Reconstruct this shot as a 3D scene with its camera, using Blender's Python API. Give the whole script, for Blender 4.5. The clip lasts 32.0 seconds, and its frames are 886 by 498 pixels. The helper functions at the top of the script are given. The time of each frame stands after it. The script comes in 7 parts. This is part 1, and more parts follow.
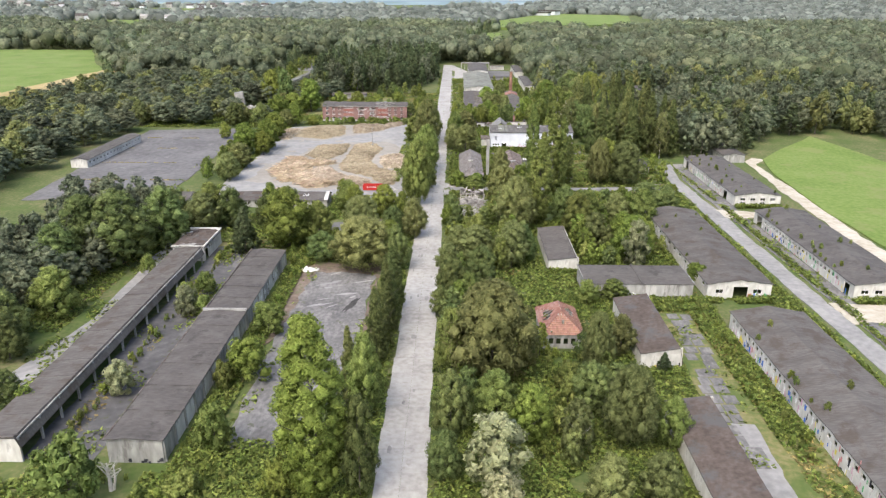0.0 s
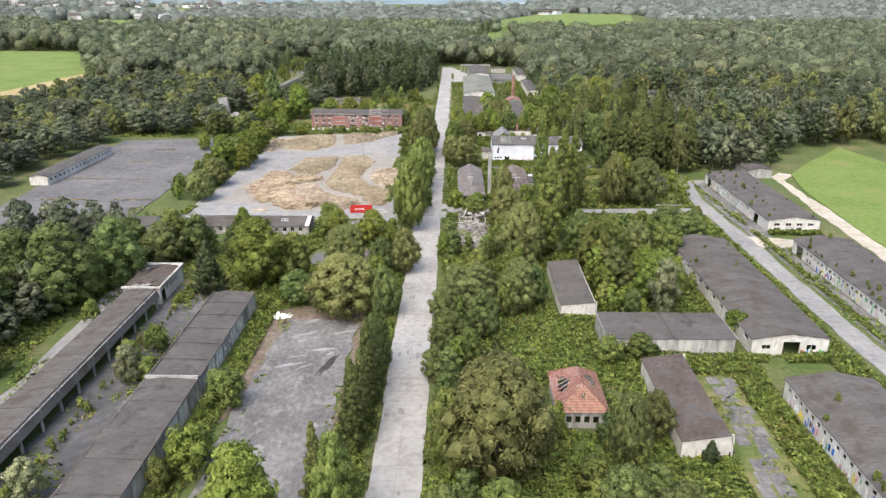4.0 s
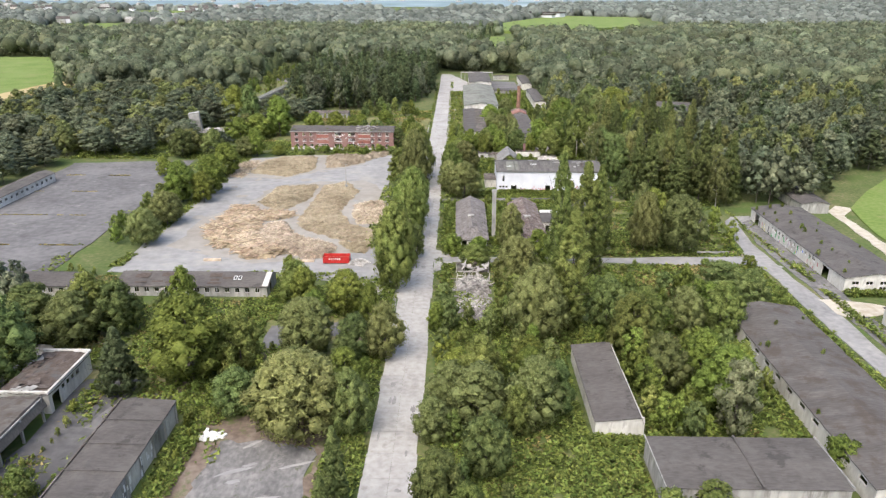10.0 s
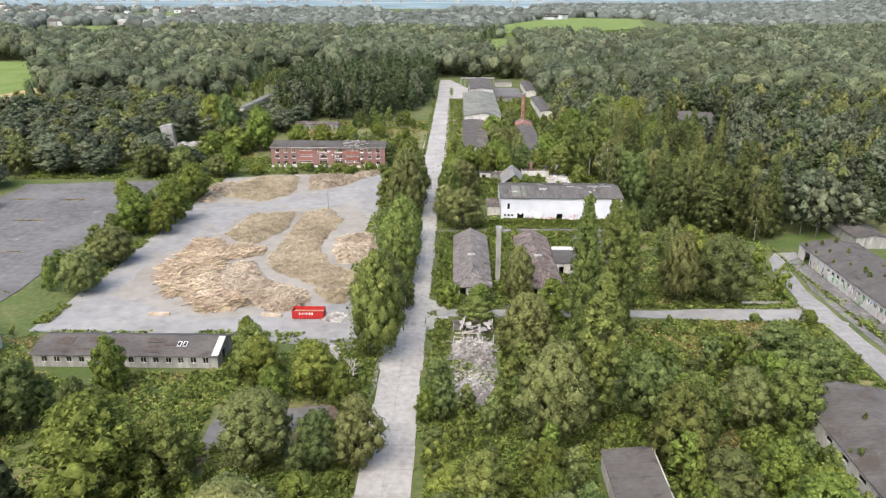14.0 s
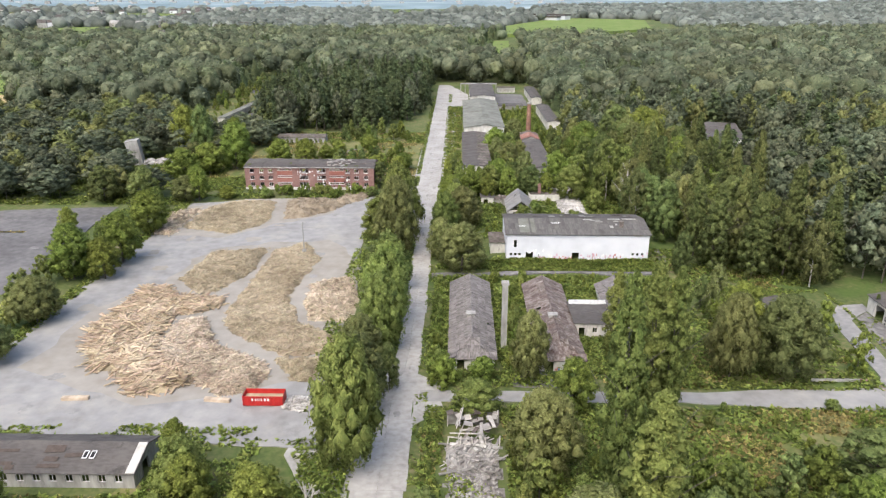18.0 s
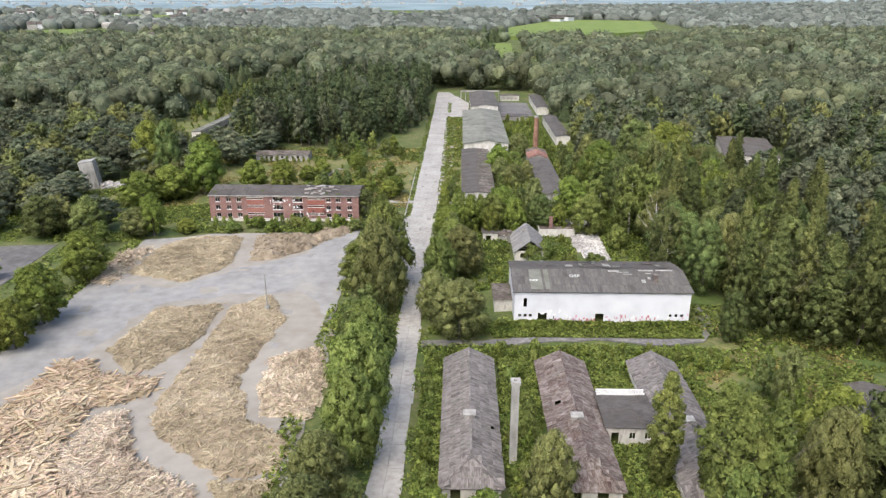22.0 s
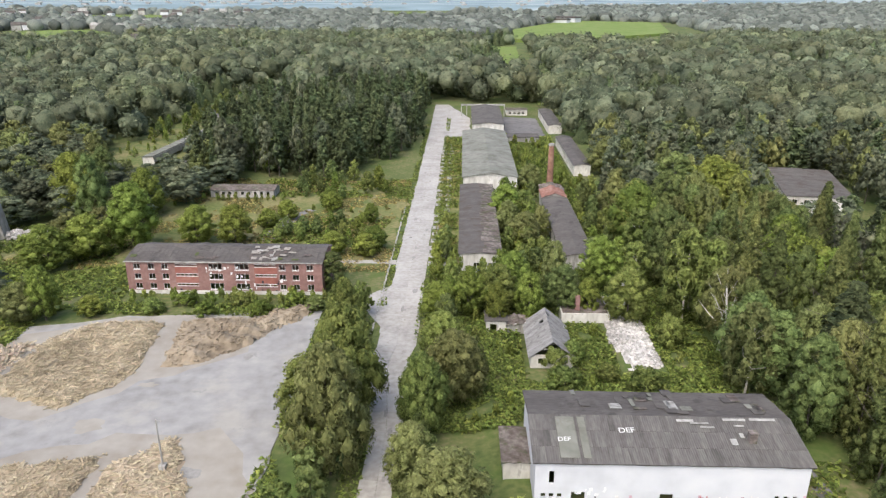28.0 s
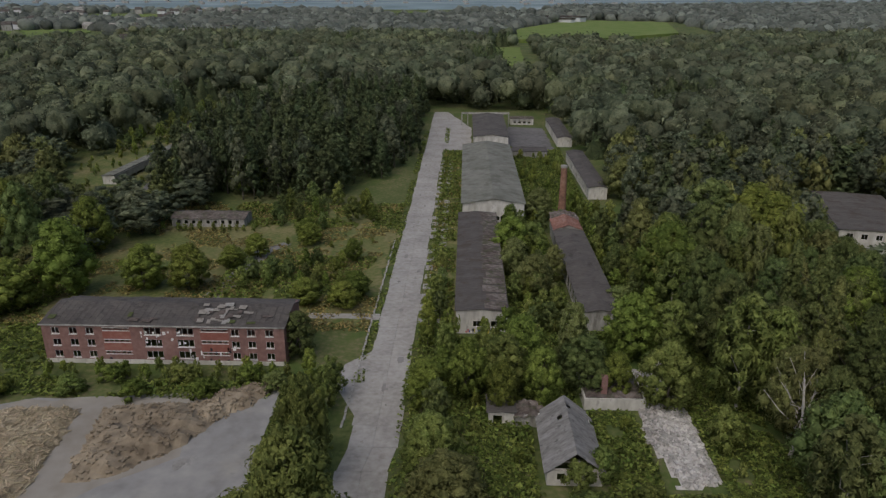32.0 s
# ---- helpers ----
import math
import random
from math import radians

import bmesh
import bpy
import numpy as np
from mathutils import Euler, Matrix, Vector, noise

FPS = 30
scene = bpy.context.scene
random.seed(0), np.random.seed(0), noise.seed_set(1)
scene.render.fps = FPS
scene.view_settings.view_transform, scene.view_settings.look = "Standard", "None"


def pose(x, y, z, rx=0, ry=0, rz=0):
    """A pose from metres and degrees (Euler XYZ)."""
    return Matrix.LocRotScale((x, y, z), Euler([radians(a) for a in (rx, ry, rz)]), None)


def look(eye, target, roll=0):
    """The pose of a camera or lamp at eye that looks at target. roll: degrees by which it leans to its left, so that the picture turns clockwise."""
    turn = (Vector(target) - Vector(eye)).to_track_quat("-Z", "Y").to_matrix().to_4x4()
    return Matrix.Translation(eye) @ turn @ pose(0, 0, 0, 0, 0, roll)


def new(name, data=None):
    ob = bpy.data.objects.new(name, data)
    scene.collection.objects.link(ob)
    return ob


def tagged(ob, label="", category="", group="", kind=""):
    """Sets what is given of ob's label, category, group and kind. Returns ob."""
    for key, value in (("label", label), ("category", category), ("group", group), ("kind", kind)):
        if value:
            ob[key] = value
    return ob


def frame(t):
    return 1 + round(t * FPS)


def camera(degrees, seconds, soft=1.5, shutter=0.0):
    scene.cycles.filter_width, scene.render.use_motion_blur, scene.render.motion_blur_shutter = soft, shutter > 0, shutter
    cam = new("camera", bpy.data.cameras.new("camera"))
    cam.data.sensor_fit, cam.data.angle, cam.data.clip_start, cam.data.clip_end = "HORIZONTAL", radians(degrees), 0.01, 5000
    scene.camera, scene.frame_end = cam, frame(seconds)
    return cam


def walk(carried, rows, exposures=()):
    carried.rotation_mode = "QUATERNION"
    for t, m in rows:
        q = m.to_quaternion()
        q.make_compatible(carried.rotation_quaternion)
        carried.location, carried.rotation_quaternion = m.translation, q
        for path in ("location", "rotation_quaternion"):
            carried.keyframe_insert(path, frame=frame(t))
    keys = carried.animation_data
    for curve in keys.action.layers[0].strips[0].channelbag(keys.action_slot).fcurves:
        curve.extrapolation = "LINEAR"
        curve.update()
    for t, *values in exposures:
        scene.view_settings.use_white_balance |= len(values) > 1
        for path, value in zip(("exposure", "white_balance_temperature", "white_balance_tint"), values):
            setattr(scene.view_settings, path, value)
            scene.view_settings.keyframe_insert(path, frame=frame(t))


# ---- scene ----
cam = camera(63.84, 32.0, soft=1.3)
PATH = [
    (0, (6.94, -0.17, 69.99), (5.45, 93.61, 35.31), 0.20),
    (2, (7.30, 14.26, 69.93), (5.80, 108.00, 35.16), 0.17),
    (4, (7.66, 28.62, 69.77), (6.12, 122.36, 34.98), 0.15),
    (6, (8.01, 43.00, 69.46), (6.43, 136.77, 34.75), 0.14),
    (8, (8.38, 58.08, 69.11), (6.73, 151.89, 34.52), 0.13),
    (10, (8.78, 74.43, 68.81), (7.06, 168.28, 34.32), 0.10),
    (12, (9.20, 91.56, 68.47), (7.41, 185.44, 34.08), 0.07),
    (14, (9.62, 108.86, 68.03), (7.77, 202.78, 33.75), 0.04),
    (16, (10.05, 126.37, 67.67), (8.14, 220.32, 33.45), 0.01),
    (18, (10.51, 144.24, 67.55), (8.52, 238.17, 33.31), -0.02),
    (20, (11.00, 162.53, 67.50), (8.91, 256.46, 33.25), -0.05),
    (22, (11.51, 181.25, 67.35), (9.31, 275.21, 33.21), -0.05),
    (24, (12.03, 200.25, 67.28), (9.72, 294.24, 33.23), -0.03),
    (26, (12.56, 219.27, 67.44), (10.12, 313.26, 33.37), 0.00),
    (28, (13.07, 237.79, 67.62), (10.48, 331.74, 33.46), 0.04),
    (30, (13.56, 255.40, 67.59), (10.81, 349.31, 33.35), 0.06),
    (32, (14.04, 272.44, 67.41), (11.12, 366.33, 33.11), 0.07),
]
EXPOSURE = 0.92
walk(cam, [(t, look(eye, target, roll)) for t, eye, target, roll in PATH],
     exposures=[(t, EXPOSURE + e, 6420, 10) for t, e in ((0.0, 0.14), (13.0, 0.09), (22.0, -0.01), (31.2, -0.06), (31.6, -0.53), (32.0, -1.63))])

# ---- light: bright, thinly overcast summer day ----
world = bpy.data.worlds.new("sky")
scene.world = world
world.use_nodes = True
wn, wl = world.node_tree.nodes, world.node_tree.links
sky = wn.new("ShaderNodeTexSky")
sky.sky_type, sky.sun_disc = "NISHITA", False
sky.sun_elevation, sky.sun_rotation = radians(52), radians(204)
sky.air_density, sky.dust_density, sky.ozone_density = 0.9, 3.7, 1.0
wn["Background"].inputs["Strength"].default_value = 0.15
wl.new(sky.outputs[0], wn["Background"].inputs["Color"])
sun = new("sun", bpy.data.lights.new("sun", "SUN"))
sun.data.energy, sun.data.angle, sun.data.color = 1.3, radians(60), (1.0, 0.98, 0.95)
sun.matrix_world = look((-44, -98, 150), (0, 0, 0))

rng = np.random.default_rng(7)


# ---- materials ----
def material(name, colors, scale=1.0, rough=0.9, bump=0.0, bump_scale=8.0, metal=0.0, coarse=0.12, spread=0.0, stretch=(1, 1, 1), island=False, spec=0.3, tint=False, shift=False):
    """Mixed-noise surface: three base colours by a fine and a coarse noise, optional tint per object or per island."""
    m = bpy.data.materials.new(name)
    m.use_nodes = True
    n, l = m.node_tree.nodes, m.node_tree.links
    b = n["Principled BSDF"]
    b.inputs["Roughness"].default_value = rough
    b.inputs["Metallic"].default_value = metal
    b.inputs["Specular IOR Level"].default_value = spec
    geo = n.new("ShaderNodeTexCoord")
    mp = n.new("ShaderNodeMapping")
    mp.inputs["Scale"].default_value = stretch
    l.new(geo.outputs["Object"], mp.inputs["Vector"])
    if shift:
        far_off = n.new("ShaderNodeMath")
        far_off.operation = "MULTIPLY"
        far_off.inputs[1].default_value = 90.0
        l.new(n.new("ShaderNodeObjectInfo").outputs["Random"], far_off.inputs[0])
        l.new(far_off.outputs[0], mp.inputs["Location"])
    fine, big = n.new("ShaderNodeTexNoise"), n.new("ShaderNodeTexNoise")
    fine.inputs["Scale"].default_value, big.inputs["Scale"].default_value = scale, scale * coarse
    fine.inputs["Detail"].default_value, big.inputs["Detail"].default_value = 6, 4
    l.new(mp.outputs[0], fine.inputs["Vector"])
    l.new(mp.outputs[0], big.inputs["Vector"])
    add = n.new("ShaderNodeMath")
    add.operation = "ADD"
    l.new(fine.outputs[0], add.inputs[0])
    l.new(big.outputs[0], add.inputs[1])
    half = n.new("ShaderNodeMath")
    half.operation = "MULTIPLY"
    half.inputs[1].default_value = 0.5
    l.new(add.outputs[0], half.inputs[0])
    ramp = n.new("ShaderNodeValToRGB")
    el = ramp.color_ramp.elements
    el[0].position, el[1].position = 0.36, 0.64
    el[0].color, el[1].color = (*colors[0], 1), (*colors[-1], 1)
    for i, c in enumerate(colors[1:-1]):
        e = el.new(0.36 + 0.28 * (i + 1) / (len(colors) - 1))
        e.color = (*c, 1)
    l.new(half.outputs[0], ramp.inputs[0])
    out = ramp.outputs[0]
    if spread:
        src = n.new("ShaderNodeNewGeometry").outputs["Random Per Island"] if island else n.new("ShaderNodeObjectInfo").outputs["Random"]
        if tint:
            at, sm, fr = n.new("ShaderNodeAttribute"), n.new("ShaderNodeMath"), n.new("ShaderNodeMath")
            at.attribute_name = "tint"
            sm.operation, fr.operation = "ADD", "FRACT"
            l.new(src, sm.inputs[0])
            l.new(at.outputs["Fac"], sm.inputs[1])
            l.new(sm.outputs[0], fr.inputs[0])
            src = fr.outputs[0]
        hsv = n.new("ShaderNodeHueSaturation")
        for key, lo, hi in (("Value", 1 - spread, 1 + spread), ("Hue", 0.5 - spread * 0.07, 0.5 + spread * 0.05)):
            r = n.new("ShaderNodeMapRange")
            r.inputs["To Min"].default_value, r.inputs["To Max"].default_value = lo, hi
            if key == "Hue":
                w = n.new("ShaderNodeMath")
                w.operation = "FRACT"
                k = n.new("ShaderNodeMath")
                k.operation = "MULTIPLY"
                k.inputs[1].default_value = 7.31
                l.new(src, k.inputs[0])
                l.new(k.outputs[0], w.inputs[0])
                l.new(w.outputs[0], r.inputs[0])
            else:
                l.new(src, r.inputs[0])
            l.new(r.outputs[0], hsv.inputs[key])
        l.new(out, hsv.inputs["Color"])
        out = hsv.outputs[0]
    l.new(out, b.inputs["Base Color"])
    if bump:
        bn, bp = n.new("ShaderNodeTexNoise"), n.new("ShaderNodeBump")
        bn.inputs["Scale"].default_value, bn.inputs["Detail"].default_value = bump_scale, 5
        bp.inputs["Strength"].default_value = bump
        l.new(mp.outputs[0], bn.inputs["Vector"])
        l.new(bn.outputs[0], bp.inputs["Height"])
        l.new(bp.outputs[0], b.inputs["Normal"])
    return m


def blotched(m, color, scale, lo=0.52, hi=0.62, amount=0.7, stretch=(1, 1, 1), seed=0.0):
    """Lays stains of another colour, with an uneven outline of their own, over a material."""
    n, l = m.node_tree.nodes, m.node_tree.links
    b = n["Principled BSDF"]
    old = b.inputs["Base Color"].links[0].from_socket
    co, mp, tx, rm, mx = n.new("ShaderNodeTexCoord"), n.new("ShaderNodeMapping"), n.new("ShaderNodeTexNoise"), n.new("ShaderNodeMapRange"), n.new("ShaderNodeMix")
    mp.inputs["Scale"].default_value, mp.inputs["Location"].default_value = stretch, (seed, seed * 1.7, seed * 0.6)
    tx.inputs["Scale"].default_value, tx.inputs["Detail"].default_value, tx.inputs["Roughness"].default_value = scale, 8, 0.68
    rm.inputs["From Min"].default_value, rm.inputs["From Max"].default_value, rm.inputs["To Max"].default_value = lo, hi, amount
    mx.data_type = "RGBA"
    for a in mx.inputs:
        if a.type == "RGBA" and a.name == "B":
            a.default_value = (*color, 1)
    l.new(co.outputs["Object"], mp.inputs["Vector"])
    l.new(mp.outputs[0], tx.inputs["Vector"])
    l.new(tx.outputs[0], rm.inputs[0])
    l.new(rm.outputs[0], mx.inputs[0])
    l.new(old, [a for a in mx.inputs if a.type == "RGBA" and a.name == "A"][0])
    l.new([a for a in mx.outputs if a.type == "RGBA"][0], b.inputs["Base Color"])
    return m


def foliage(name, dark, light, spread=0.25, island=False, scale=3.2, relief=0.2):
    dark, light = [tuple(a * b for a, b in zip(c, (1.48, 1.27, 1.1))) for c in (dark, light)]
    m = material(name, (dark, tuple(a * 0.45 + b * 0.55 for a, b in zip(dark, light)), light), scale, 0.8, spread=spread, coarse=0.12, island=island, spec=0.15, tint=not island, bump=0.8, bump_scale=scale * 0.9)
    n, l = m.node_tree.nodes, m.node_tree.links
    n["Bump"].inputs["Distance"].default_value = relief
    b, tr, mix = n["Principled BSDF"], n.new("ShaderNodeBsdfTranslucent"), n.new("ShaderNodeMixShader")
    mix.inputs[0].default_value = 0.36
    leaf, rng_, vary = n.new("ShaderNodeNewGeometry"), n.new("ShaderNodeMapRange"), n.new("ShaderNodeHueSaturation")
    rng_.inputs["To Min"].default_value, rng_.inputs["To Max"].default_value = 0.66, 1.34
    l.new(leaf.outputs["Random Per Island"], rng_.inputs[0])
    l.new(rng_.outputs[0], vary.inputs["Value"])
    l.new(b.inputs["Base Color"].links[0].from_socket, vary.inputs["Color"])
    l.new(vary.outputs[0], b.inputs["Base Color"])
    l.new(vary.outputs[0], tr.inputs["Color"])
    l.new(b.outputs[0], mix.inputs[1])
    l.new(tr.outputs[0], mix.inputs[2])
    l.new(mix.outputs[0], n["Material Output"].inputs["Surface"])
    return m


M_GROUND = material("weedy_ground", ((0.062, 0.088, 0.024), (0.09, 0.115, 0.034), (0.13, 0.14, 0.05), (0.19, 0.165, 0.085)), 0.9, 0.95, 0.9, 3.0, coarse=0.06)
M_ROAD = material("old_concrete_road", ((0.285, 0.27, 0.244), (0.37, 0.352, 0.321), (0.435, 0.417, 0.384)), 0.9, 0.9, 0.15, 6.0, spread=0.05, coarse=0.15)
M_LOT = material("pale_concrete_lot", ((0.22, 0.212, 0.2), (0.285, 0.277, 0.263), (0.35, 0.336, 0.312)), 0.35, 0.9, 0.12, 5.0, coarse=0.12)
M_ASPHALT = material("old_asphalt", ((0.105, 0.099, 0.095), (0.148, 0.141, 0.135), (0.195, 0.186, 0.176)), 0.5, 0.92, 0.2, 7.0, coarse=0.1)
M_LANE = material("dark_garage_asphalt", ((0.07, 0.067, 0.066), (0.1, 0.096, 0.094), (0.15, 0.143, 0.137)), 0.6, 0.92, 0.2, 7.0, coarse=0.15)
M_YARD = material("worn_stained_asphalt", ((0.11, 0.105, 0.1), (0.165, 0.157, 0.148), (0.25, 0.24, 0.222)), 1.3, 0.9, 0.2, 6.0, coarse=0.14, stretch=(1, 0.6, 1))
M_ROOF = material("weathered_felt_roof", ((0.074, 0.066, 0.059), (0.096, 0.086, 0.077), (0.125, 0.113, 0.1)), 1.6, 0.9, 0.3, 5.0, spread=0.08, coarse=0.06, stretch=(0.5, 1.6, 1))
M_ROOF2 = material("corrugated_cement_roof", ((0.08, 0.071, 0.062), (0.106, 0.095, 0.084), (0.142, 0.129, 0.115)), 1.5, 0.9, 0.4, 4.0, spread=0.08, coarse=0.08, stretch=(0.4, 2.2, 1))
M_ROOF3 = material("mossy_cement_roof", ((0.07, 0.053, 0.044), (0.14, 0.115, 0.1), (0.24, 0.21, 0.188)), 1.1, 0.95, 0.4, 5.0, spread=0.1, coarse=0.2)
M_FIBRE = material("lichened_fibre_cement_roof", ((0.1, 0.088, 0.08), (0.175, 0.157, 0.144), (0.25, 0.228, 0.212)), 1.3, 0.95, 0.5, 4.0, spread=0.16, stretch=(2.2, 0.8, 1), coarse=0.25, shift=True)
M_MOSS = material("mossy_red_brown_fibre_cement", ((0.085, 0.055, 0.043), (0.15, 0.118, 0.1), (0.27, 0.24, 0.218)), 1.7, 0.95, 0.5, 4.0, spread=0.18, stretch=(1.6, 0.9, 1), coarse=0.2, shift=True)
M_MEADOW = material("dry_meadow_grass", ((0.085, 0.115, 0.028), (0.13, 0.148, 0.045), (0.19, 0.178, 0.07), (0.25, 0.21, 0.105)), 0.9, 0.95, 0.7, 3.0, coarse=0.1)
M_ROOFG = material("greenish_sheet_roof", ((0.15, 0.15, 0.12), (0.2, 0.2, 0.165), (0.25, 0.245, 0.21)), 0.4, 0.85, 0.2, 5.0, coarse=0.12)
M_WHITE = material("stained_white_render", ((0.36, 0.335, 0.29), (0.56, 0.54, 0.485), (0.7, 0.68, 0.64)), 0.7, 0.9, 0.15, 9.0, stretch=(1, 1, 0.35))
M_HALL = material("white_painted_wall", ((0.54, 0.55, 0.57), (0.62, 0.63, 0.65), (0.67, 0.675, 0.685)), 0.3, 0.85, 0.05, 9.0)
M_CONC = material("grey_concrete_wall", ((0.2, 0.19, 0.17), (0.34, 0.33, 0.3), (0.48, 0.46, 0.42)), 0.8, 0.92, 0.2, 7.0, stretch=(1, 1, 0.3))
M_BRICK = material("red_brick_wall", ((0.175, 0.102, 0.088), (0.24, 0.135, 0.117), (0.295, 0.185, 0.16)), 1.2, 0.9, 0.2, 14.0)
M_RED = material("red_render_panel", ((0.22, 0.085, 0.065), (0.27, 0.105, 0.08), (0.31, 0.15, 0.12)), 1.0, 0.85)
M_TILE = material("orange_clay_tile", ((0.19, 0.1, 0.07), (0.31, 0.16, 0.11), (0.4, 0.27, 0.21)), 1.5, 0.85, 0.4, 9.0, spread=0.2)
M_WOOD = material("fresh_scrap_wood", ((0.26, 0.205, 0.14), (0.42, 0.345, 0.245), (0.56, 0.475, 0.36)), 0.6, 0.85, spread=0.35, island=True)
M_PLANK = material("fresh_yellow_planks", ((0.27, 0.2, 0.125), (0.41, 0.32, 0.21), (0.54, 0.44, 0.31)), 0.6, 0.85, spread=0.3, island=True)
M_CHIP = material("shredded_wood", ((0.23, 0.188, 0.118), (0.36, 0.3, 0.195), (0.47, 0.4, 0.275)), 0.5, 0.9, 0.8, 6.0, spread=0.22, island=True)
M_DIRT = material("sandy_earth", ((0.16, 0.125, 0.085), (0.265, 0.215, 0.15), (0.36, 0.3, 0.215)), 0.5, 0.95, 0.8, 3.0, coarse=0.2)
M_RUBBLE = material("pale_rubble", ((0.24, 0.225, 0.2), (0.41, 0.39, 0.355), (0.55, 0.53, 0.495)), 0.8, 0.95, 0.3, 5.0, spread=0.3, island=True)
M_DEBRIS = material("grey_building_debris", ((0.16, 0.145, 0.125), (0.28, 0.26, 0.235), (0.46, 0.44, 0.4)), 0.8, 0.95, 0.3, 5.0, spread=0.35, island=True)
M_FRAME = material("old_white_window_frame", ((0.6, 0.59, 0.55), (0.74, 0.73, 0.7), (0.8, 0.79, 0.76)), 2.0, 0.6)
# Near-black: painted shade for roof windows, own colour of the container skids.
M_DARK = material("opening_shade_and_skid_black", ((0.012, 0.012, 0.012), (0.02, 0.02, 0.02), (0.03, 0.028, 0.026)), 2.0, 0.8)
M_STEEL = material("red_container_paint", ((0.36, 0.02, 0.02), (0.46, 0.03, 0.025), (0.5, 0.05, 0.04)), 0.8, 0.5)
M_BARK = material("grey_brown_bark", ((0.06, 0.05, 0.04), (0.11, 0.095, 0.075), (0.17, 0.15, 0.125)), 2.0, 0.95, 0.5, 8.0)
M_DEADWOOD = material("bleached_dead_wood", ((0.34, 0.31, 0.27), (0.46, 0.43, 0.38), (0.55, 0.52, 0.47)), 2.0, 0.9)
M_LANE_GREY = material("worn_grey_lane", ((0.2, 0.195, 0.185), (0.265, 0.255, 0.24), (0.34, 0.325, 0.3)), 0.7, 0.92, 0.2, 6.0, coarse=0.12)
M_SAND = material("pale_trodden_sand", ((0.36, 0.31, 0.23), (0.46, 0.41, 0.32), (0.55, 0.5, 0.41)), 0.6, 0.95, 0.3, 5.0, coarse=0.2)
for roof_mat_, stain, size_ in ((M_ROOF, (0.13, 0.118, 0.104), 0.16), (M_ROOF2, (0.075, 0.058, 0.045), 0.2), (M_ROOF3, (0.06, 0.07, 0.03), 0.35), (M_ROOFG, (0.12, 0.115, 0.09), 0.14)):
    blotched(roof_mat_, stain, size_, 0.5, 0.6, 0.75)
blotched(M_ROOF, (0.05, 0.044, 0.04), 0.3, 0.56, 0.64, 0.7, seed=9.0)
blotched(M_FIBRE, (0.07, 0.075, 0.04), 0.8, 0.56, 0.66, 0.6)
blotched(M_MOSS, (0.33, 0.3, 0.275), 2.6, 0.57, 0.64, 0.7)
blotched(M_LOT, (0.37, 0.345, 0.295), 0.09, 0.52, 0.64, 0.5)
blotched(M_LOT, (0.2, 0.195, 0.185), 0.22, 0.6, 0.68, 0.6, seed=5.0)
blotched(M_ROAD, (0.25, 0.225, 0.19), 0.5, 0.57, 0.66, 0.55, seed=3.0)
blotched(M_ASPHALT, (0.09, 0.085, 0.078), 0.12, 0.54, 0.64, 0.6)
blotched(M_YARD, (0.3, 0.285, 0.26), 0.25, 0.56, 0.64, 0.6)
blotched(M_YARD, (0.085, 0.09, 0.045), 0.4, 0.6, 0.66, 0.7, seed=4.0)
blotched(M_LANE, (0.075, 0.085, 0.035), 0.5, 0.58, 0.64, 0.7)
blotched(M_CONC, (0.11, 0.1, 0.085), 0.6, 0.54, 0.64, 0.6, (1, 1, 0.25))
blotched(M_WHITE, (0.25, 0.225, 0.185), 0.7, 0.56, 0.66, 0.6, (1, 1, 0.3))
blotched(M_GROUND, (0.07, 0.115, 0.022), 0.07, 0.5, 0.6, 0.7)
blotched(M_MEADOW, (0.08, 0.12, 0.028), 0.11, 0.52, 0.6, 0.75)
blotched(M_BRICK, (0.3, 0.25, 0.23), 0.7, 0.58, 0.68, 0.6)
M_FELT = material("old_roofing_felt", ((0.078, 0.07, 0.063), (0.1, 0.09, 0.081), (0.128, 0.116, 0.103)), 1.4, 0.9, 0.3, 5.0, spread=0.09, coarse=0.08)
blotched(M_FELT, (0.062, 0.052, 0.045), 0.22, 0.5, 0.6, 0.7)
blotched(M_FELT, (0.15, 0.137, 0.12), 0.3, 0.58, 0.66, 0.6, seed=6.0)
M_FELT_BROWN = material("mossy_brown_felt", ((0.07, 0.052, 0.042), (0.1, 0.078, 0.064), (0.135, 0.112, 0.095)), 1.2, 0.95, 0.4, 5.0, coarse=0.1)
blotched(M_FELT_BROWN, (0.1, 0.098, 0.092), 0.14, 0.5, 0.58, 0.85)
L_MID = foliage("mid_green_leaves", (0.062, 0.104, 0.04), (0.156, 0.216, 0.084), 0.27)
L_BRIGHT = foliage("fresh_green_leaves", (0.085, 0.135, 0.03), (0.19, 0.262, 0.07), 0.27)
L_OLIVE = foliage("olive_willow_leaves", (0.104, 0.138, 0.054), (0.186, 0.23, 0.1), 0.27)
L_DARK = foliage("dark_conifer_needles", (0.042, 0.072, 0.04), (0.114, 0.16, 0.082), 0.27)
L_LARCH = foliage("larch_needles", (0.056, 0.088, 0.034), (0.146, 0.19, 0.074), 0.27)
L_SILVER = foliage("silvery_leaves", (0.14, 0.18, 0.1), (0.27, 0.31, 0.2))
L_POP = foliage("poplar_leaves", (0.085, 0.135, 0.04), (0.2, 0.262, 0.088), 0.27)
# Both wood canopies carry painted haze: extra blue mixed into the green.
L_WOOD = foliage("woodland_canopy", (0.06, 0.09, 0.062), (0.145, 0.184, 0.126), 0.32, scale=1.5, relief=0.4)
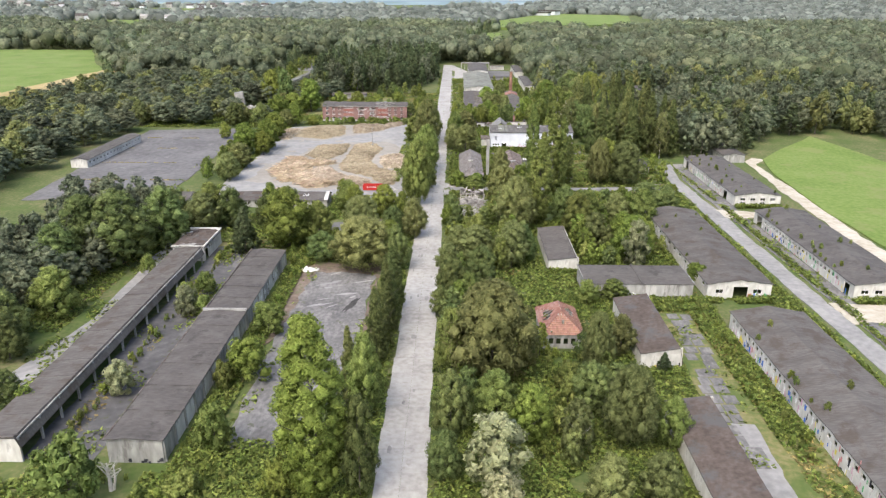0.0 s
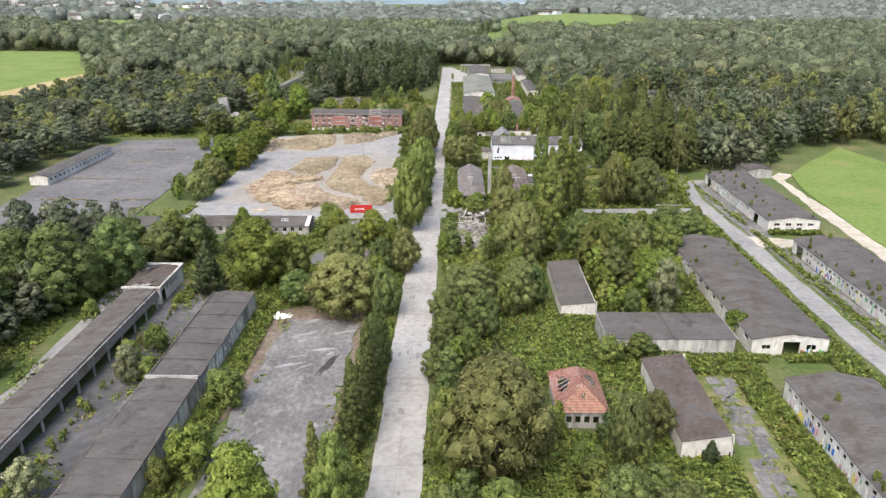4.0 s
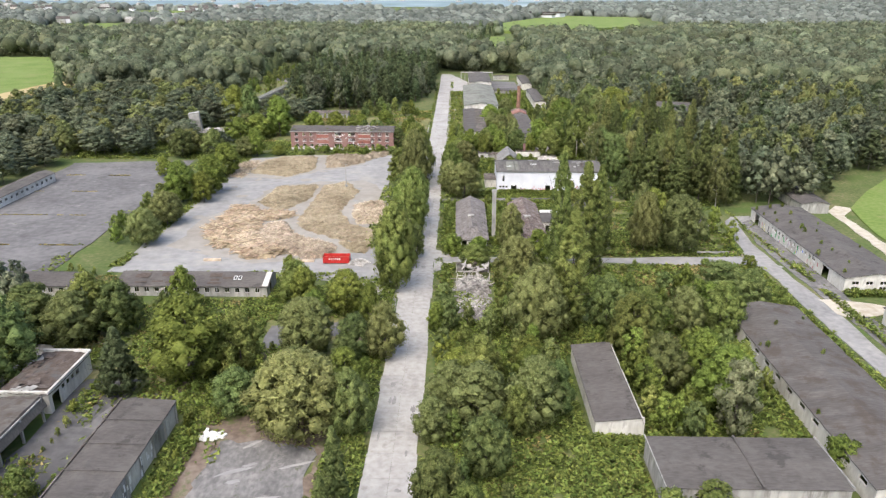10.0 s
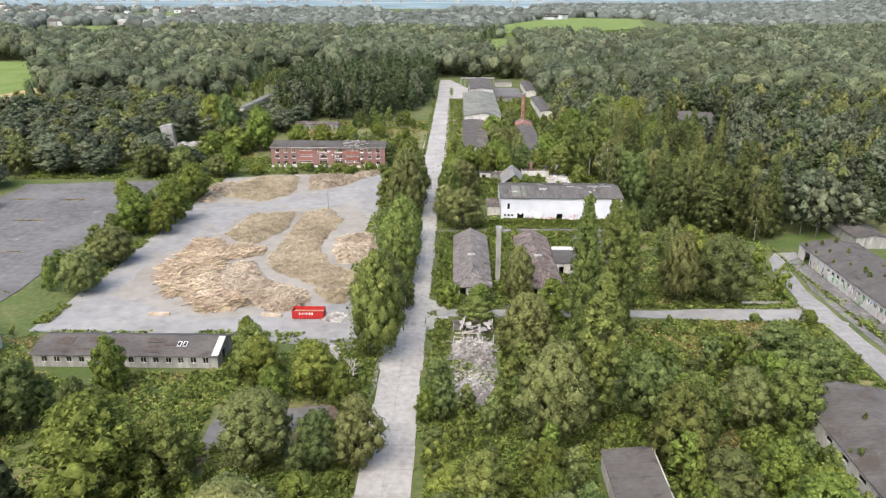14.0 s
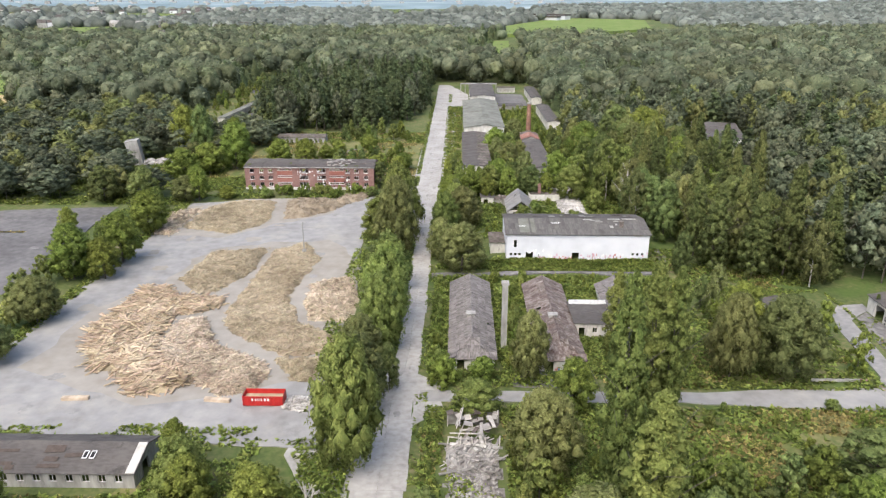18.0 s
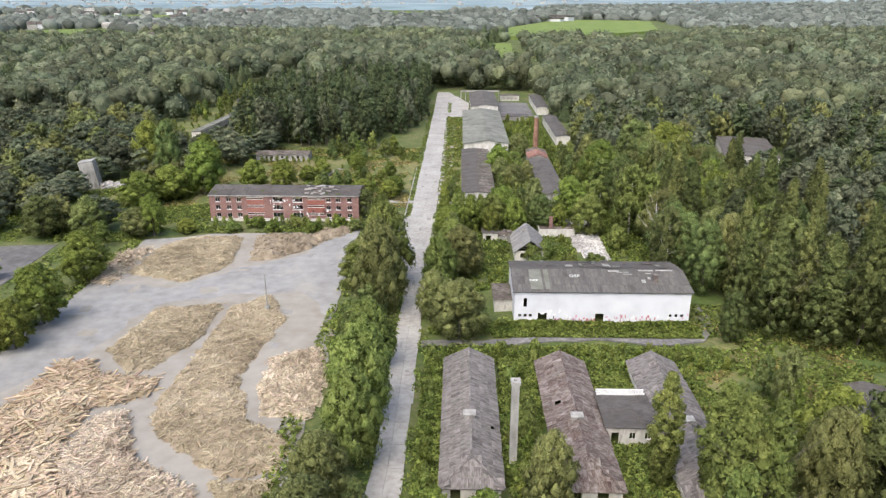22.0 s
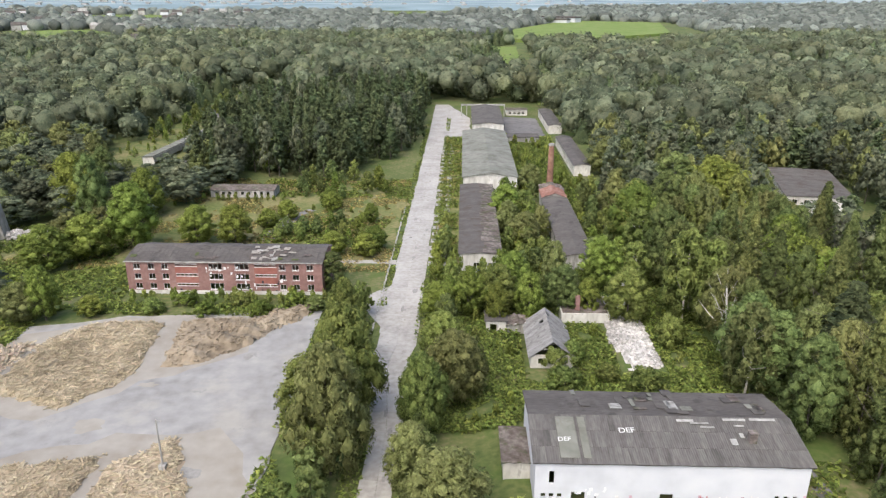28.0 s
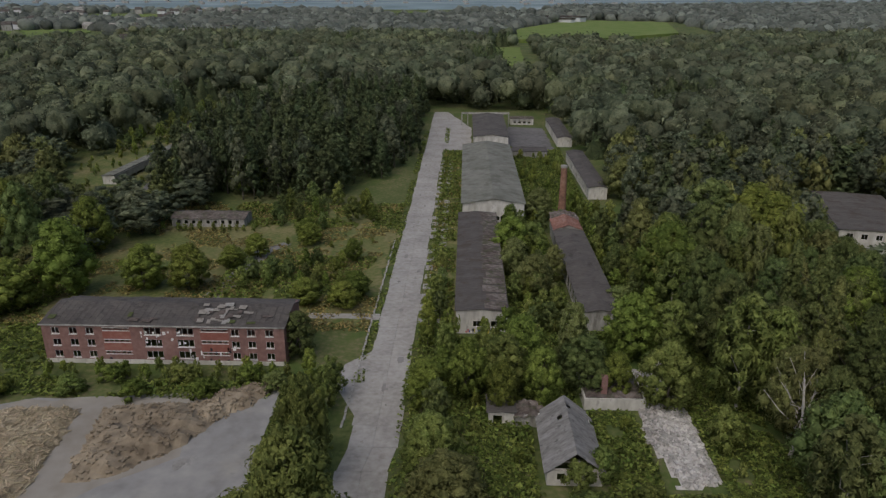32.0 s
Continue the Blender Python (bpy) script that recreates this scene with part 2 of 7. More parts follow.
L_GROVE = foliage("haze_blue_lighter_canopy", (0.066, 0.097, 0.06), (0.152, 0.19, 0.118), 0.32, scale=1.5, relief=0.4)
# Paler, bluer leaves: distance haze is painted into the leaf colour.
L_FAR = foliage("haze_paled_distant_canopy", (0.1, 0.136, 0.132), (0.17, 0.212, 0.204), 0.26, scale=0.6, relief=0.9)
L_UNDER = foliage("bramble_leaves", (0.075, 0.125, 0.03), (0.165, 0.228, 0.066), 0.28, island=True)
L_DRY = foliage("dry_grass_tufts", (0.15, 0.148, 0.055), (0.26, 0.245, 0.11), 0.25, island=True)


# ---- building blocks ----
def mesh_of(name, verts, faces, mat, smooth=False):
    me = bpy.data.meshes.new(name)
    me.from_pydata([tuple(v) for v in verts], [], [tuple(f) for f in faces])
    me.materials.append(mat)
    if smooth:
        me.shade_smooth()
    return me


def part(name, bm, mat, parent=None, label="", m=None):
    """Links a bmesh (or a ready mesh) as one object, under a thing where one is given."""
    if isinstance(bm, bmesh.types.BMesh):
        me = bpy.data.meshes.new(name)
        bm.to_mesh(me)
        bm.free()
        me.materials.append(mat)
    else:
        me = bm
    ob = new(name, me)
    if parent:
        ob.parent = parent
    if m:
        ob.matrix_basis = m
    if label:
        ob["label"] = label
    return ob


def thing(name, m, label, category, group="", kind=""):
    ob = new(name)
    ob.matrix_basis = m
    ob.empty_display_size = 0.5
    return tagged(ob, label, category, group, kind)


def box(bm, x0, x1, y0, y1, z0, z1, m=None):
    v = [bm.verts.new((x, y, z)) for x in (x0, x1) for y in (y0, y1) for z in (z0, z1)]
    for f in ((0, 1, 3, 2), (4, 6, 7, 5), (0, 4, 5, 1), (2, 3, 7, 6), (0, 2, 6, 4), (1, 5, 7, 3)):
        bm.faces.new([v[i] for i in f])
    if m:
        bmesh.ops.transform(bm, matrix=m, verts=v)
    return v


def boxes(*rows):
    bm = bmesh.new()
    for r in rows:
        box(bm, *r)
    return bm


def ground_z(x, y):
    """Height of the ground: flat site, a terrace under the white hall, rising land far off."""
    def s(a, b, v):
        t = min(1, max(0, (v - a) / (b - a)))
        return t * t * (3 - 2 * t)
    z = 1.5 * s(14, 22, x) * s(63, 60, x) * s(314.8, 317.8, y) * s(352, 342, y)
    far = max(0.0, math.hypot(x, y - 200) - 800)
    z += 8 * s(0, 1600, far) + 8 * s(1500, 4500, far) + 36 * s(200, 1800, x) * s(900, 3400, far)
    return z


def wall_mesh(length, height, thick, holes=()):
    """A wall along local x, its outer face at y = 0 and its body behind, with real openings (u0, u1, v0, v1), as one connected shell."""
    us = sorted({0.0, length, *(round(h[0], 4) for h in holes), *(round(h[1], 4) for h in holes)})
    vs = sorted({0.0, height, *(round(h[2], 4) for h in holes), *(round(h[3], 4) for h in holes)})
    us, vs = [u for u in us if 0 <= u <= length], [v for v in vs if 0 <= v <= height]

    def solid(i, k):
        if not (0 <= i < len(us) - 1 and 0 <= k < len(vs) - 1):
            return False
        u, v = (us[i] + us[i + 1]) / 2, (vs[k] + vs[k + 1]) / 2
        return not any(h[0] < u < h[1] and h[2] < v < h[3] for h in holes)

    bm = bmesh.new()
    made = {}

    def vert(i, k, y):
        if (i, k, y) not in made:
            made[i, k, y] = bm.verts.new((us[i], y * thick, vs[k]))
        return made[i, k, y]

    for i in range(len(us) - 1):
        for k in range(len(vs) - 1):
            if not solid(i, k):
                continue
            c = ((i, k), (i + 1, k), (i + 1, k + 1), (i, k + 1))
            bm.faces.new([vert(a, b, 0) for a, b in c])
            bm.faces.new([vert(a, b, 1) for a, b in c[::-1]])
            for (a, b), (e, f), n in zip(c, c[1:] + c[:1], ((i, k - 1), (i + 1, k), (i, k + 1), (i - 1, k))):
                if not solid(*n):
                    bm.faces.new((vert(e, f, 0), vert(a, b, 0), vert(a, b, 1), vert(e, f, 1)))
    return bm


def side(w, d, k):
    """Pose of wall k (0 front at y=0, 1 right, 2 back, 3 left) of a block w by d with its corner at the origin."""
    return (pose(0, 0, 0), pose(w, 0, 0, 0, 0, 90), pose(w, d, 0, 0, 0, 180), pose(0, d, 0, 0, 0, -90))[k]


def roof_sheet(w, d, rise, over, thick, along="y", ridge=0.5, sag=0.05, seams=0, seed=0, hip=0.0, gaps=()):
    """Roof of two slopes over a block w by d; the ridge runs along y or x. Slightly sagging between its trusses."""
    L, W = (d, w) if along == "y" else (w, d)
    nu, nv = max(8, int(L / 1.6)), 10
    r = np.random.default_rng(seed)
    wave = r.normal(0, sag, (nu + 1, nv + 1))
    verts, faces = [], []
    for i in range(nu + 1):
        u = -over + (L + 2 * over) * i / nu
        for j in range(nv + 1):
            v = -over + (W + 2 * over) * j / nv
            t = min(max(v / W, -0.1), 1.1)
            z = rise * ((t / ridge) if t < ridge else (1 - t) / (1 - ridge))
            z = min(z, rise * u / hip) if hip else z
            z += wave[i, j] + (sag * 1.4 if seams and i % seams == 0 else 0)
            verts.append((v, u, z) if along == "y" else (u, v, z))
    n = len(verts)
    verts += [(x, y, z - thick) for x, y, z in verts]
    k = nv + 1
    for i in range(nu):
        for j in range(nv):
            if (i, j) in gaps:
                continue
            a = i * k + j
            q = (a, a + 1, a + k + 1, a + k)
            if along == "x":
                q = q[::-1]
            faces += [q, tuple(x + n for x in q[::-1])]
    rim = [i * k for i in range(nu + 1)] + [nu * k + j for j in range(1, k)] + [i * k + nv for i in range(nu - 1, -1, -1)] + [j for j in range(nv - 1, 0, -1)]
    for a, b in zip(rim, rim[1:] + rim[:1]):
        q = (a, b, b + n, a + n)
        faces.append(q if along == "x" else q[::-1])
    return verts, faces


def gable(width, thick, rise, ridge=0.5):
    bm = bmesh.new()
    p = [(0, 0), (width, 0), (width * ridge, rise)]
    a = [bm.verts.new((x, 0, z)) for x, z in p]
    b = [bm.verts.new((x, thick, z)) for x, z in p]
    bm.faces.new(a)
    bm.faces.new(b[::-1])
    for i in range(3):
        j = (i + 1) % 3
        bm.faces.new((a[j], a[i], b[i], b[j]))
    return bm


def window_frame(w, h, bars=1, t=0.07):
    rows = [(0, w, 0, 0.08, 0, t), (0, w, 0, 0.08, h - t, h), (0, t, 0, 0.08, t, h - t), (w - t, w, 0, 0.08, t, h - t)]
    rows += [(w * (i + 1) / (bars + 1) - t / 2, w * (i + 1) / (bars + 1) + t / 2, 0.01, 0.07, t, h - t) for i in range(bars)]
    return boxes(*rows)


def block(name, label, category, x, y, w, d, h, wall_mat, roof_mat, rise=0.8, along="y", over=0.35, holes=None, turn=0.0, ridge=0.5,
          group="", frames=(), sag=0.04, seams=0, roof_label="", open_sides=(), thick=0.3, z=None, gable_mat=None, seed=1, hip=0.0, gaps=()):
    """A whole shed or house: corner at (x, y), four walls with openings, gables, roof."""
    holes = holes or {}
    b = thing(name, pose(x, y, ground_z(x + w / 2, y + d / 2) if z is None else z, 0, 0, turn), label, category, group)
    for k in range(4):
        if k in open_sides:
            continue
        L = (w, d, w, d)[k]
        off = pose(0, 0, 0) if k in (0, 2) else pose(thick, 0, 0)
        Lk = L if k in (0, 2) else L - 2 * thick
        hs = [(a - (0 if k in (0, 2) else thick), c - (0 if k in (0, 2) else thick), e, f) for a, c, e, f in holes.get(k, ())]
        wl_ = part("wall", wall_mesh(Lk, h, thick, hs), wall_mat, b, "", side(w, d, k) @ off)
        if k in frames:
            for a, c, e, f in hs:
                if f - e < 1.9:
                    part("window", window_frame(c - a, f - e, max(1, round((c - a) / 0.9) - 1)), M_FRAME, wl_, "", pose(a, 0.1, e))
    if rise > 0.05:
        g = gable_mat or wall_mat
        if along == "y":
            if not hip:
                part("gable", gable(w, thick, rise, ridge), g, b, "", side(w, d, 0) @ pose(0, 0, h))
            part("gable", gable(w, thick, rise, 1 - ridge), g, b, "", side(w, d, 2) @ pose(0, 0, h))
        else:
            part("gable", gable(d, thick, rise, ridge), g, b, "", side(w, d, 1) @ pose(0, 0, h))
            part("gable", gable(d, thick, rise, 1 - ridge), g, b, "", side(w, d, 3) @ pose(0, 0, h))
    v, f = roof_sheet(w, d, rise, over, 0.14, along, ridge, sag, seams, seed, hip, gaps)
    part("roof", mesh_of("roof", v, f, roof_mat), None, b, roof_label, pose(0, 0, h + 0.14))
    return b


def found_last(name):
    return [o for o in scene.objects if o.parent is None and o.name.split(".")[0] == name][-1]


def row(n, L, w, v0, v1, margin=1.0):
    """n equal openings along a wall of length L."""
    step = (L - 2 * margin) / n
    return [(margin + step * (i + 0.5) - w / 2, margin + step * (i + 0.5) + w / 2, v0, v1) for i in range(n)]


# ---- ground, one sheet to the horizon ----
def axis(lo, hi, a, b, step, grow=1.16):
    mid = list(np.arange(a, b + step / 2, step))
    out, s, v = [], step, b
    while v < hi:
        s *= grow
        v = min(hi, v + s)
        out.append(v)
    left, s, v = [], step, a
    while v > lo:
        s *= grow
        v = max(lo, v - s)
        left.append(v)
    return left[::-1] + mid + out


gx, gy = axis(-4600, 4600, -180, 180, 5), axis(-1500, 4700, -40, 660, 5)
gv = [(x, y, ground_z(x, y) + (0.12 * noise.noise(Vector((x * 0.07, y * 0.07, 0))) - 0.1)) for y in gy for x in gx]
nx = len(gx)
gf = [(j * nx + i, j * nx + i + 1, (j + 1) * nx + i + 1, (j + 1) * nx + i) for j in range(len(gy) - 1) for i in range(nx - 1)]
tagged(new("ground", mesh_of("ground", gv, gf, M_GROUND, True)), "weedy grass ground of green and dry yellow patches", "ground", kind="structure")


def slab(name, outline, mat, label, z=0.04, depth=0.3, jag=0.5, step=4.0, kind="structure", category="pavement"):
    """A paved area: outline in plan, its border broken up unevenly."""
    pts = []
    r = np.random.default_rng(len(name) + int(abs(outline[0][0])))
    for (x0, y0), (x1, y1) in zip(outline, outline[1:] + outline[:1]):
        n = max(1, int(math.hypot(x1 - x0, y1 - y0) / step))
        for i in range(n):
            pts.append((x0 + (x1 - x0) * i / n + r.uniform(-jag, jag), y0 + (y1 - y0) * i / n + r.uniform(-jag, jag)))
    bm = bmesh.new()
    top = [bm.verts.new((x, y, z)) for x, y in pts]
    f = bm.faces.new(top)
    if f.normal.z < 0 or sum((b[0] - a[0]) * (b[1] + a[1]) for a, b in zip(pts, pts[1:] + pts[:1])) > 0:
        f.normal_flip()
    e = bmesh.ops.extrude_face_region(bm, geom=[f])
    bmesh.ops.translate(bm, vec=(0, 0, -depth), verts=[v for v in e["geom"] if isinstance(v, bmesh.types.BMVert)])
    bmesh.ops.triangulate(bm, faces=[f for f in bm.faces if len(f.verts) > 4])
    bmesh.ops.recalc_face_normals(bm, faces=bm.faces)
    return tagged(part(name, bm, mat), label, category, kind=kind)


slab("pavement_lot_pale", [(-80, 256), (-79, 372), (-60, 378), (-18, 383), (-16.5, 335), (-13, 262), (-12, 246), (-8, 236), (-14, 238), (-70, 242), (-81, 243)],
     M_LOT, "pale worn concrete storage lot", 0.05)
slab("pavement_lot_dark", [(-143, 234), (-150, 362), (-102, 368), (-97, 300), (-95, 240)], M_ASPHALT, "large dark cracked asphalt yard", 0.04)
slab("pavement_yard_front", [(-31, 174), (-13, 174), (-13, 112), (-20, 96), (-30, 96), (-31, 130)], M_YARD, "stained old asphalt yard with weeds", 0.04, jag=0.9)
M_SOIL = material("rusty_bare_soil", ((0.1, 0.075, 0.055), (0.16, 0.12, 0.09), (0.23, 0.185, 0.145)), 0.8, 0.95, 0.5, 4.0, coarse=0.15)
blotched(M_SOIL, (0.1, 0.12, 0.04), 0.3, 0.54, 0.62, 0.7)
slab("ground_yard_soil", [(-33.5, 176.5), (-12, 179), (-10.5, 172), (-9.8, 110), (-12.5, 108), (-13, 170), (-29.5, 171), (-30.5, 134), (-33, 130)], M_SOIL, "rusty bare soil round the asphalt yard", 0.045, jag=0.8, step=2.0, category="ground")
slab("ground_soil_junction", [(-11.5, 196), (-9, 214), (-12, 222), (-16.5, 216), (-14.5, 200)], M_SOIL, "bare brown soil beside the junction", 0.03, jag=1.0, step=2.0, category="ground")
slab("ground_soil_garages", [(-39, 181), (-33, 192), (-28, 201), (-36, 204), (-46, 198), (-44, 188)], M_SOIL, "bare brown soil under the trees", 0.026, jag=1.2, step=2.0, category="ground")
slab("pavement_garage_lane", [(-60, 190), (-49.5, 190), (-49, 92), (-61, 92)], M_LANE, "dark asphalt lane between the garages", 0.03)
slab("pavement_back_lane", [(-76.4, 203), (-73, 203), (-71.2, 166), (-68.8, 142), (-72.6, 117), (-78, 92), (-84, 92), (-77.8, 117), (-73.8, 142), (-74.4, 166)], M_LANE_GREY, "narrow grey lane behind the shed", 0.03)
slab("pavement_cross_lane", [(4, 255.5), (50, 255.5), (88, 258), (95, 250), (92, 247), (80, 250), (50, 252.3), (4, 251.5)], M_LOT, "pale side lane crossing the weeds", 0.05, jag=0.25)
slab("pavement_east_lane", [(103, 291.6), (103, 294.6), (97, 293.6), (93.6, 289), (91, 280), (90.2, 273), (89.2, 262), (86, 257), (86, 252.4), (89.4, 249), (89.8, 240), (89.2, 226), (89.6, 207), (90, 170), (91, 100), (96.4, 100), (95.5, 150), (95, 200), (95.4, 217), (95, 232), (94.2, 242),
     (94.1, 254), (94, 268), (96.5, 286)], M_LANE_GREY, "worn grey lane along the halls", 0.055, jag=0.25)
slab("pavement_sand_patch", [(94.6, 229.4), (101, 228.6), (108.4, 226), (108, 222), (104.4, 220.6), (97.4, 219.4), (94.8, 221)], M_SAND, "pale sandy ground between the east halls", 0.06, jag=0.4, step=2.0)
slab("pavement_cracked_apron", [(95.4, 155), (101.6, 154), (112, 154), (113, 147), (96, 143)], M_SAND, "pale cracked concrete before an east hall", 0.06, jag=0.4, step=2.0)
slab("pavement_hall_path", [(4, 311.2), (17, 311.6), (28.9, 313.6), (41.9, 315.0), (50.7, 312.8), (55.7, 312.9), (59.8, 315), (62.6, 319), (63.2, 324), (63, 330), (66, 330), (66.3, 323), (65.2, 317), (61.5, 312.4),
     (56, 310.4), (50, 310.4), (42, 312.4), (29, 311.2), (17, 309.2), (4, 309)], M_YARD, "curving grey path in front of the white hall", 0.25, jag=0.35, step=2.0)
slab("ground_meadow_west", [(-110, 409), (-68, 409), (-6, 408), (-5.2, 500), (-34, 501), (-60, 478), (-86, 472), (-108, 444)], M_MEADOW, "dry yellow-green meadow behind the brick barrack", 0.024, jag=1.5, category="ground")
slab("pavement_clearing_pad", [(-30.8, 202.3), (-31.0, 212.7), (-23.1, 213.5), (-12.9, 215.2), (-12.2, 208.2), (-20.2, 207.1), (-25.6, 203.0)], M_ASPHALT, "old grey asphalt pad between the willows", 0.05, jag=0.4)
slab("pavement_shed_lane", [(-52.6, 173.8), (-50.6, 182.6), (-44.8, 185.6), (-36.5, 186.3), (-33.4, 181.5), (-40.7, 180.5), (-46.2, 178.6), (-49.9, 173.9)], M_ASPHALT, "grey asphalt lane round the garage end", 0.045, jag=0.4)
slab("ground_clearing", [(-38.4, 214.8), (-38.9, 231.9), (-13.6, 220.0), (-10.4, 213.7), (-9.4, 192.0), (-13.8, 195.3), (-30.2, 199.8)], M_MEADOW, "dry weedy clearing before the low barrack", 0.022, jag=1.0, category="ground")
slab("ground_clearing_garages", [(-69.9, 196.7), (-67.5, 208.4), (-51.3, 197.0), (-36.6, 191.5), (-35.3, 186.3), (-50.1, 184.1), (-58.3, 188.0)], M_MEADOW, "dry weedy ground behind the garages", 0.021, jag=1.0, category="ground")
slab("pavement_hall_apron", [(97.2, 100), (102, 100), (102, 290.5), (98, 287), (95.6, 268), (95.5, 256), (96, 235), (96.6, 200)], M_YARD, "dark dirty apron along the east halls", 0.045, jag=0.3)
slab("ground_dry_strip", [(4.4, 404), (12.4, 404), (12.2, 570), (4.4, 570)], M_MEADOW, "dry grass strip between road and workshop", 0.022, jag=0.5, category="ground")
slab("ground_barn_grass", [(51.8, 84), (66.9, 84), (66.9, 142), (66.9, 150), (53, 150)], M_MEADOW, "dry grass and bare soil beside the broken path", 0.02, jag=0.6, category="ground")
slab("ground_meadow_lane", [(45, 234), (60, 230), (88, 222), (89, 249), (80, 250.5), (46, 251)], M_MEADOW, "open dry meadow south of the side lane", 0.021, jag=1.0, category="ground")
slab("ground_meadow_east", [(53, 258), (64, 259), (84, 262), (89, 285), (80, 300), (71, 314), (62, 309), (55, 302)], M_MEADOW, "dry meadow beside the poplars", 0.024, jag=1.2, category="ground")
slab("ground_clearing_west", [(-92, 500), (-99, 560), (-104, 640), (-107, 758), (-141, 758), (-145, 640), (-139, 540), (-121, 498)], M_MEADOW, "dry grass clearing round the long shed", 0.02, jag=2.0, category="ground")
slab("pavement_barrack_yard", [(20.6, 257), (21.7, 263), (23.4, 267.6), (25.4, 264.2), (27.8, 260.6), (28.6, 257)], M_YARD, "small broken asphalt yard before a barrack", 0.05, jag=0.3, step=2.0)
slab("pavement_west_far_yard", [(-136, 648), (-139, 694), (-126, 712), (-125, 757), (-115, 757), (-120, 715), (-117.5, 640), (-117.4, 628)], M_YARD, "grey yard deep in the wood", 0.05, jag=0.6)
slab("pavement_link", [(-20, 414.6), (-4, 414.6), (-4, 412), (-20, 412)], M_ROAD, "short concrete link to the road", 0.05, jag=0.3)
slab("pavement_track", [(-48, 418), (-46, 427), (-43.6, 452), (-37.5, 461), (-34.5, 460), (-38, 453), (-41, 427), (-43, 418)], M_LANE_GREY, "old grey track in the meadow", 0.03)
slab("pavement_north_yard", [(4, 585), (17, 585), (17, 640), (4, 690), (-4, 690)], M_ROAD, "pale concrete yard beside the far hangar", 0.04)
slab("pavement_north_yard_east", [(33, 585), (54, 585), (54, 640), (36, 645)], M_ASPHALT, "dark yard behind the far hangar", 0.04)
slab("pavement_west_yard", [(-91.5, 505), (-93, 520), (-101.6, 545), (-106, 560), (-112, 556), (-104, 530), (-100.5, 510)], M_YARD, "grey yard in the far wood", 0.04)

slab("pavement_junction", [(-16, 236), (-5, 214), (-5, 263), (-7.5, 262), (-10, 250), (-14, 247)], M_ROAD, "broad pale concrete junction beside the road", 0.045, jag=0.4)
slab("pavement_crossing_east", [(3, 262), (8, 258), (8, 249), (3, 244)], M_ROAD, "pale concrete mouth of the side lane", 0.045, jag=0.4)
slab("pavement_bay_west", [(-3.5, 374), (-8.5, 384), (-8.5, 392), (-3.5, 398)], M_ROAD, "pale bay at the road edge", 0.045, jag=0.3)
M_DUST = material("dusty_concrete", ((0.25, 0.222, 0.182), (0.3, 0.275, 0.235), (0.35, 0.322, 0.275)), 0.3, 0.95, 0.1, 5.0, coarse=0.15)
slab("pavement_dust", [(-72, 262), (-70, 292), (-62, 303), (-58, 328), (-42, 334), (-26, 336), (-15, 318), (-14, 262), (-26, 254), (-44, 249), (-62, 256)], M_DUST, "sawdust-stained concrete between the piles", 0.057, jag=1.2)
slab("pavement_dust_north", [(-79, 340), (-78, 368), (-62, 377), (-44, 379), (-24, 381.5), (-30, 362), (-45, 350), (-58, 338)], M_DUST, "sawdust-stained concrete at the lot edge", 0.057, jag=1.0)

# ---- the long concrete road, slab by slab ----
road = tagged(new("road"), "long straight road of worn pale concrete slabs", "road", kind="structure")


def road_edges(y):
    t = min(1, max(0, (y - 252) / 14)) - min(1, max(0, (y - 338) / 18))
    return -4.8 + 3.4 * t + (0.9 if y > 360 else 0), 3.2 + 0.4 * t + (0.9 if y > 360 else 0)


r1 = np.random.default_rng(3)
yy = 60.0
while yy < 690:
    a0, b0 = road_edges(yy)
    a1, b1 = road_edges(yy + 6)
    mid = (a0 + b0) / 2
    for l0, l1, h0, h1 in ((a0, a1, mid, (a1 + b1) / 2), (mid, (a1 + b1) / 2, b0, b1)):
        j = r1.uniform(-0.25, 0.25, 4)
        ja, jb = (j[0], 0) if l0 == a0 else (0, j[1])
        z0 = 0.07 + r1.uniform(-0.012, 0.012)
        p = [(l0 + 0.02 + ja, yy + 0.03), (h0 - 0.02 + jb, yy + 0.03), (h1 - 0.02 + jb, yy + 5.97), (l1 + 0.02 + ja, yy + 5.97)]
        v = [(x, y, z) for z in (z0, -0.2) for x, y in p]
        part("slab", mesh_of("slab", v, [(0, 1, 2, 3), (0, 4, 5, 1), (1, 5, 6, 2), (2, 6, 7, 3), (3, 7, 4, 0)], M_ROAD), None, road)
    yy += 6.0

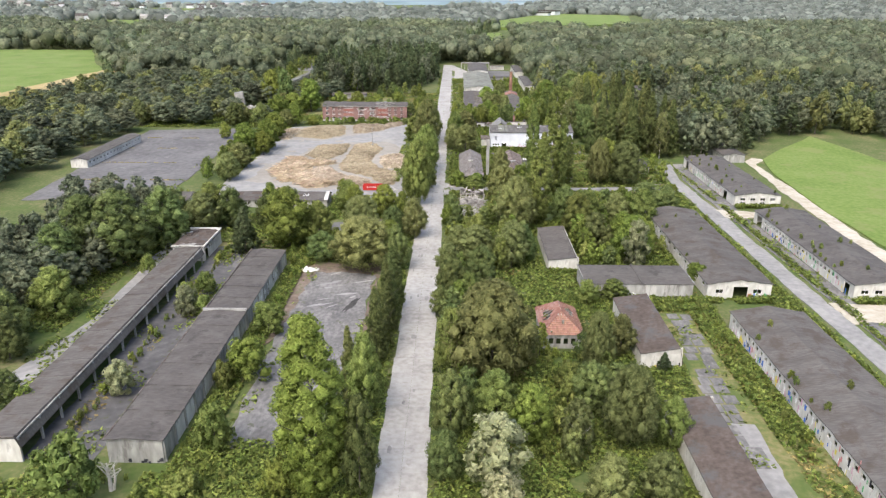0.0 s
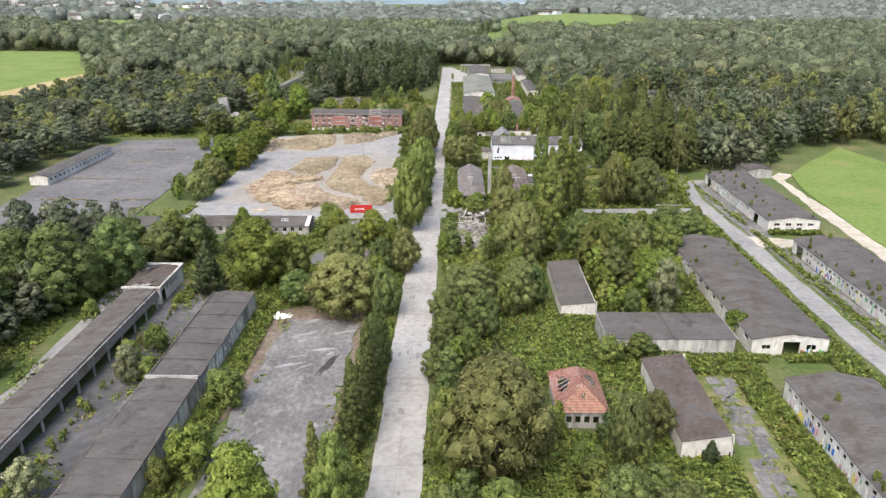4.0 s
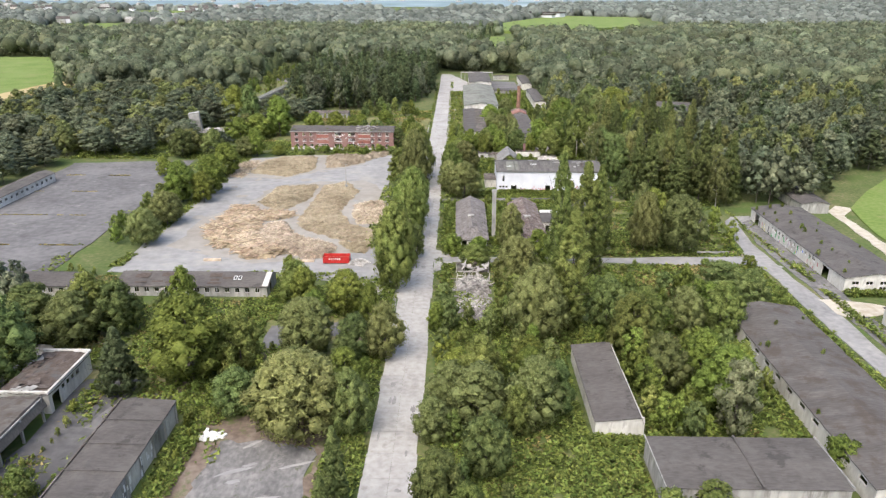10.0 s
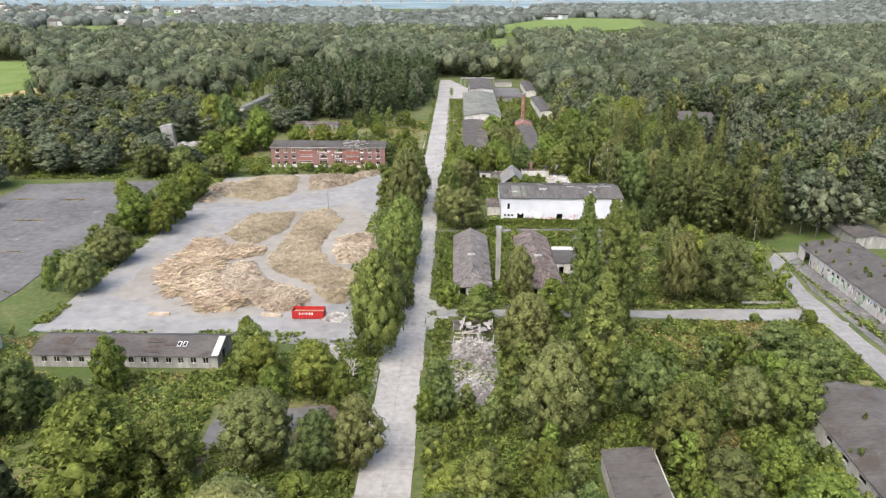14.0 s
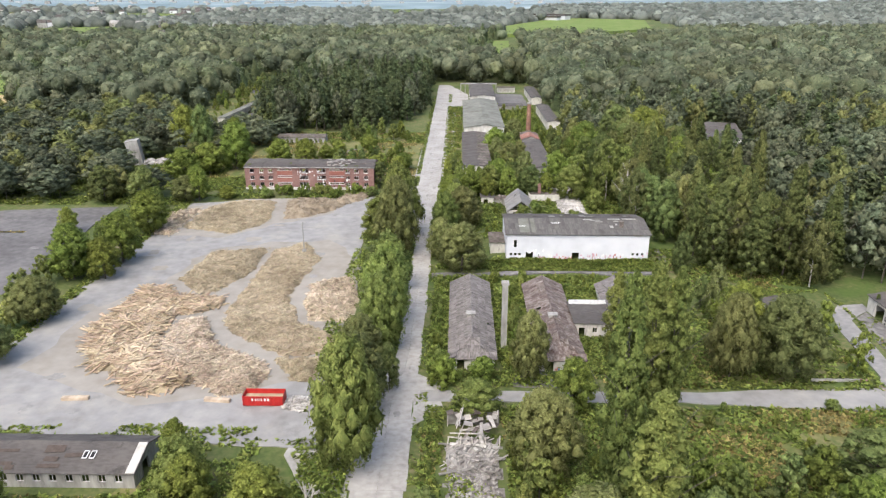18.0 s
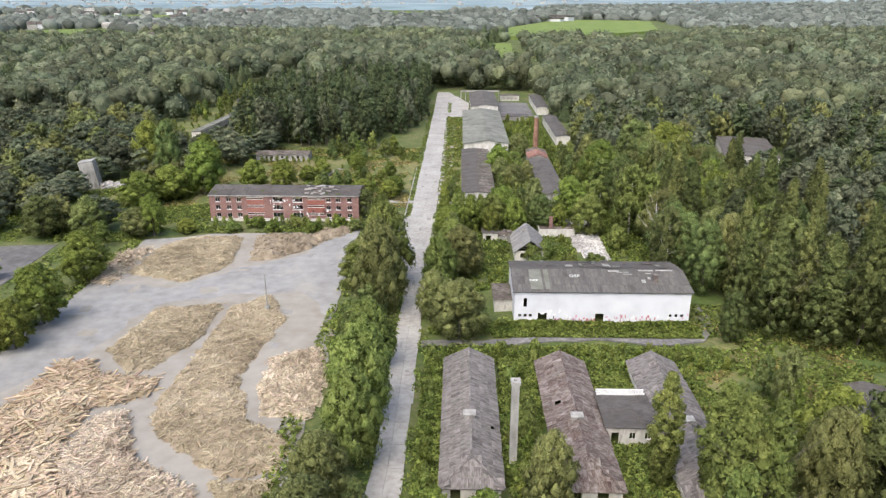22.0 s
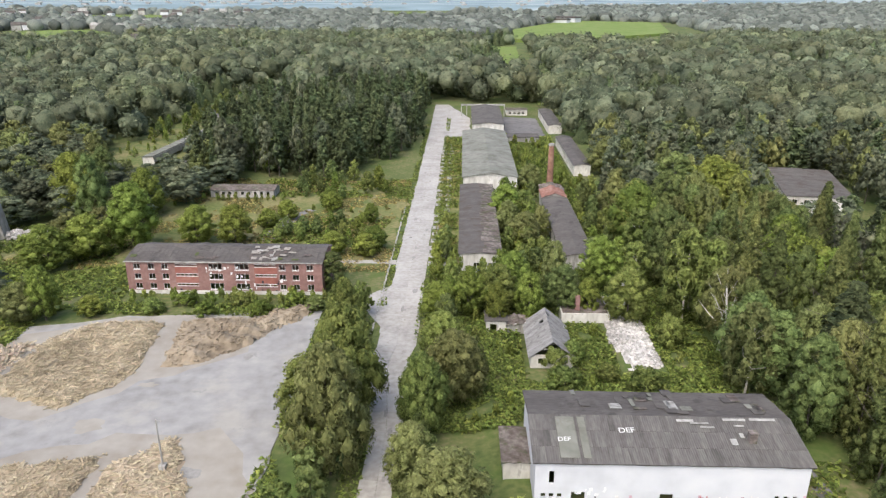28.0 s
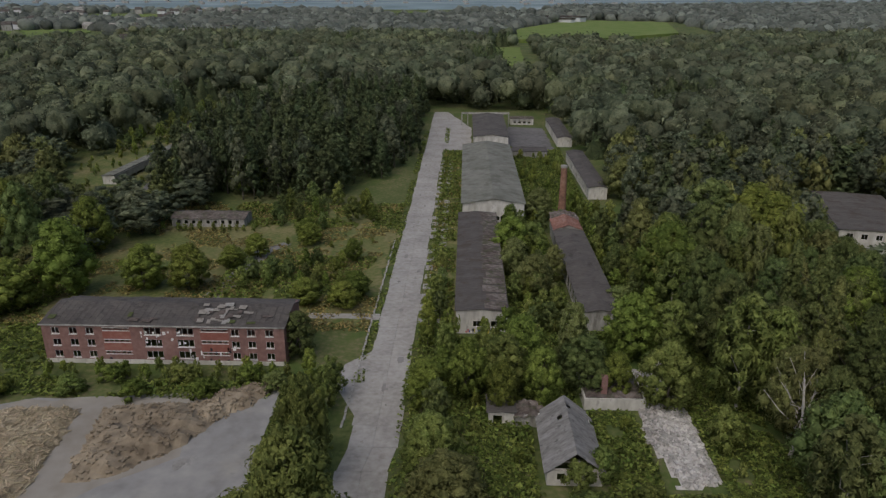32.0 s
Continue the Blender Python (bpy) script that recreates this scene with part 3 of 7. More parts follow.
# ---- buildings, front part of the site ----
# open shelter with a row of posts
def open_shed(x, y, w, d, h, posts, label, roof_mat, post_mat, group="", turn=0.0, lean=0.5):
    b = thing("open_shed", pose(x, y, ground_z(x, y), 0, 0, turn), label, "shed", group)
    part("back_wall", wall_mesh(d, h + lean * 0.0, 0.25), M_CONC, b, "", side(w, d, 3))
    part("end_wall", wall_mesh(w - 0.25, h, 0.25), M_WHITE, b, "", pose(0.25, 0, 0))
    v, f = roof_sheet(w, d, lean, 0.4, 0.18, "y", 0.98, 0.03, 7, 5)
    part("roof", mesh_of("roof", v, f, roof_mat), None, b, "", pose(0, 0, h + 0.2))
    part("beam", boxes((w - 0.35, w, 0, d, h - 0.25 + lean * 0.6, h + 0.02 + lean * 0.6)), post_mat, b)
    for i in range(posts + 1):
        yp = 0.2 + (d - 0.5) * i / posts
        part("post", boxes((w - 0.36, w + 0.02, yp - 0.16, yp + 0.16, 0, h - 0.25 + lean * 0.6)), post_mat, b)
        part("brace", boxes((w - 2.2, w - 0.35, yp - 0.1, yp + 0.1, h - 0.3, h)), post_mat, b)
        part("roof_joint", boxes((-0.35, w + 0.35, yp - 0.09, yp + 0.09, -0.02, 0.06)), M_ROOF, b, "", pose(0, 0, h + 0.22, 0, -math.degrees(math.atan2(lean, w)), 0))
    return b


open_shed(-66.7, 91.4, 6.7, 84.5, 4.2, 14, "long open-fronted garage with a felt roof on concrete posts", M_ROOF2, M_CONC)
block("workshop", "concrete workshop with a broken brown felt roof and pale parapet", "building", -68.6, 178, 8.4, 14.5, 3.9, M_WHITE, M_FELT_BROWN, 0.3,
      holes={1: [(1, 3.6, 0, 3)] + row(4, 14.5, 1.2, 2.2, 3.2, 4), 0: [(2, 5, 0, 2.8)], 2: row(2, 8.4, 1.4, 1.4, 2.8)}, sag=0.12, seed=4)
wks = found_last("workshop")
for q in ((-0.3, 8.7, -0.35, 0.1, 4.02, 4.5), (-0.3, 8.7, 14.4, 14.85, 4.02, 4.6), (8.35, 8.75, 0.1, 14.4, 4.02, 4.55)):
    part("parapet", boxes(q), M_WHITE, wks, "pale broken parapet")
wkr = random.Random(8)
for i in range(16):
    part("torn_felt", boxes((0, wkr.uniform(0.6, 2.2), 0, wkr.uniform(0.5, 2.0), 0, 0.05)), wkr.choice((M_FELT_BROWN, M_ROOF3, M_CONC, M_FELT_BROWN)), wks, "", pose(wkr.uniform(0.2, 6), wkr.uniform(0.4, 12), 4.34 + wkr.uniform(0, 0.08), wkr.uniform(-3, 3), wkr.uniform(-3, 3), wkr.uniform(-30, 30)))
gar = block("garage_row", "long grey garage row with stained concrete walls and felt roof", "garage", -46.5, 91.6, 8.7, 46.3, 4.2, M_CONC, M_ROOF, 0.35, ridge=0.3,
            holes={}, seams=6, seed=6)
gar2 = block("garage_row", "long grey garage row with graffiti on its concrete side", "garage", -46.5, 138.2, 8.7, 37.6, 4.05, M_CONC, M_ROOF, 0.35, ridge=0.3, seams=6, seed=7)
for g, n, d in ((gar, 11, 46.5), (gar2, 9, 38)):
    for i in range(n):
        part("pilaster", boxes((8.7, 8.95, 0.3 + (d - 0.9) * i / (n - 1), 0.6 + (d - 0.9) * i / (n - 1), 0, 3.9)), M_CONC, g)
        if i < n - 1:
            part("panel", boxes((8.701, 8.76, 0.95 + (d - 0.9) * i / (n - 1), (d - 0.9) * (i + 1) / (n - 1), 0.1, 3.4)), M_WHITE if i % 3 else M_CONC, g)
    for i in range(1, 6):
        part("roof_joint", boxes((-0.3, 9.0, d * i / 6 - 0.1, d * i / 6 + 0.1, 0, 0.08)), M_ROOF, g, "", pose(0, 0, 4.62, 0, 0.6, 0))
    part("gutter_edge", boxes((-0.4, -0.15, -0.3, d + 0.2, 4.22, 4.4)), M_ROOF3, g)

part("expansion_beam", boxes((-0.35, 9.05, 46.1, 46.55, 4.25, 4.92)), M_CONC, gar, "pale raised beam across the roof")
barn = dict(over=0.2, sag=0.015, seams=0)
block("flat_barn", "pale concrete barn with a dark flat felt roof in brambles", "barn", 31.7, 173.0, 7.9, 26.0, 3.1, M_WHITE, M_ROOF, 0.85, seed=11, ridge=0.985, **barn)
b2 = block("flat_barn", "long stained concrete barn with a dark felt roof", "barn", 38.4, 156.2, 25.6, 11.8, 3.7, M_CONC, M_ROOF, 0.3, along="x", seed=12, **barn)
part("roof_joint", boxes((13.2, 13.5, -0.2, 12.0, 4.0, 4.22)), M_FELT, b2)
part("verge", boxes((-0.25, -0.1, -0.25, 12.05, 3.85, 4.16)), M_CONC, b2)
part("verge", boxes((25.7, 25.85, -0.25, 12.05, 3.85, 4.16)), M_CONC, b2)
block("flat_barn", "concrete barn with weathered grey-brown felt roof", "barn", 43.4, 122.3, 8.0, 25.8, 3.5, M_WHITE, M_FELT_BROWN, 1.3, seed=13, ridge=0.985, **barn)
block("flat_barn", "grey flat-roofed barn beside the broken asphalt", "barn", 43.4, 58, 8.0, 47.4, 3.5, M_WHITE, M_FELT_BROWN, 1.2, seed=14, ridge=0.985, **barn)
lh = block("long_hall", "long storage hall with sagging grey roof and white gable", "hall", 67.5, 156.5, 15.2, 60, 3.75, M_WHITE, M_ROOF2, 1.1, seams=5, sag=0.06, over=0.3,
      holes={0: [(2.0, 3.8, 1.4, 2.4), (6.2, 9.6, 0, 3.1), (10.9, 12.9, 1.3, 2.5)], 3: row(12, 60, 2.2, 2.2, 3.1), 1: row(12, 60, 2.2, 2.2, 3.1)}, frames=(0,), seed=15)
part("brick_infill", boxes((9.75, 10.6, -0.03, -0.004, 0, 1.4)), material("orange_brick_infill", ((0.3, 0.12, 0.07), (0.4, 0.17, 0.1), (0.46, 0.25, 0.17)), 2.0), lh, "orange brick patch beside the gate")
block("long_hall", "long storage hall with graffiti along its white window wall", "hall", 67.3, 56, 15.4, 84.9, 3.85, M_WHITE, M_ROOF2, 1.3, seams=5, sag=0.06, over=0.3,
      holes={3: row(40, 84.9, 1.15, 2.2, 3.1), 1: row(18, 84.9, 2.0, 2.2, 3.1), 2: [(6, 9, 0, 3.0)]}, frames=(), seed=16)
block("long_hall", "white hall with a dark weedy roof and graffiti", "hall", 102.2, 156.5, 15.2, 60.2, 3.75, M_WHITE, M_ROOF, 1.1, seams=6, sag=0.05, over=0.35,
      holes={3: [(2.2, 6, 0, 3.1)] + row(26, 60.2, 1.3, 1.9, 2.9, 3)[2:24] + [(55.5, 58, 0, 3.0)], 0: row(4, 15.2, 1.8, 1.5, 2.5)}, frames=(0, 3), seed=17)
block("long_hall", "white hall with dark roof beside the pale lane", "hall", 102.2, 233.5, 15.4, 57.7, 3.75, M_WHITE, M_ROOF, 1.1, seams=6, sag=0.05, over=0.35,
      holes={3: [(3.2, 6.4, 0, 3.0), (46.5, 50, 0, 3.0)] + row(22, 57.7, 1.4, 1.9, 2.9, 3)[5:17], 0: row(4, 15.4, 1.7, 2.0, 2.9) + row(4, 15.4, 1.7, 0.6, 1.5)[:1] + row(4, 15.4, 1.7, 0.6, 1.5)[2:3]}, frames=(0, 3), seed=18)


# small house with a collapsing hipped tile roof
def tile_house():
    b = thing("tiled_house", pose(25.4, 130.6, 0), "small derelict house with collapsing orange tile roof", "house")
    w, d, h, r = 8.0, 12.4, 3.3, 3.4
    for k, L in enumerate((w, d, w, d)):
        hs = row(4, L, 0.9, 1.0, 2.3) if k == 0 else row(3, L, 1.0, 1.0, 2.3)
        part("wall", wall_mesh(L if k % 2 == 0 else L - 0.6, h, 0.3, hs), M_CONC, b, "", side(w, d, k) @ pose(0 if k % 2 == 0 else 0.3, 0, 0))
    rr = random.Random(5)
    apex0, apex1 = Vector((w / 2, w * 0.45, h + r)), Vector((w / 2, d - w * 0.45, h + r))
    c = [Vector((-0.4, -0.4, h)), Vector((w + 0.4, -0.4, h)), Vector((w + 0.4, d + 0.4, h)), Vector((-0.4, d + 0.4, h))]
    faces = ((c[0], c[1], apex0, apex0, 0.95), (c[1], c[2], apex1, apex0, 0.72), (c[2], c[3], apex1, apex1, 0.9), (c[3], c[0], apex0, apex1, 0.8))
    tile = mesh_of("tile", [(-0.21, -0.27, 0), (0.21, -0.27, 0), (0.21, 0.27, 0.03), (-0.21, 0.27, 0.03), (-0.21, -0.27, -0.06), (0.21, -0.27, -0.06), (0.21, 0.27, -0.04), (-0.21, 0.27, -0.04)],
                   [(0, 1, 2, 3), (4, 7, 6, 5), (0, 4, 5, 1), (1, 5, 6, 2), (2, 6, 7, 3), (3, 7, 4, 0)], M_TILE)
    rv, rf = [], []
    count = 0
    for p0, p1, q1, q0, keep in faces:
        n = (p1 - p0).cross(q0 - p0).normalized()
        up = (q0 - p0 - (q0 - p0).project(p1 - p0)).normalized()
        ax = (p1 - p0).normalized()
        rot = Matrix((ax, up, n)).transposed().to_4x4()
        rows_n = 11
        hole = (rr.uniform(0.3, 0.7), rr.uniform(0.35, 0.6), 0.22)
        for i in range(rows_n):
            v = (i + 0.5) / rows_n
            a, e = p0.lerp(q0, v), p1.lerp(q1, v)
            m = max(1, int((e - a).length / 0.42))
            for j in range(m):
                u = (j + 0.5) / m
                gone = math.hypot(u - hole[0], v - hole[1]) < hole[2] * rr.uniform(0.6, 1.2) * (1 if keep < 0.9 else 0.5)
                if gone or rr.random() > 0.985:
                    continue
                mm = Matrix.Translation(a.lerp(e, u) + n * rr.uniform(0.05, 0.1)) @ rot @ pose(0, 0, 0, rr.uniform(2, 8), rr.uniform(-4, 4), rr.uniform(-6, 6))
                if count < 290:
                    part("tile", tile, None, b, "", mm)
                    count += 1
                else:
                    o = len(rv)
                    rv += [tuple(mm @ vv.co) for vv in tile.vertices]
                    rf += [tuple(x + o for x in p.vertices) for p in tile.polygons]
        for j in range(8):
            u = (j + 0.5) / 8
            a, e = p0.lerp(p1, u), q0.lerp(q1, u)
            bm = bmesh.new()
            L = (e - a).length
            box(bm, -0.05, 0.05, 0, L, -0.1, 0.02, Matrix.Translation(a) @ Matrix((ax, (e - a).normalized(), ax.cross((e - a).normalized()))).transposed().to_4x4())
            part("rafter", bm, M_DEADWOOD, b)
    part("tile_field", mesh_of("tile_field", rv, rf, M_TILE), None, b)
    part("ridge_beam", boxes((w / 2 - 0.1, w / 2 + 0.1, w * 0.45, d - w * 0.45, h + r - 0.2, h + r)), M_DEADWOOD, b)


tile_house()

# ---- edge of the storage lot ----
lowb = dict(holes={0: row(14, 35.5, 1.1, 1.0, 2.2), 1: [(3, 5, 0, 2.2)]}, frames=(0,), sag=0.05, over=0.4)
block("low_barrack", "low barrack with a long dark felt roof beside the lot", "barrack", -71.2, 227.8, 35.6, 8.8, 2.7, M_CONC, M_ROOF, 1.4, along="x", seed=21, ridge=0.6, **lowb)
block("low_barrack", "low dark-roofed barrack half hidden by trees", "barrack", -115, 227, 33, 8.6, 2.7, M_WHITE, M_ROOF, 1.3, along="x", seed=22,
      holes={0: row(12, 33, 1.1, 1.0, 2.2)}, frames=(0,), ridge=0.6)
block("low_barrack", "long low barrack beyond the asphalt yard", "barrack", -149, 280.5, 6.8, 52, 3.3, M_WHITE, M_ROOF, 0.8, seed=23, holes={1: row(16, 52, 1.4, 1.2, 2.3)}, frames=(1,))
block("low_barrack", "half-overgrown shed with sagging grey roof", "barrack", -122, 160, 10, 40, 3.2, M_WHITE, M_ROOF3, 1.0, seed=24, holes={1: row(12, 40, 1.4, 1.2, 2.3)}, turn=-4)
block("low_barrack", "small pale shed at the edge of the wood", "shed", -108.5, 177, 5, 11, 2.6, M_WHITE, M_ROOF3, 0.6, seed=25)
block("low_barrack", "low pale building at the edge of the firs", "barrack", -74, 474, 22, 8, 2.6, M_CONC, M_ROOF3, 0.8, along="x", seed=26, holes={0: row(9, 22, 1.0, 1.0, 2.0)})

def slope_sheets(b, mat, corner, across, up, n_across, n_up, keep, rnd, name="roof_sheet", lift=0.06):
    """Corrugated sheets side by side over one roof slope, overlapping upwards; keep(u, v) says which stand."""
    ax, uy = Vector(across), Vector(up)
    wide, high = ax.length / n_across, uy.length / n_up
    nz = ax.cross(uy).normalized()
    rot = Matrix((ax.normalized(), uy.normalized(), nz)).transposed().to_4x4()
    p, f = [], []
    for k in range(7):
        x = -wide / 2 * 0.985 + wide * 0.985 * k / 6
        z = 0.025 if k % 2 else 0.0
        p += [(x, -high / 2 - 0.08, z), (x, high / 2, z - 0.03)]
    for k in range(6):
        f.append((2 * k, 2 * k + 2, 2 * k + 3, 2 * k + 1))
    o = len(p)
    p += [(x, y, z - 0.04) for x, y, z in p]
    f += [tuple(q + o for q in t[::-1]) for t in f] + [(2 * k, 2 * k + o, 2 * k + 2 + o, 2 * k + 2) for k in range(6)]
    me = mesh_of(name, p, f, mat)
    for i in range(n_across):
        for j in range(n_up):
            u, v = (i + 0.5) / n_across, (j + 0.5) / n_up
            if keep(u, v):
                part(name, me, None, b, "", Matrix.Translation(Vector(corner) + ax * u + uy * v + nz * (lift + rnd.uniform(0, 0.02))) @ rot @ pose(0, 0, 0, rnd.uniform(-0.5, 0.9), 0, rnd.uniform(-0.7, 0.7)))


def sheet_roof(b, w, d, h, rise, over, hip, mat, seed):
    """Sheets over both long slopes and the hipped end, with ridge and hip caps."""
    rnd = random.Random(seed)
    z0, half = h + 0.14 - rise * over / (w / 2), w / 2 + over
    lost = {(rnd.uniform(0.2, 0.9), rnd.choice((0.17, 0.5, 0.83))) for _ in range(7)}

    def keep_long(u, v):
        y = u * (d + 2 * over) - over
        if (z0 + (rise + rise * over / (w / 2)) * v) > h + 0.14 + rise * (y + 0.3) / hip:
            return False
        return not any(abs(u - a) < 0.014 and abs(v - c) < 0.1 for a, c in lost)

    n = int((d + 2 * over) / 0.95)
    up = rise + rise * over / (w / 2)
    slope_sheets(b, mat, (-over, d + over, z0), (0, -(d + 2 * over), 0), (half, 0, up), n, 3, lambda u, v: keep_long(1 - u, v), rnd)
    slope_sheets(b, mat, (w + over, -over, z0), (0, d + 2 * over, 0), (-half, 0, up), n, 3, keep_long, rnd)
    slope_sheets(b, mat, (-over, -over, h + 0.14 - rise * over / hip), (w + 2 * over, 0, 0), (0, hip + over, rise + rise * over / hip), int((w + 2 * over) / 0.95), 3,
                 lambda u, v: abs(u - 0.5) < 0.5 * (1 - v) + 0.06, rnd)
    top = h + 0.14 + rise + 0.12
    for a, e in (((w / 2, hip, top), (w / 2, d + over, top)), ((-over, -over, z0 + 0.1), (w / 2, hip, top)), ((w + over, -over, z0 + 0.1), (w / 2, hip, top))):
        a, e = Vector(a), Vector(e)
        bm = bmesh.new()
        box(bm, -0.16, 0.16, 0, (e - a).length, -0.04, 0.05, Matrix.Translation(a) @ (e - a).to_track_quat("Y", "Z").to_matrix().to_4x4())
        part("ridge_cap", bm, mat, b)


lb = [o for o in scene.objects if o.parent is None and o.name.split(".")[0] == "low_barrack"][0]
lb_slope = pose(0, 0, 2.86, math.degrees(math.atan2(1.4, 8.8 * 0.6)), 0, 0)
part("torn_roof_end", boxes((34.6, 35.9, -0.3, 5.3, 0.06, 0.11)), M_WHITE, lb, "bare white end of the roof", lb_slope)
for u in (27.2, 28.3):
    part("roof_window", boxes((u, u + 0.75, 2.2, 3.6, 0.06, 0.14)), M_FRAME, lb, "", lb_slope)
    # Solid dark plate paints the unlit hole; the roof below is closed.
    part("roof_window_opening", boxes((u + 0.12, u + 0.63, 2.35, 3.45, 0.13, 0.15)), M_DARK, lb, "", lb_slope)
lbr = random.Random(5)
for i in range(14):
    part("roof_stain", boxes((0, lbr.uniform(1, 4), 0, lbr.uniform(0.5, 1.6), 0, 0.02)), M_FELT_BROWN, lb, "", lb_slope @ pose(lbr.uniform(3, 26), lbr.uniform(0, 3.4), 0.075 + 0.002 * i, 0, 0, lbr.uniform(-4, 4)))

# ---- three old barracks with fibre-cement roofs ----
for x0, x1, y0, y1, lab, sd in ((9.4, 17.7, 263, 299.6, "long barrack with grey fibre-cement gable roof and weeds around", 31),
                                (26.2, 34.5, 262.7, 298.8, "long barrack with mossy brown fibre-cement roof, small holes", 32),
                                (43.2, 51.2, 262, 299, "long barrack with grey roof behind the poplars", 33)):
    bb = block("long_barrack", lab, "barrack", x0, y0, x1 - x0, y1 - y0, 2.5, M_WHITE, M_MOSS if sd == 32 else M_FIBRE, 2.0, over=0.45, sag=0.01, seams=0, hip=4.2, gaps={31: ((12, 7), (13, 8), (8, 8)), 32: ((12, 2), (6, 1), (5, 7)), 33: ((9, 2),)}[sd],
               holes={0: [(1.2, 2.6, 0, 2.0), (4.8, 6.4, 0.9, 2.0)], 1: row(10, y1 - y0, 1.2, 0.9, 2.0), 3: row(10, y1 - y0, 1.2, 0.9, 2.0)}, frames=(1, 3), seed=sd, group="three barracks")
    sheet_roof(bb, x1 - x0, y1 - y0, 2.5, 2.0, 0.45, 4.2, M_MOSS if sd == 32 else M_FIBRE, sd)
    part("roof_vent", boxes((3.2, 4.8, 14, 15.2, 4.2, 5.0), (3.0, 5.0, 13.8, 15.4, 5.0, 5.12)), M_CONC, bb)
cn = block("link_building", "flat-roofed white link building between two barracks", "building", 34.9, 276.8, 8.0, 10.2, 3.2, M_WHITE, M_ROOF, 0.12, along="x",
           holes={0: [(0.8, 2.0, 0, 2.2), (3.6, 4.6, 1, 2.2), (6.0, 7.0, 1, 2.2)]}, frames=(0,), seed=34, z=0)
part("parapet", boxes((0, 8, 10.0, 10.3, 3.3, 3.9), (0, 8, 9.2, 9.4, 3.3, 3.7)), M_FRAME, cn)
chm = thing("chimney", pose(19.9, 271.5, 0), "tall slim square concrete chimney between the barracks", "chimney")
part("shaft", boxes((-0.55, 0.55, -0.55, 0.55, 0, 14.0)), M_CONC, chm)
part("cap", boxes((-0.72, 0.72, -0.72, -0.3, 14, 14.5), (-0.72, 0.72, 0.3, 0.72, 14, 14.5), (-0.72, -0.3, -0.3, 0.3, 14, 14.5), (0.3, 0.72, -0.3, 0.3, 14, 14.5)), M_CONC, chm)
for i in range(12):
    part("rung", boxes((-0.3, 0.3, -0.75, -0.7, 1.2 + i, 1.26 + i)), M_CONC, chm)

# ---- the white hall ----
hall = block("white_hall", "large white-painted hall with patched grey corrugated roof", "hall", 23.3, 317.8, 36.6, 17.6, 6.9, M_HALL, M_ROOF, 1.5, along="x", over=0.4, seams=0,
             holes={0: [(1.9, 2.6, 3.4, 5.4), (0.9, 1.55, 1.1, 1.8), (2.0, 2.65, 1.1, 1.8), (3.1, 3.75, 1.1, 1.8), (5.0, 6.9, 0, 2.1), (17.0, 18.8, 0, 2.0),
                        (32.4, 33.0, 1.3, 2.0), (33.6, 34.2, 1.3, 2.0), (34.8, 35.4, 1.3, 2.0)]}, sag=0.03, seed=41, z=1.5)
rr = random.Random(9)
M_HALLSHEET = material("grey_brown_corrugated_sheet", ((0.085, 0.078, 0.07), (0.115, 0.106, 0.095), (0.15, 0.14, 0.125)), 1.2, 0.85, 0.3, 5.0, spread=0.14, stretch=(2.5, 0.6, 1), coarse=0.2, shift=True)
slope_sheets(hall, M_HALLSHEET, (-0.4, -0.4, 6.98), (37.4, 0, 0), (0, 9.2, 1.57), 40, 3, lambda u, v: True, rr, lift=0.07)
for x0, w_, y0, y1, mt in ((3.4, 2.6, 0.4, 8.3, M_ROOFG), (6.5, 1.0, 0.4, 8.3, M_ROOFG)):
    part("roof_patch", boxes((x0, x0 + w_, y0, y1, 0.14, 0.17)), mt, hall, "", pose(0, 0, 7.12, math.degrees(math.atan2(1.5, 8.8))))
for i in range(26):
    x0, y0 = rr.uniform(6, 34), rr.uniform(0.5, 7.5)
    part("roof_patch", boxes((x0, x0 + rr.uniform(0.5, 1.9), y0, y0 + rr.uniform(0.8, 3.2), 0.05, 0.09)), rr.choice((M_ROOF, M_ROOFG, M_CONC, M_ROOF, M_ROOF3)), hall, "",
         pose(0, 8.8, 7.14 + 1.5, -math.degrees(math.atan2(1.5, 8.8)), 0, 0))
part("vent_stack", boxes((29.5, 30.5, 3.6, 4.6, 7.6, 9.2), (29.4, 30.6, 3.5, 4.7, 9.2, 9.32)), M_ROOF3, hall, "rust-brown vent stack")
for x0, w_, y0, d_ in ((20.6, 2.4, 7.6, 0.5), (22.4, 2.6, 7.2, 0.35), (23.6, 2.0, 6.4, 0.4), (27.2, 3.2, 7.9, 0.5), (28.4, 1.4, 6.8, 0.3), (31.0, 3.6, 8.0, 0.5), (27.0, 0.9, 3.2, 1.2), (28.6, 0.6, 4.6, 0.9)):
    part("roof_patch", boxes((x0, x0 + w_, y0, y0 + d_, 0.13, 0.17)), M_CONC, hall, "pale lifted roof sheet", pose(0, 0, 7.14, math.degrees(math.atan2(1.5, 8.8))) @ pose(0, 0, 0, 0, 0, 0))
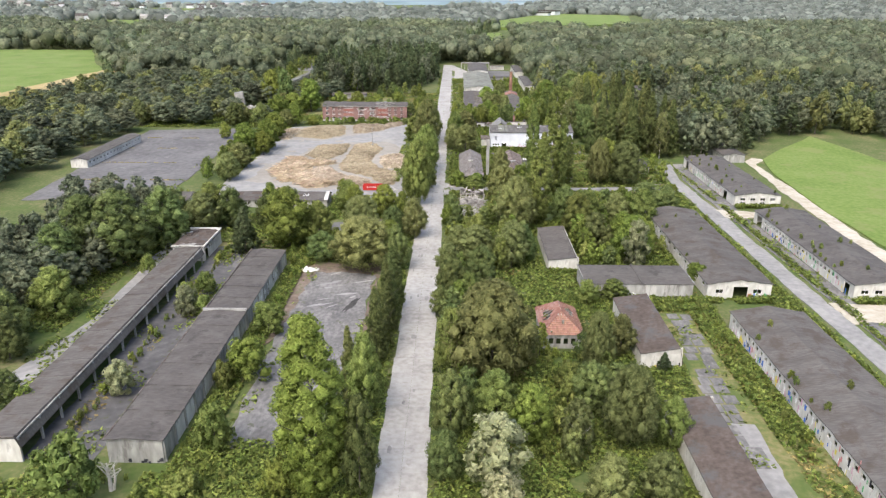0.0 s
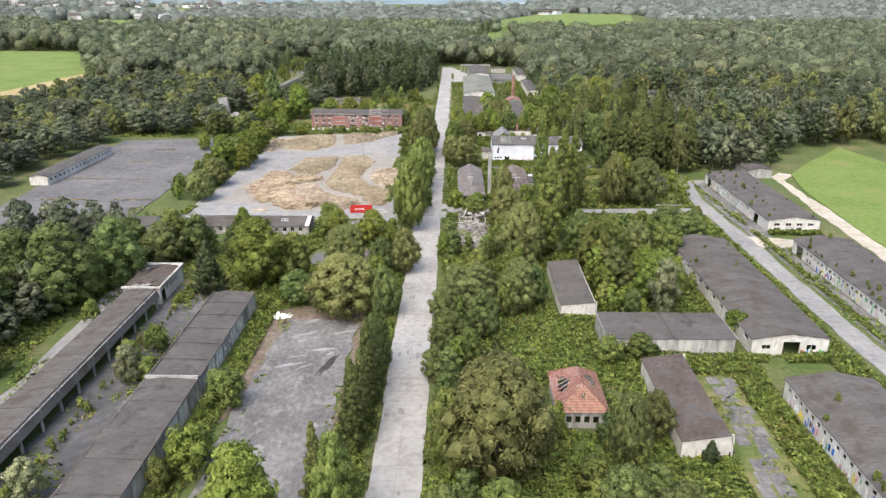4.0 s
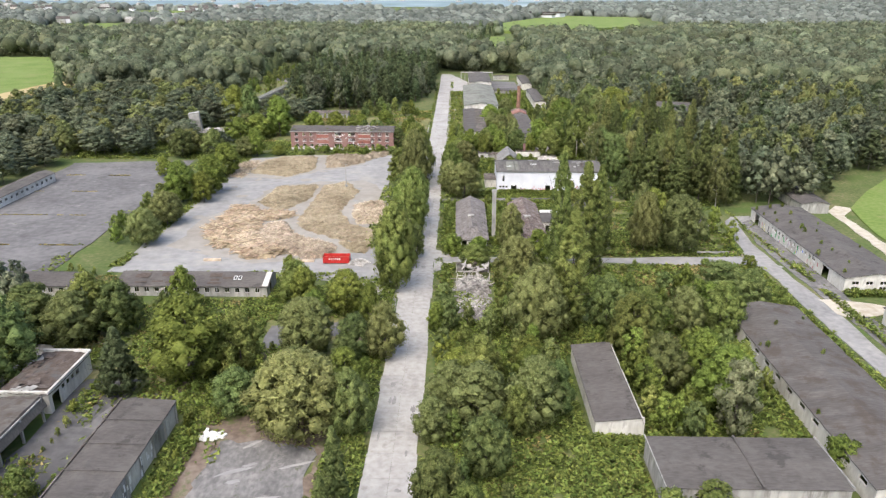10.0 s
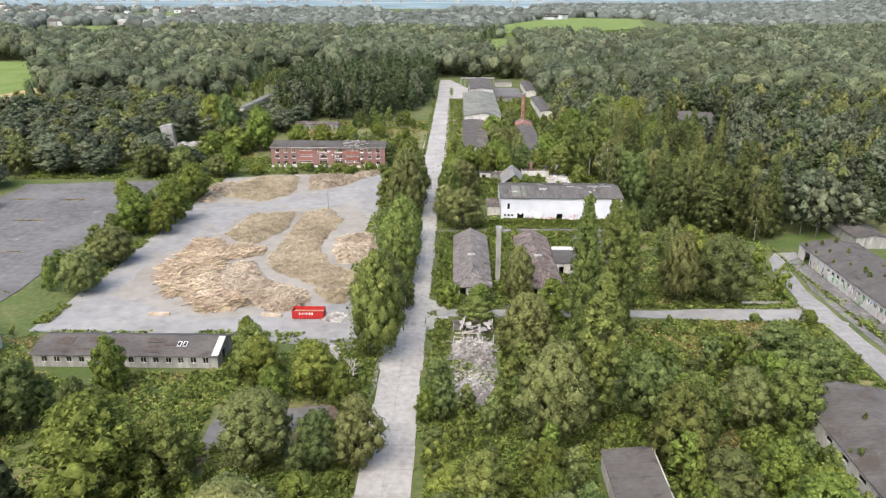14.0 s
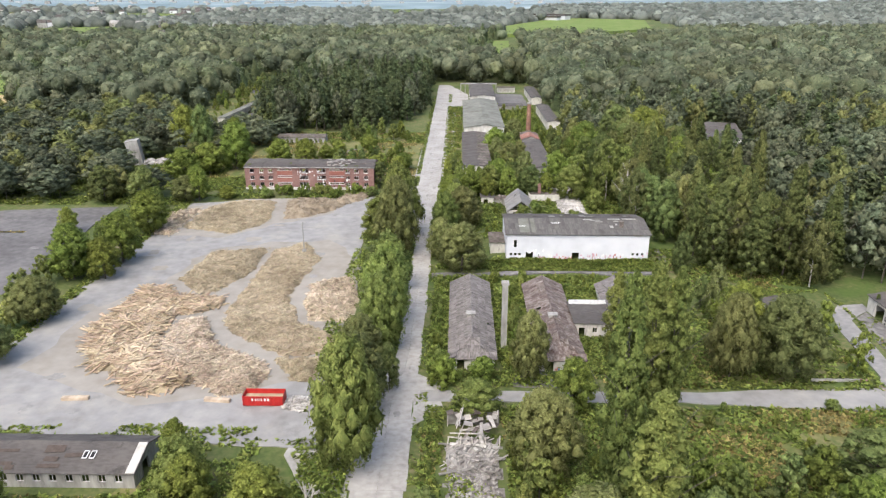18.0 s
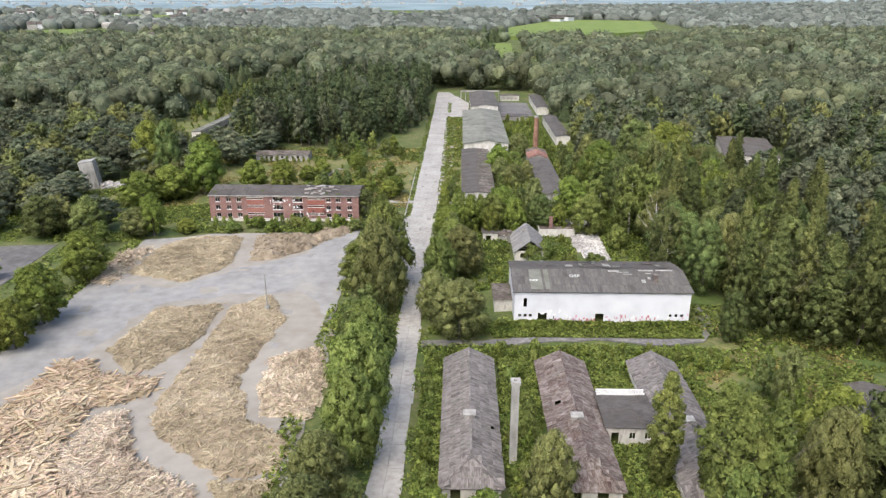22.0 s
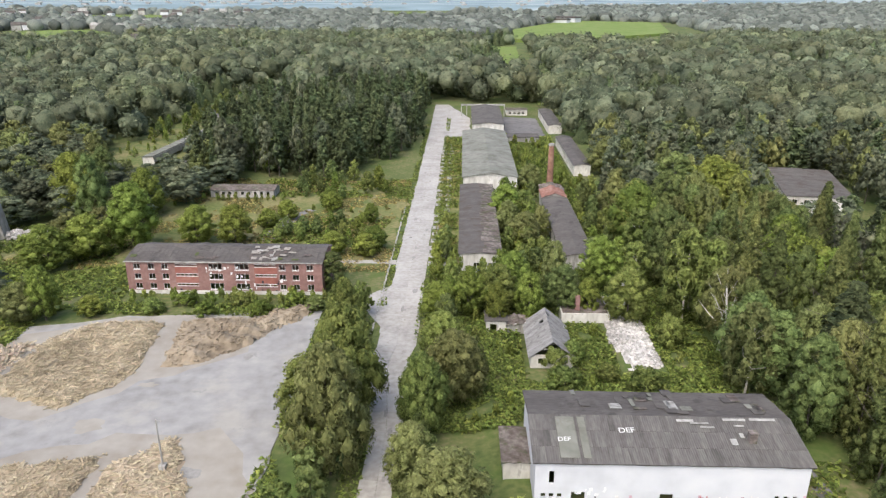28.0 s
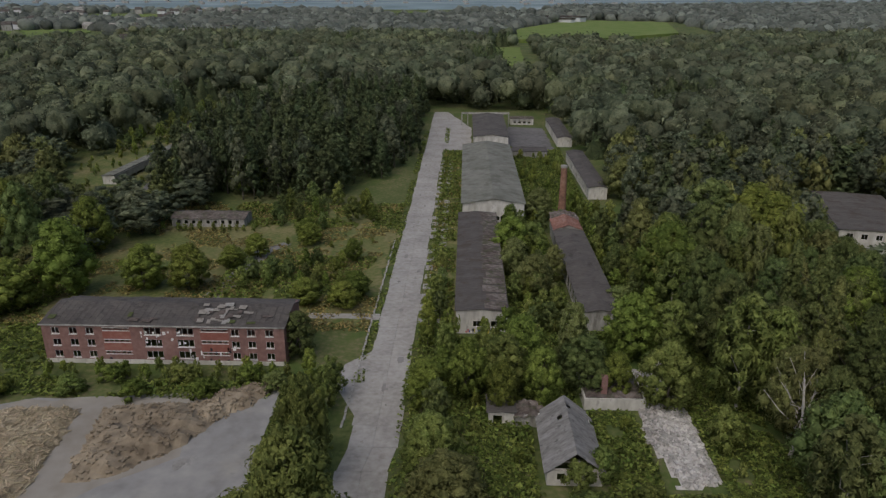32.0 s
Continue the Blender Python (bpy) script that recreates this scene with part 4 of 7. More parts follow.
for i, (tx, ty, s) in enumerate((("DEF", 12.0, 5.2), ("DEF", 3.3, 3.4))):
    cu = bpy.data.curves.new("lettering", "FONT")
    cu.body, cu.size, cu.extrude = tx, 1.35 if i == 0 else 1.1, 0.01
    cu.materials.append(M_FRAME)
    tob = new("lettering", cu)
    tob.parent = hall
    tob.matrix_basis = pose(0, 0, 7.14, math.degrees(math.atan2(1.5, 8.8))) @ pose(ty, s, 0.2, 0, 0, 3)
anx = block("hall_annex", "small flat-roofed annex against the white hall", "annex", 19.4, 323.4, 3.85, 8.4, 3.2, M_WHITE, M_ROOF3, 0.1, seed=42, z=0.9)

# ---- brick barrack, three storeys ----
W_, D_, H_ = 46.2, 12.6, 8.1
hs = []
units = []
for s in range(3):
    z0 = 1.25 + s * 2.45
    for u in (2.6, 6.0, 9.2, 36.9, 40.0, 43.4):
        hs.append((u - 0.75, u + 0.75, z0, z0 + 1.35))
    for u in (14.3, 33.0):
        for i in range(5):
            hs.append((u - 2.5 + i, u - 1.75 + i, z0 + 0.85, z0 + 1.35))
    for u in (21.2, 27.4):
        hs.append((u - 1.6, u + 1.6, z0, z0 + 1.5))
brick = block("brick_barrack", "three-storey derelict red brick barrack with graffiti and empty windows", "barrack", -65.6, 391.0, W_, D_, H_, M_BRICK, M_ROOF, 1.3, along="x",
              ridge=0.6, over=0.3, holes={0: hs, 1: [(5, 6.2, 1.2, 2.6), (5, 6.2, 3.7, 5.0), (5, 6.2, 6.1, 7.4)], 2: row(14, W_, 1.4, 3.6, 5.0) + row(14, W_, 1.4, 6.1, 7.4)},
              sag=0.09, seed=51)
fw = next(c for c in brick.children if c.name.startswith("wall"))
for u0, u1, z0, z1 in hs:
    if u1 - u0 > 0.8 and z1 < 8.2:
        part("window_frame", window_frame(u1 - u0, z1 - z0, 1 if u1 - u0 < 2 else 2), M_FRAME, fw, "", pose(u0, 0.08, z0))
        part("sill", boxes((u0 - 0.08, u1 + 0.08, -0.12, 0.02, z0 - 0.12, z0 - 0.003)), M_FRAME, fw)
for u in (14.3, 33.0):
    for s in range(3):
        z0 = 1.25 + s * 2.45
        part("window_strip", boxes((u - 2.6, u + 2.6, -0.06, -0.003, z0 + 0.72, z0 + 0.84), (u - 2.6, u + 2.6, -0.06, -0.003, z0 + 1.36, z0 + 1.46)), M_FRAME, fw)
        if s:
            part("red_panel", boxes((u - 2.7, u + 2.7, -0.05, -0.002, z0 - 0.85, z0 + 0.7)), M_RED, fw, "smooth red panel under the windows")
part("plinth", boxes((-0.05, W_ + 0.05, -0.08, -0.004, 0, 0.9)), M_WHITE, brick)
M_BARE = material("bare_pale_roof_boards", ((0.2, 0.18, 0.15), (0.3, 0.275, 0.24), (0.4, 0.37, 0.33)), 1.5, 0.9, 0.3, 6.0)
M_MOSSY = material("moss_cushion", ((0.06, 0.075, 0.025), (0.085, 0.1, 0.035), (0.12, 0.125, 0.05)), 2.0, 0.95, 0.6, 5.0)
brick_slope = pose(0, 0, 8.38, math.degrees(math.atan2(1.3, 7.56)), 0, 0)
for i in range(46):
    u = rr.uniform(29.0, 38.5) if i < 30 else rr.uniform(0.5, 44)
    part("bare_patch", boxes((0, rr.uniform(0.5, 1.9), 0, rr.uniform(0.3, 1.6), 0, 0.05)), rr.choice((M_BARE, M_BARE, M_CONC, M_ROOF3)) if i < 30 else rr.choice((M_MOSSY, M_ROOF3, M_ROOF3)), brick, "",
         brick_slope @ pose(u, rr.uniform(0.1, 6.2), rr.uniform(0.12, 0.16), 0, 0, rr.uniform(-6, 6)))
for i in range(38):
    part("roof_batten", boxes((0, 0.07, -0.3, 7.5, 0, 0.04)), M_ROOF, brick, "", brick_slope @ pose(0.5 + i * 1.2, 0, 0.1))
part("eaves_board", boxes((-0.3, W_ + 0.3, -0.42, -0.34, 8.0, 8.28)), M_CONC, brick, "weathered grey eaves board")

# ---- hangars and sheds further along the road ----
block("hangar", "wide hangar with olive-grey roof and cream gable", "hangar", 13.5, 480.5, 18.8, 87, 6.3, M_WHITE, M_ROOFG, 1.5, over=0.5, sag=0.04, seams=9,
      holes={0: row(8, 18.8, 1.8, 0.8, 2.3) , 3: row(18, 87, 2.6, 3.4, 4.6)}, frames=(0,), seed=61)
fws = block("flat_workshop", "long flat-roofed workshop, its felt half rusted brown", "workshop", 12.6, 405.8, 10.6, 68.5, 5.2, M_WHITE, M_ROOF2, 0.4, over=0.3, sag=0.04, seams=11,
      holes={0: [(3.5, 6.8, 1.5, 2.9), (7.2, 9.4, 1.5, 2.9)], 3: row(16, 68.5, 2.4, 2.2, 3.8)}, frames=(0, 3), seed=62)
wr = random.Random(3)
for i in range(16):
    part("rusted_felt", boxes((wr.uniform(5.6, 6.8), 10.75, i * 4.25 + wr.uniform(0, 0.5), i * 4.25 + wr.uniform(3.9, 4.25), 0.2, 0.235)), M_ROOF3, fws, "", pose(0, 0, 5.33, 0, math.degrees(math.atan2(0.4, 5.3)), 0) @ pose(-0.05, 0, 0.68))
block("hangar", "far hangar with grey roof at the end of the road", "hangar", 18, 586, 15.2, 59, 6.0, M_WHITE, M_ROOF, 1.0, over=0.4, seed=63, holes={0: row(6, 15.2, 1.6, 0.8, 2.4)})
block("open_store", "long grey store with concrete posts", "store", 39.0, 408, 7.9, 53, 4.3, M_CONC, M_ROOF, 0.5, seed=64, holes={3: row(13, 53, 3.0, 0.3, 3.6, 0.6)}, sag=0.05)
block("tiled_store", "store end with a broken orange tile roof", "store", 39.2, 461.4, 7.6, 9, 4.6, M_CONC, M_TILE, 1.4, seed=65, sag=0.1)
block("tiled_store", "broken grey store roof beside the chimney", "store", 39.8, 470.6, 7.4, 7, 4.3, M_CONC, M_ROOF3, 0.8, seed=65, sag=0.2)
block("open_store", "white-walled store with grey roof in the wood", "store", 56.2, 508, 6.4, 58, 4.2, M_WHITE, M_ROOF, 0.6, seed=66, holes={3: row(16, 58, 2.2, 0.5, 3.2, 0.8)})
block("open_store", "far white-walled store with grey roof", "store", 56.0, 594, 6.6, 52, 4.2, M_WHITE, M_ROOF, 0.6, seed=67, holes={3: row(14, 52, 2.2, 0.5, 3.2, 0.8)})
block("flat_store", "low dark flat roof between the hangars", "store", 15, 572, 34, 9, 2.6, M_CONC, M_ROOF, 0.1, along="x", seed=68)
block("flat_store", "pale low building at the far end of the yard", "store", 38, 650, 12, 8, 3.2, M_WHITE, M_ROOF3, 0.4, along="x", seed=69, holes={0: row(4, 12, 1.4, 0.8, 2.2)})
rch = thing("brick_chimney", pose(44.0, 483, 0), "tall round chimney of weathered orange brick", "chimney")
bm = bmesh.new()
bmesh.ops.create_cone(bm, cap_ends=True, segments=16, radius1=1.25, radius2=0.9, depth=17.5, matrix=Matrix.Translation((0, 0, 8.75)))
part("shaft", bm, material("weathered_chimney_brick", ((0.16, 0.09, 0.065), (0.25, 0.135, 0.09), (0.32, 0.2, 0.145)), 1.5, 0.92, 0.3, 12.0), rch)
bm = bmesh.new()
bmesh.ops.create_cone(bm, cap_ends=True, segments=16, radius1=1.05, radius2=1.05, depth=0.7, matrix=Matrix.Translation((0, 0, 17.4)))
part("collar", bm, M_CONC, rch)
gan = thing("gantry", pose(12, 647, 0), "pale open concrete frame at the end of the road", "frame")
part("beam", boxes((0, 25, 0, 0.5, 6.0, 6.9)), M_CONC, gan)
for i in range(9):
    part("post", boxes((i * 3.05, i * 3.05 + 0.5, 0, 0.5, 0, 6.0)), M_CONC, gan)
block("flat_block", "grey flat-roofed block standing in the east wood", "building", 116, 459, 20, 40, 6.4, M_WHITE, M_ROOF2, 0.2, turn=-14, seed=70,
      holes={0: row(5, 20, 1.6, 3.9, 5.4), 3: row(10, 40, 1.6, 3.9, 5.4)}, frames=(0,))

# ---- ruins beside the hall ----
M_SLATE = material("bleached_grey_sheet_roof", ((0.16, 0.152, 0.14), (0.235, 0.225, 0.21), (0.31, 0.3, 0.285)), 1.2, 0.9, 0.4, 5.0, stretch=(0.7, 2.6, 1), coarse=0.2)
blotched(M_SLATE, (0.1, 0.095, 0.085), 1.1, 0.56, 0.64, 0.7)


def gable_ruin():
    b = thing("ruined_cottage", pose(26.4, 357.8, 0), "small ruined cottage, grey sheet roof, open gable", "cottage")
    w, d, h, r = 8.0, 14.5, 2.6, 3.2
    for k, L in enumerate((w, d, w, d)):
        part("wall", wall_mesh(L if k % 2 == 0 else L - 0.5, h, 0.25, row(3, L, 1.1, 0.9, 2.1)), M_WHITE, b, "", side(w, d, k) @ pose(0 if k % 2 == 0 else 0.25, 0, 0))
    for sgn in (0, 1):
        v, f = [], []
        n, kk = 14, 6
        rg = np.random.default_rng(3 + sgn)
        for i in range(n + 1):
            for j in range(kk + 1):
                t = j / kk
                x = -0.5 + (w / 2 + 0.5) * t
                x = w - x if sgn else x
                z = h - 0.2 + (r + 0.3) * t + rg.normal(0, 0.04)
                v.append((x, -0.5 + (d + 1) * i / n, z))
        o = len(v)
        v += [(x, y, z - 0.1) for x, y, z in v]
        for i in range(n):
            for j in range(kk):
                if rg.random() < 0.04:
                    continue
                a = i * (kk + 1) + j
                q = (a, a + 1, a + kk + 2, a + kk + 1)
                f += [q, tuple(x + o for x in q[::-1])]
        part("roof_slope", mesh_of("roof_slope", v, f, M_SLATE), None, b)
    part("back_gable", gable(w, 0.2, r), M_WHITE, b, "", side(w, d, 2) @ pose(0, 0, h))
    for i in range(7):
        part("rafter", boxes((0.3, w - 0.3, 0.2 + i * 2.2, 0.35 + i * 2.2, h, h + 0.18)), M_DEADWOOD, b)
    part("tie_beam", boxes((1.8, w - 1.8, 0.1, 0.25, h + 1.4, h + 1.55)), M_DEADWOOD, b)


gable_ruin()
block("low_annex", "small pale annex with a dark flat roof in the weeds", "annex", 18.4, 372.5, 4.2, 5, 2.7, M_WHITE, M_ROOF, 0.1, seed=71, holes={0: [(0.8, 2.2, 0, 2)]})
block("low_annex", "collapsed dark flat roof beside the cottage", "annex", 22.8, 372.3, 4.5, 4.2, 2.0, M_CONC, M_ROOF3, 0.3, seed=72, sag=0.15)
block("burnt_ruin", "burnt-out flat ruin with white rim and stub chimney", "ruin", 34.8, 377.8, 10.4, 9.6, 2.2, M_WHITE, M_ROOF3, 0.0, over=-0.4, seed=73, sag=0.16)
stub = thing("stub_chimney", pose(38.3, 379.5, 0), "short rusty brown chimney on the burnt ruin", "chimney")
part("shaft", boxes((-0.5, 0.5, -0.5, 0.5, 0, 5.6)), M_BRICK, stub)


def edge_gap(x, y, poly):
    """Distance from a plan point to the outline, negative outside."""
    best, hit_ = 1e9, False
    for (x0, y0), (x1, y1) in zip(poly, poly[1:] + poly[:1]):
        dx, dy = x1 - x0, y1 - y0
        t = min(1, max(0, ((x - x0) * dx + (y - y0) * dy) / (dx * dx + dy * dy)))
        best = min(best, math.hypot(x - x0 - t * dx, y - y0 - t * dy))
        if (y0 > y) != (y1 > y) and x < dx * (y - y0) / dy + x0:
            hit_ = not hit_
    return best if hit_ else -best


def oval(cx, cy, rx, ry, turn=0):
    c, s = math.cos(radians(turn)), math.sin(radians(turn))
    return [(cx + rx * math.cos(a) * c - ry * math.sin(a) * s, cy + rx * math.cos(a) * s + ry * math.sin(a) * c) for a in (2 * math.pi * i / 14 for i in range(14))]


def chunks(name, label, poly, n, size, mat, height, seed, long=1.0, category="rubble", slope=3.0, tilt=0.3, step=0.9, base_mat=None):
    """Loose broken pieces lying over a low mound inside an outline in plan."""
    rg = np.random.default_rng(seed)
    box8 = np.array([(x, y, z) for x in (-.5, .5) for y in (-.5, .5) for z in (-.5, .5)])
    fc = ((0, 1, 3, 2), (4, 6, 7, 5), (0, 4, 5, 1), (2, 3, 7, 6), (0, 2, 6, 4), (1, 5, 7, 3))
    x0, x1 = min(p[0] for p in poly) - 1, max(p[0] for p in poly) + 1
    y0, y1 = min(p[1] for p in poly) - 1, max(p[1] for p in poly) + 1

    def lift(x, y):
        e = edge_gap(x, y, poly) + 1.2 * noise.noise(Vector((x * 0.45, y * 0.45, seed)))
        t = min(1.0, max(0.0, e / slope))
        return e, 0.05 + height * t * (2 - t) * (0.75 + 0.5 * noise.noise(Vector((x * 0.22, y * 0.22, seed + 5)))+ 0.25 * noise.noise(Vector((x * 0.7, y * 0.7, seed + 9))))

    verts, faces = [], []
    made = 0
    while made < n:
        x, y = rg.uniform(x0, x1), rg.uniform(y0, y1)
        e, z = lift(x, y)
        if e < -0.1:
            continue
        made += 1
        s = size * rg.uniform(0.45, 1.5)
        dims = np.array([s * long * rg.uniform(0.5, 1.5), s * rg.uniform(0.25, 0.6) if long > 1.5 else s * rg.uniform(0.5, 1), s * rg.uniform(0.06, 0.2) if long > 1.5 else s * rg.uniform(0.3, 0.7)])
        m = np.array(Euler((rg.normal(0, tilt), rg.normal(0, tilt), rg.uniform(0, 6.28))).to_matrix())
        p = (box8 * dims) @ m.T + (x, y, ground_z(x, y) + z + 0.06 + rg.uniform(0, 0.14))
        o = len(verts)
        verts += [tuple(w) for w in p]
        faces += [tuple(o + k for k in f) for f in fc]
    nx_, ny_ = int((x1 - x0) / step) + 1, int((y1 - y0) / step) + 1
    index = {}
    for j in range(ny_ + 1):
        for i in range(nx_ + 1):
            x, y = x0 + i * step, y0 + j * step
            e, z = lift(x, y)
            if e > -step:
                index[i, j] = len(verts)
                verts.append((x, y, ground_z(x, y) + (z if e > 0 else -0.05)))
    for (i, j), a in list(index.items()):
        q = [index.get(k) for k in ((i, j), (i + 1, j), (i + 1, j + 1), (i, j + 1))]
        if None not in q:
            faces.append(tuple(q))
    return tagged(new(name, mesh_of(name, verts, faces, mat)), label, category, kind="stuff")


chunks("rubble_strip", "long strip of white broken plaster rubble", [(44.6, 390.5), (50.5, 392.5), (52, 372), (51.3, 359), (46, 357.6), (44.2, 370)], 1900, 0.5, M_RUBBLE, 0.45, 5, slope=2.0)
whm = thing("rubble_stump", pose(50.3, 390, 0.3), "white plastered chimney stump on the rubble", "stump")
bm = bmesh.new()
bmesh.ops.create_cone(bm, cap_ends=True, segments=10, radius1=1.3, radius2=0.45, depth=2.4, matrix=Matrix.Translation((0, 0, 1.2)))
bmesh.ops.create_cone(bm, cap_ends=True, segments=8, radius1=0.42, radius2=0.36, depth=2.0, matrix=Matrix.Translation((0, 0, 3.3)))
part("stump", bm, M_RUBBLE, whm)
chunks("collapsed_shed_rubble", "scattered grey rubble of a collapsed shed", oval(13.4, 227, 3.8, 13.5), 900, 0.45, M_DEBRIS, 0.2, 8, slope=2.0)
chunks("collapsed_shed_planks", "tangle of grey beams on the collapsed shed", oval(13.3, 236, 4.2, 5.0), 130, 0.7, M_DEBRIS, 0.7, 9, 4.0)
def collapsed_shed():
    """Leaning frame of a fallen shed: posts, broken beams, torn roof boards hanging off the rear edge."""
    b = thing("collapsed_shed", pose(8.9, 238.2, 0), "leaning grey timber frame of a collapsed shed, roof torn open", "shed")
    r = random.Random(14)
    for i in range(5):
        for yk, hh in ((0.2, 2.2), (6.4, 2.9)):
            if r.random() < 0.9:
                part("post", boxes((-0.1, 0.1, -0.1, 0.1, -0.1, hh * r.uniform(0.75, 1.05))), M_DEADWOOD, b, "", pose(0.2 + i * 2.05, yk, 0, r.uniform(-9, 9), r.uniform(-9, 9), 0))
    for i in range(9):
        part("beam", boxes((0, r.uniform(3, 6.4), -0.08, 0.08, -0.08, 0.08)), M_DEADWOOD, b, "", pose(r.uniform(0, 3.5), r.uniform(0, 6), r.uniform(1.0, 2.7), 0, r.uniform(-14, 14), r.choice((0, 0, 90, 80, 20))))
    part("back_wall", wall_mesh(8.6, 2.3, 0.12, ((1.2, 2.4, 0.9, 1.8), (5.2, 6.6, 0, 1.9))), M_DEBRIS, b, "", pose(8.7, 6.8, 0, 0, 0, 180))
    for i in range(22):
        x = r.uniform(0, 8.2)
        part("roof_board", boxes((0, r.uniform(0.5, 1.5), 0, r.uniform(1.2, 2.8), 0, 0.06)), r.choice((M_ROOF3, M_DEBRIS, M_ROOF3, M_DEADWOOD)), b, "", pose(x, r.choice((r.uniform(4.3, 5.6), r.uniform(0, 4.5))), r.uniform(1.6, 2.7), r.uniform(-18, 12), r.uniform(-14, 14), r.uniform(-25, 25)))


collapsed_shed()

# ---- wood piles, earth mounds and container on the lot ----
chunks("plank_pile", "big tangled heap of broken pale planks", [(-64.2, 270.9), (-67.3, 280.2), (-65.2, 287.5), (-65.0, 291.9), (-64.6, 300.6), (-59.2, 300.7), (-55.1, 295.9), (-44.7, 295.3), (-41.9, 290.9), (-46.6, 287.2), (-51.6, 285.8), (-50.9, 275.7), (-47.8, 267.0), (-37.6, 257.8), (-42.5, 253.1), (-47.6, 252.6), (-54.7, 261.0), (-57.6, 260.0)], 2100, 0.62, M_PLANK, 1.1, 21, 4.6, "wood pile", tilt=0.14, slope=2.0)
chunks("plank_pile", "heap of splintered pale boards and sticks", [(-49.3, 271.2), (-49.4, 282.5), (-44.8, 284.6), (-37.8, 271.4), (-26.7, 264.5), (-24.9, 259.8), (-25.7, 253.9), (-31.6, 252.7), (-37.6, 257.8), (-47.3, 266.0)], 4600, 0.36, M_WOOD, 1.4, 22, 3.4, "wood pile", tilt=0.2)
chunks("shredded_pile", "flat pile of shredded yellow-brown wood", [(-58, 306), (-56, 325), (-42, 328.5), (-41.6, 312), (-46, 300), (-50, 296.5)], 3200, 0.36, M_CHIP, 0.9, 23, 2.4, "wood pile", 2.2)
chunks("shredded_pile", "long flat winding pile of shredded wood", [(-39.5, 326), (-32.5, 334), (-26.2, 321), (-28.8, 296), (-23.8, 282.5), (-15, 276.5), (-15, 269), (-22.5, 266.5), (-37.5, 278), (-41, 287), (-40, 305)],
       5200, 0.36, M_CHIP, 0.9, 24, 2.4, "wood pile", 2.2)
chunks("log_pile", "pile of pale split logs", [(-24.6, 303), (-16, 308), (-12.8, 296), (-13.2, 283), (-21.5, 283.6), (-24, 292)], 2200, 0.42, M_WOOD, 1.6, 26, 2.4, "wood pile")
chunks("shredded_pile", "small grey-brown heap of wood chips", [(-24.5, 266), (-15.2, 266.5), (-16, 257), (-20, 258.5)], 1200, 0.34, M_CHIP, 0.8, 27, 2.2, "wood pile", 2.0)
chunks("shredded_pile", "wide flat pile of brown wood chips", [(-72.5, 347), (-71.5, 366), (-66, 374.5), (-51, 375.5), (-48.2, 352), (-56, 341)], 4400, 0.36, M_CHIP, 0.8, 28, 2.4, "wood pile", 2.2)
chunks("plank_pile", "small heap of reddish scrap boards", [(-79, 340), (-80, 362), (-72.5, 364), (-74, 352), (-73, 339.5)], 700, 0.55, M_WOOD, 1.4, 29, 3.5, "wood pile")
chunks("earth_mound", "sandy earth mound with stones at the lot edge", [(-44, 356), (-47, 375), (-33, 377.5), (-27, 372), (-29, 366), (-37.5, 357.5)], 420, 0.4, M_DIRT, 2.3, 30, 1.0, "earth mound", 4.5)
chunks("earth_mound", "low sandy earth mound along the lot edge", [(-33, 376), (-25, 384.5), (-19, 383.2), (-22, 377), (-28, 371)], 260, 0.4, M_DIRT, 1.7, 31, 1.0, "earth mound", 3.0)
chunks("gravel_heap", "small heap of pale gravel near the container", oval(-17.2, 250.5, 2.8, 2.4), 260, 0.35, M_RUBBLE, 0.7, 32)
chunks("plastic_debris", "white plastic debris at the edge of the yard", oval(-30.3, 172, 2.2, 1.0), 40, 0.6, M_FRAME, 0.15, 33)
for k, (bx, by) in enumerate(((-58.5, 250.5), (-33.5, 250.8))):
    st = thing("board_stack", pose(bx, by, 0.06, 0, 0, 4 - 9 * k), "neat small stack of pale boards", "board stack")
    for q in range(6):
        part("board", boxes((0, 4.6, 0.28 * (q % 3), 0.28 * (q % 3) + 0.25, 0.3 * (q // 3), 0.3 * (q // 3) + 0.27)), M_WOOD, st)


def container():
    b = thing("container", pose(-26.2, 249.4, 0.06, 0, 0, 0.5), "open red roll-off container, half filled with scrap", "container")
    L, W, H = 7.0, 2.5, 2.0
    part("floor", boxes((0.05, L - 0.05, 0.05, W - 0.05, 0.25, 0.35)), M_STEEL, b)
    for a in ((0, L, 0, 0.06, 0.2, H), (0, L, W - 0.06, W, 0.2, H), (0, 0.06, 0.06, W - 0.06, 0.2, H), (L - 0.06, L, 0.06, W - 0.06, 0.2, H)):
        part("side_panel", boxes(a), M_STEEL, b)
    for yk in (-0.09, W + 0.002):
        part("top_rail", boxes((0, L, yk, yk + 0.088, H - 0.14, H + 0.02)), M_STEEL, b)
        for i in range(11):
            part("rib", boxes((0.12 + i * 0.66, 0.24 + i * 0.66, yk, yk + 0.088, 0.2, H - 0.145)), M_STEEL, b)
    for xk in (0.5, L - 0.7):
        part("skid", boxes((xk, xk + 0.2, 0.4, W - 0.4, 0, 0.25)), M_DARK, b)
    part("load", boxes((0.1, L - 0.1, 0.1, W - 0.1, 0.36, 1.15)), M_CHIP, b)
    for i in range(6):
        part("lettering_bar", boxes((1.5 + i * 0.55, 1.85 + i * 0.55, -0.012, -0.002, 1.1, 1.6)), M_FRAME, b)


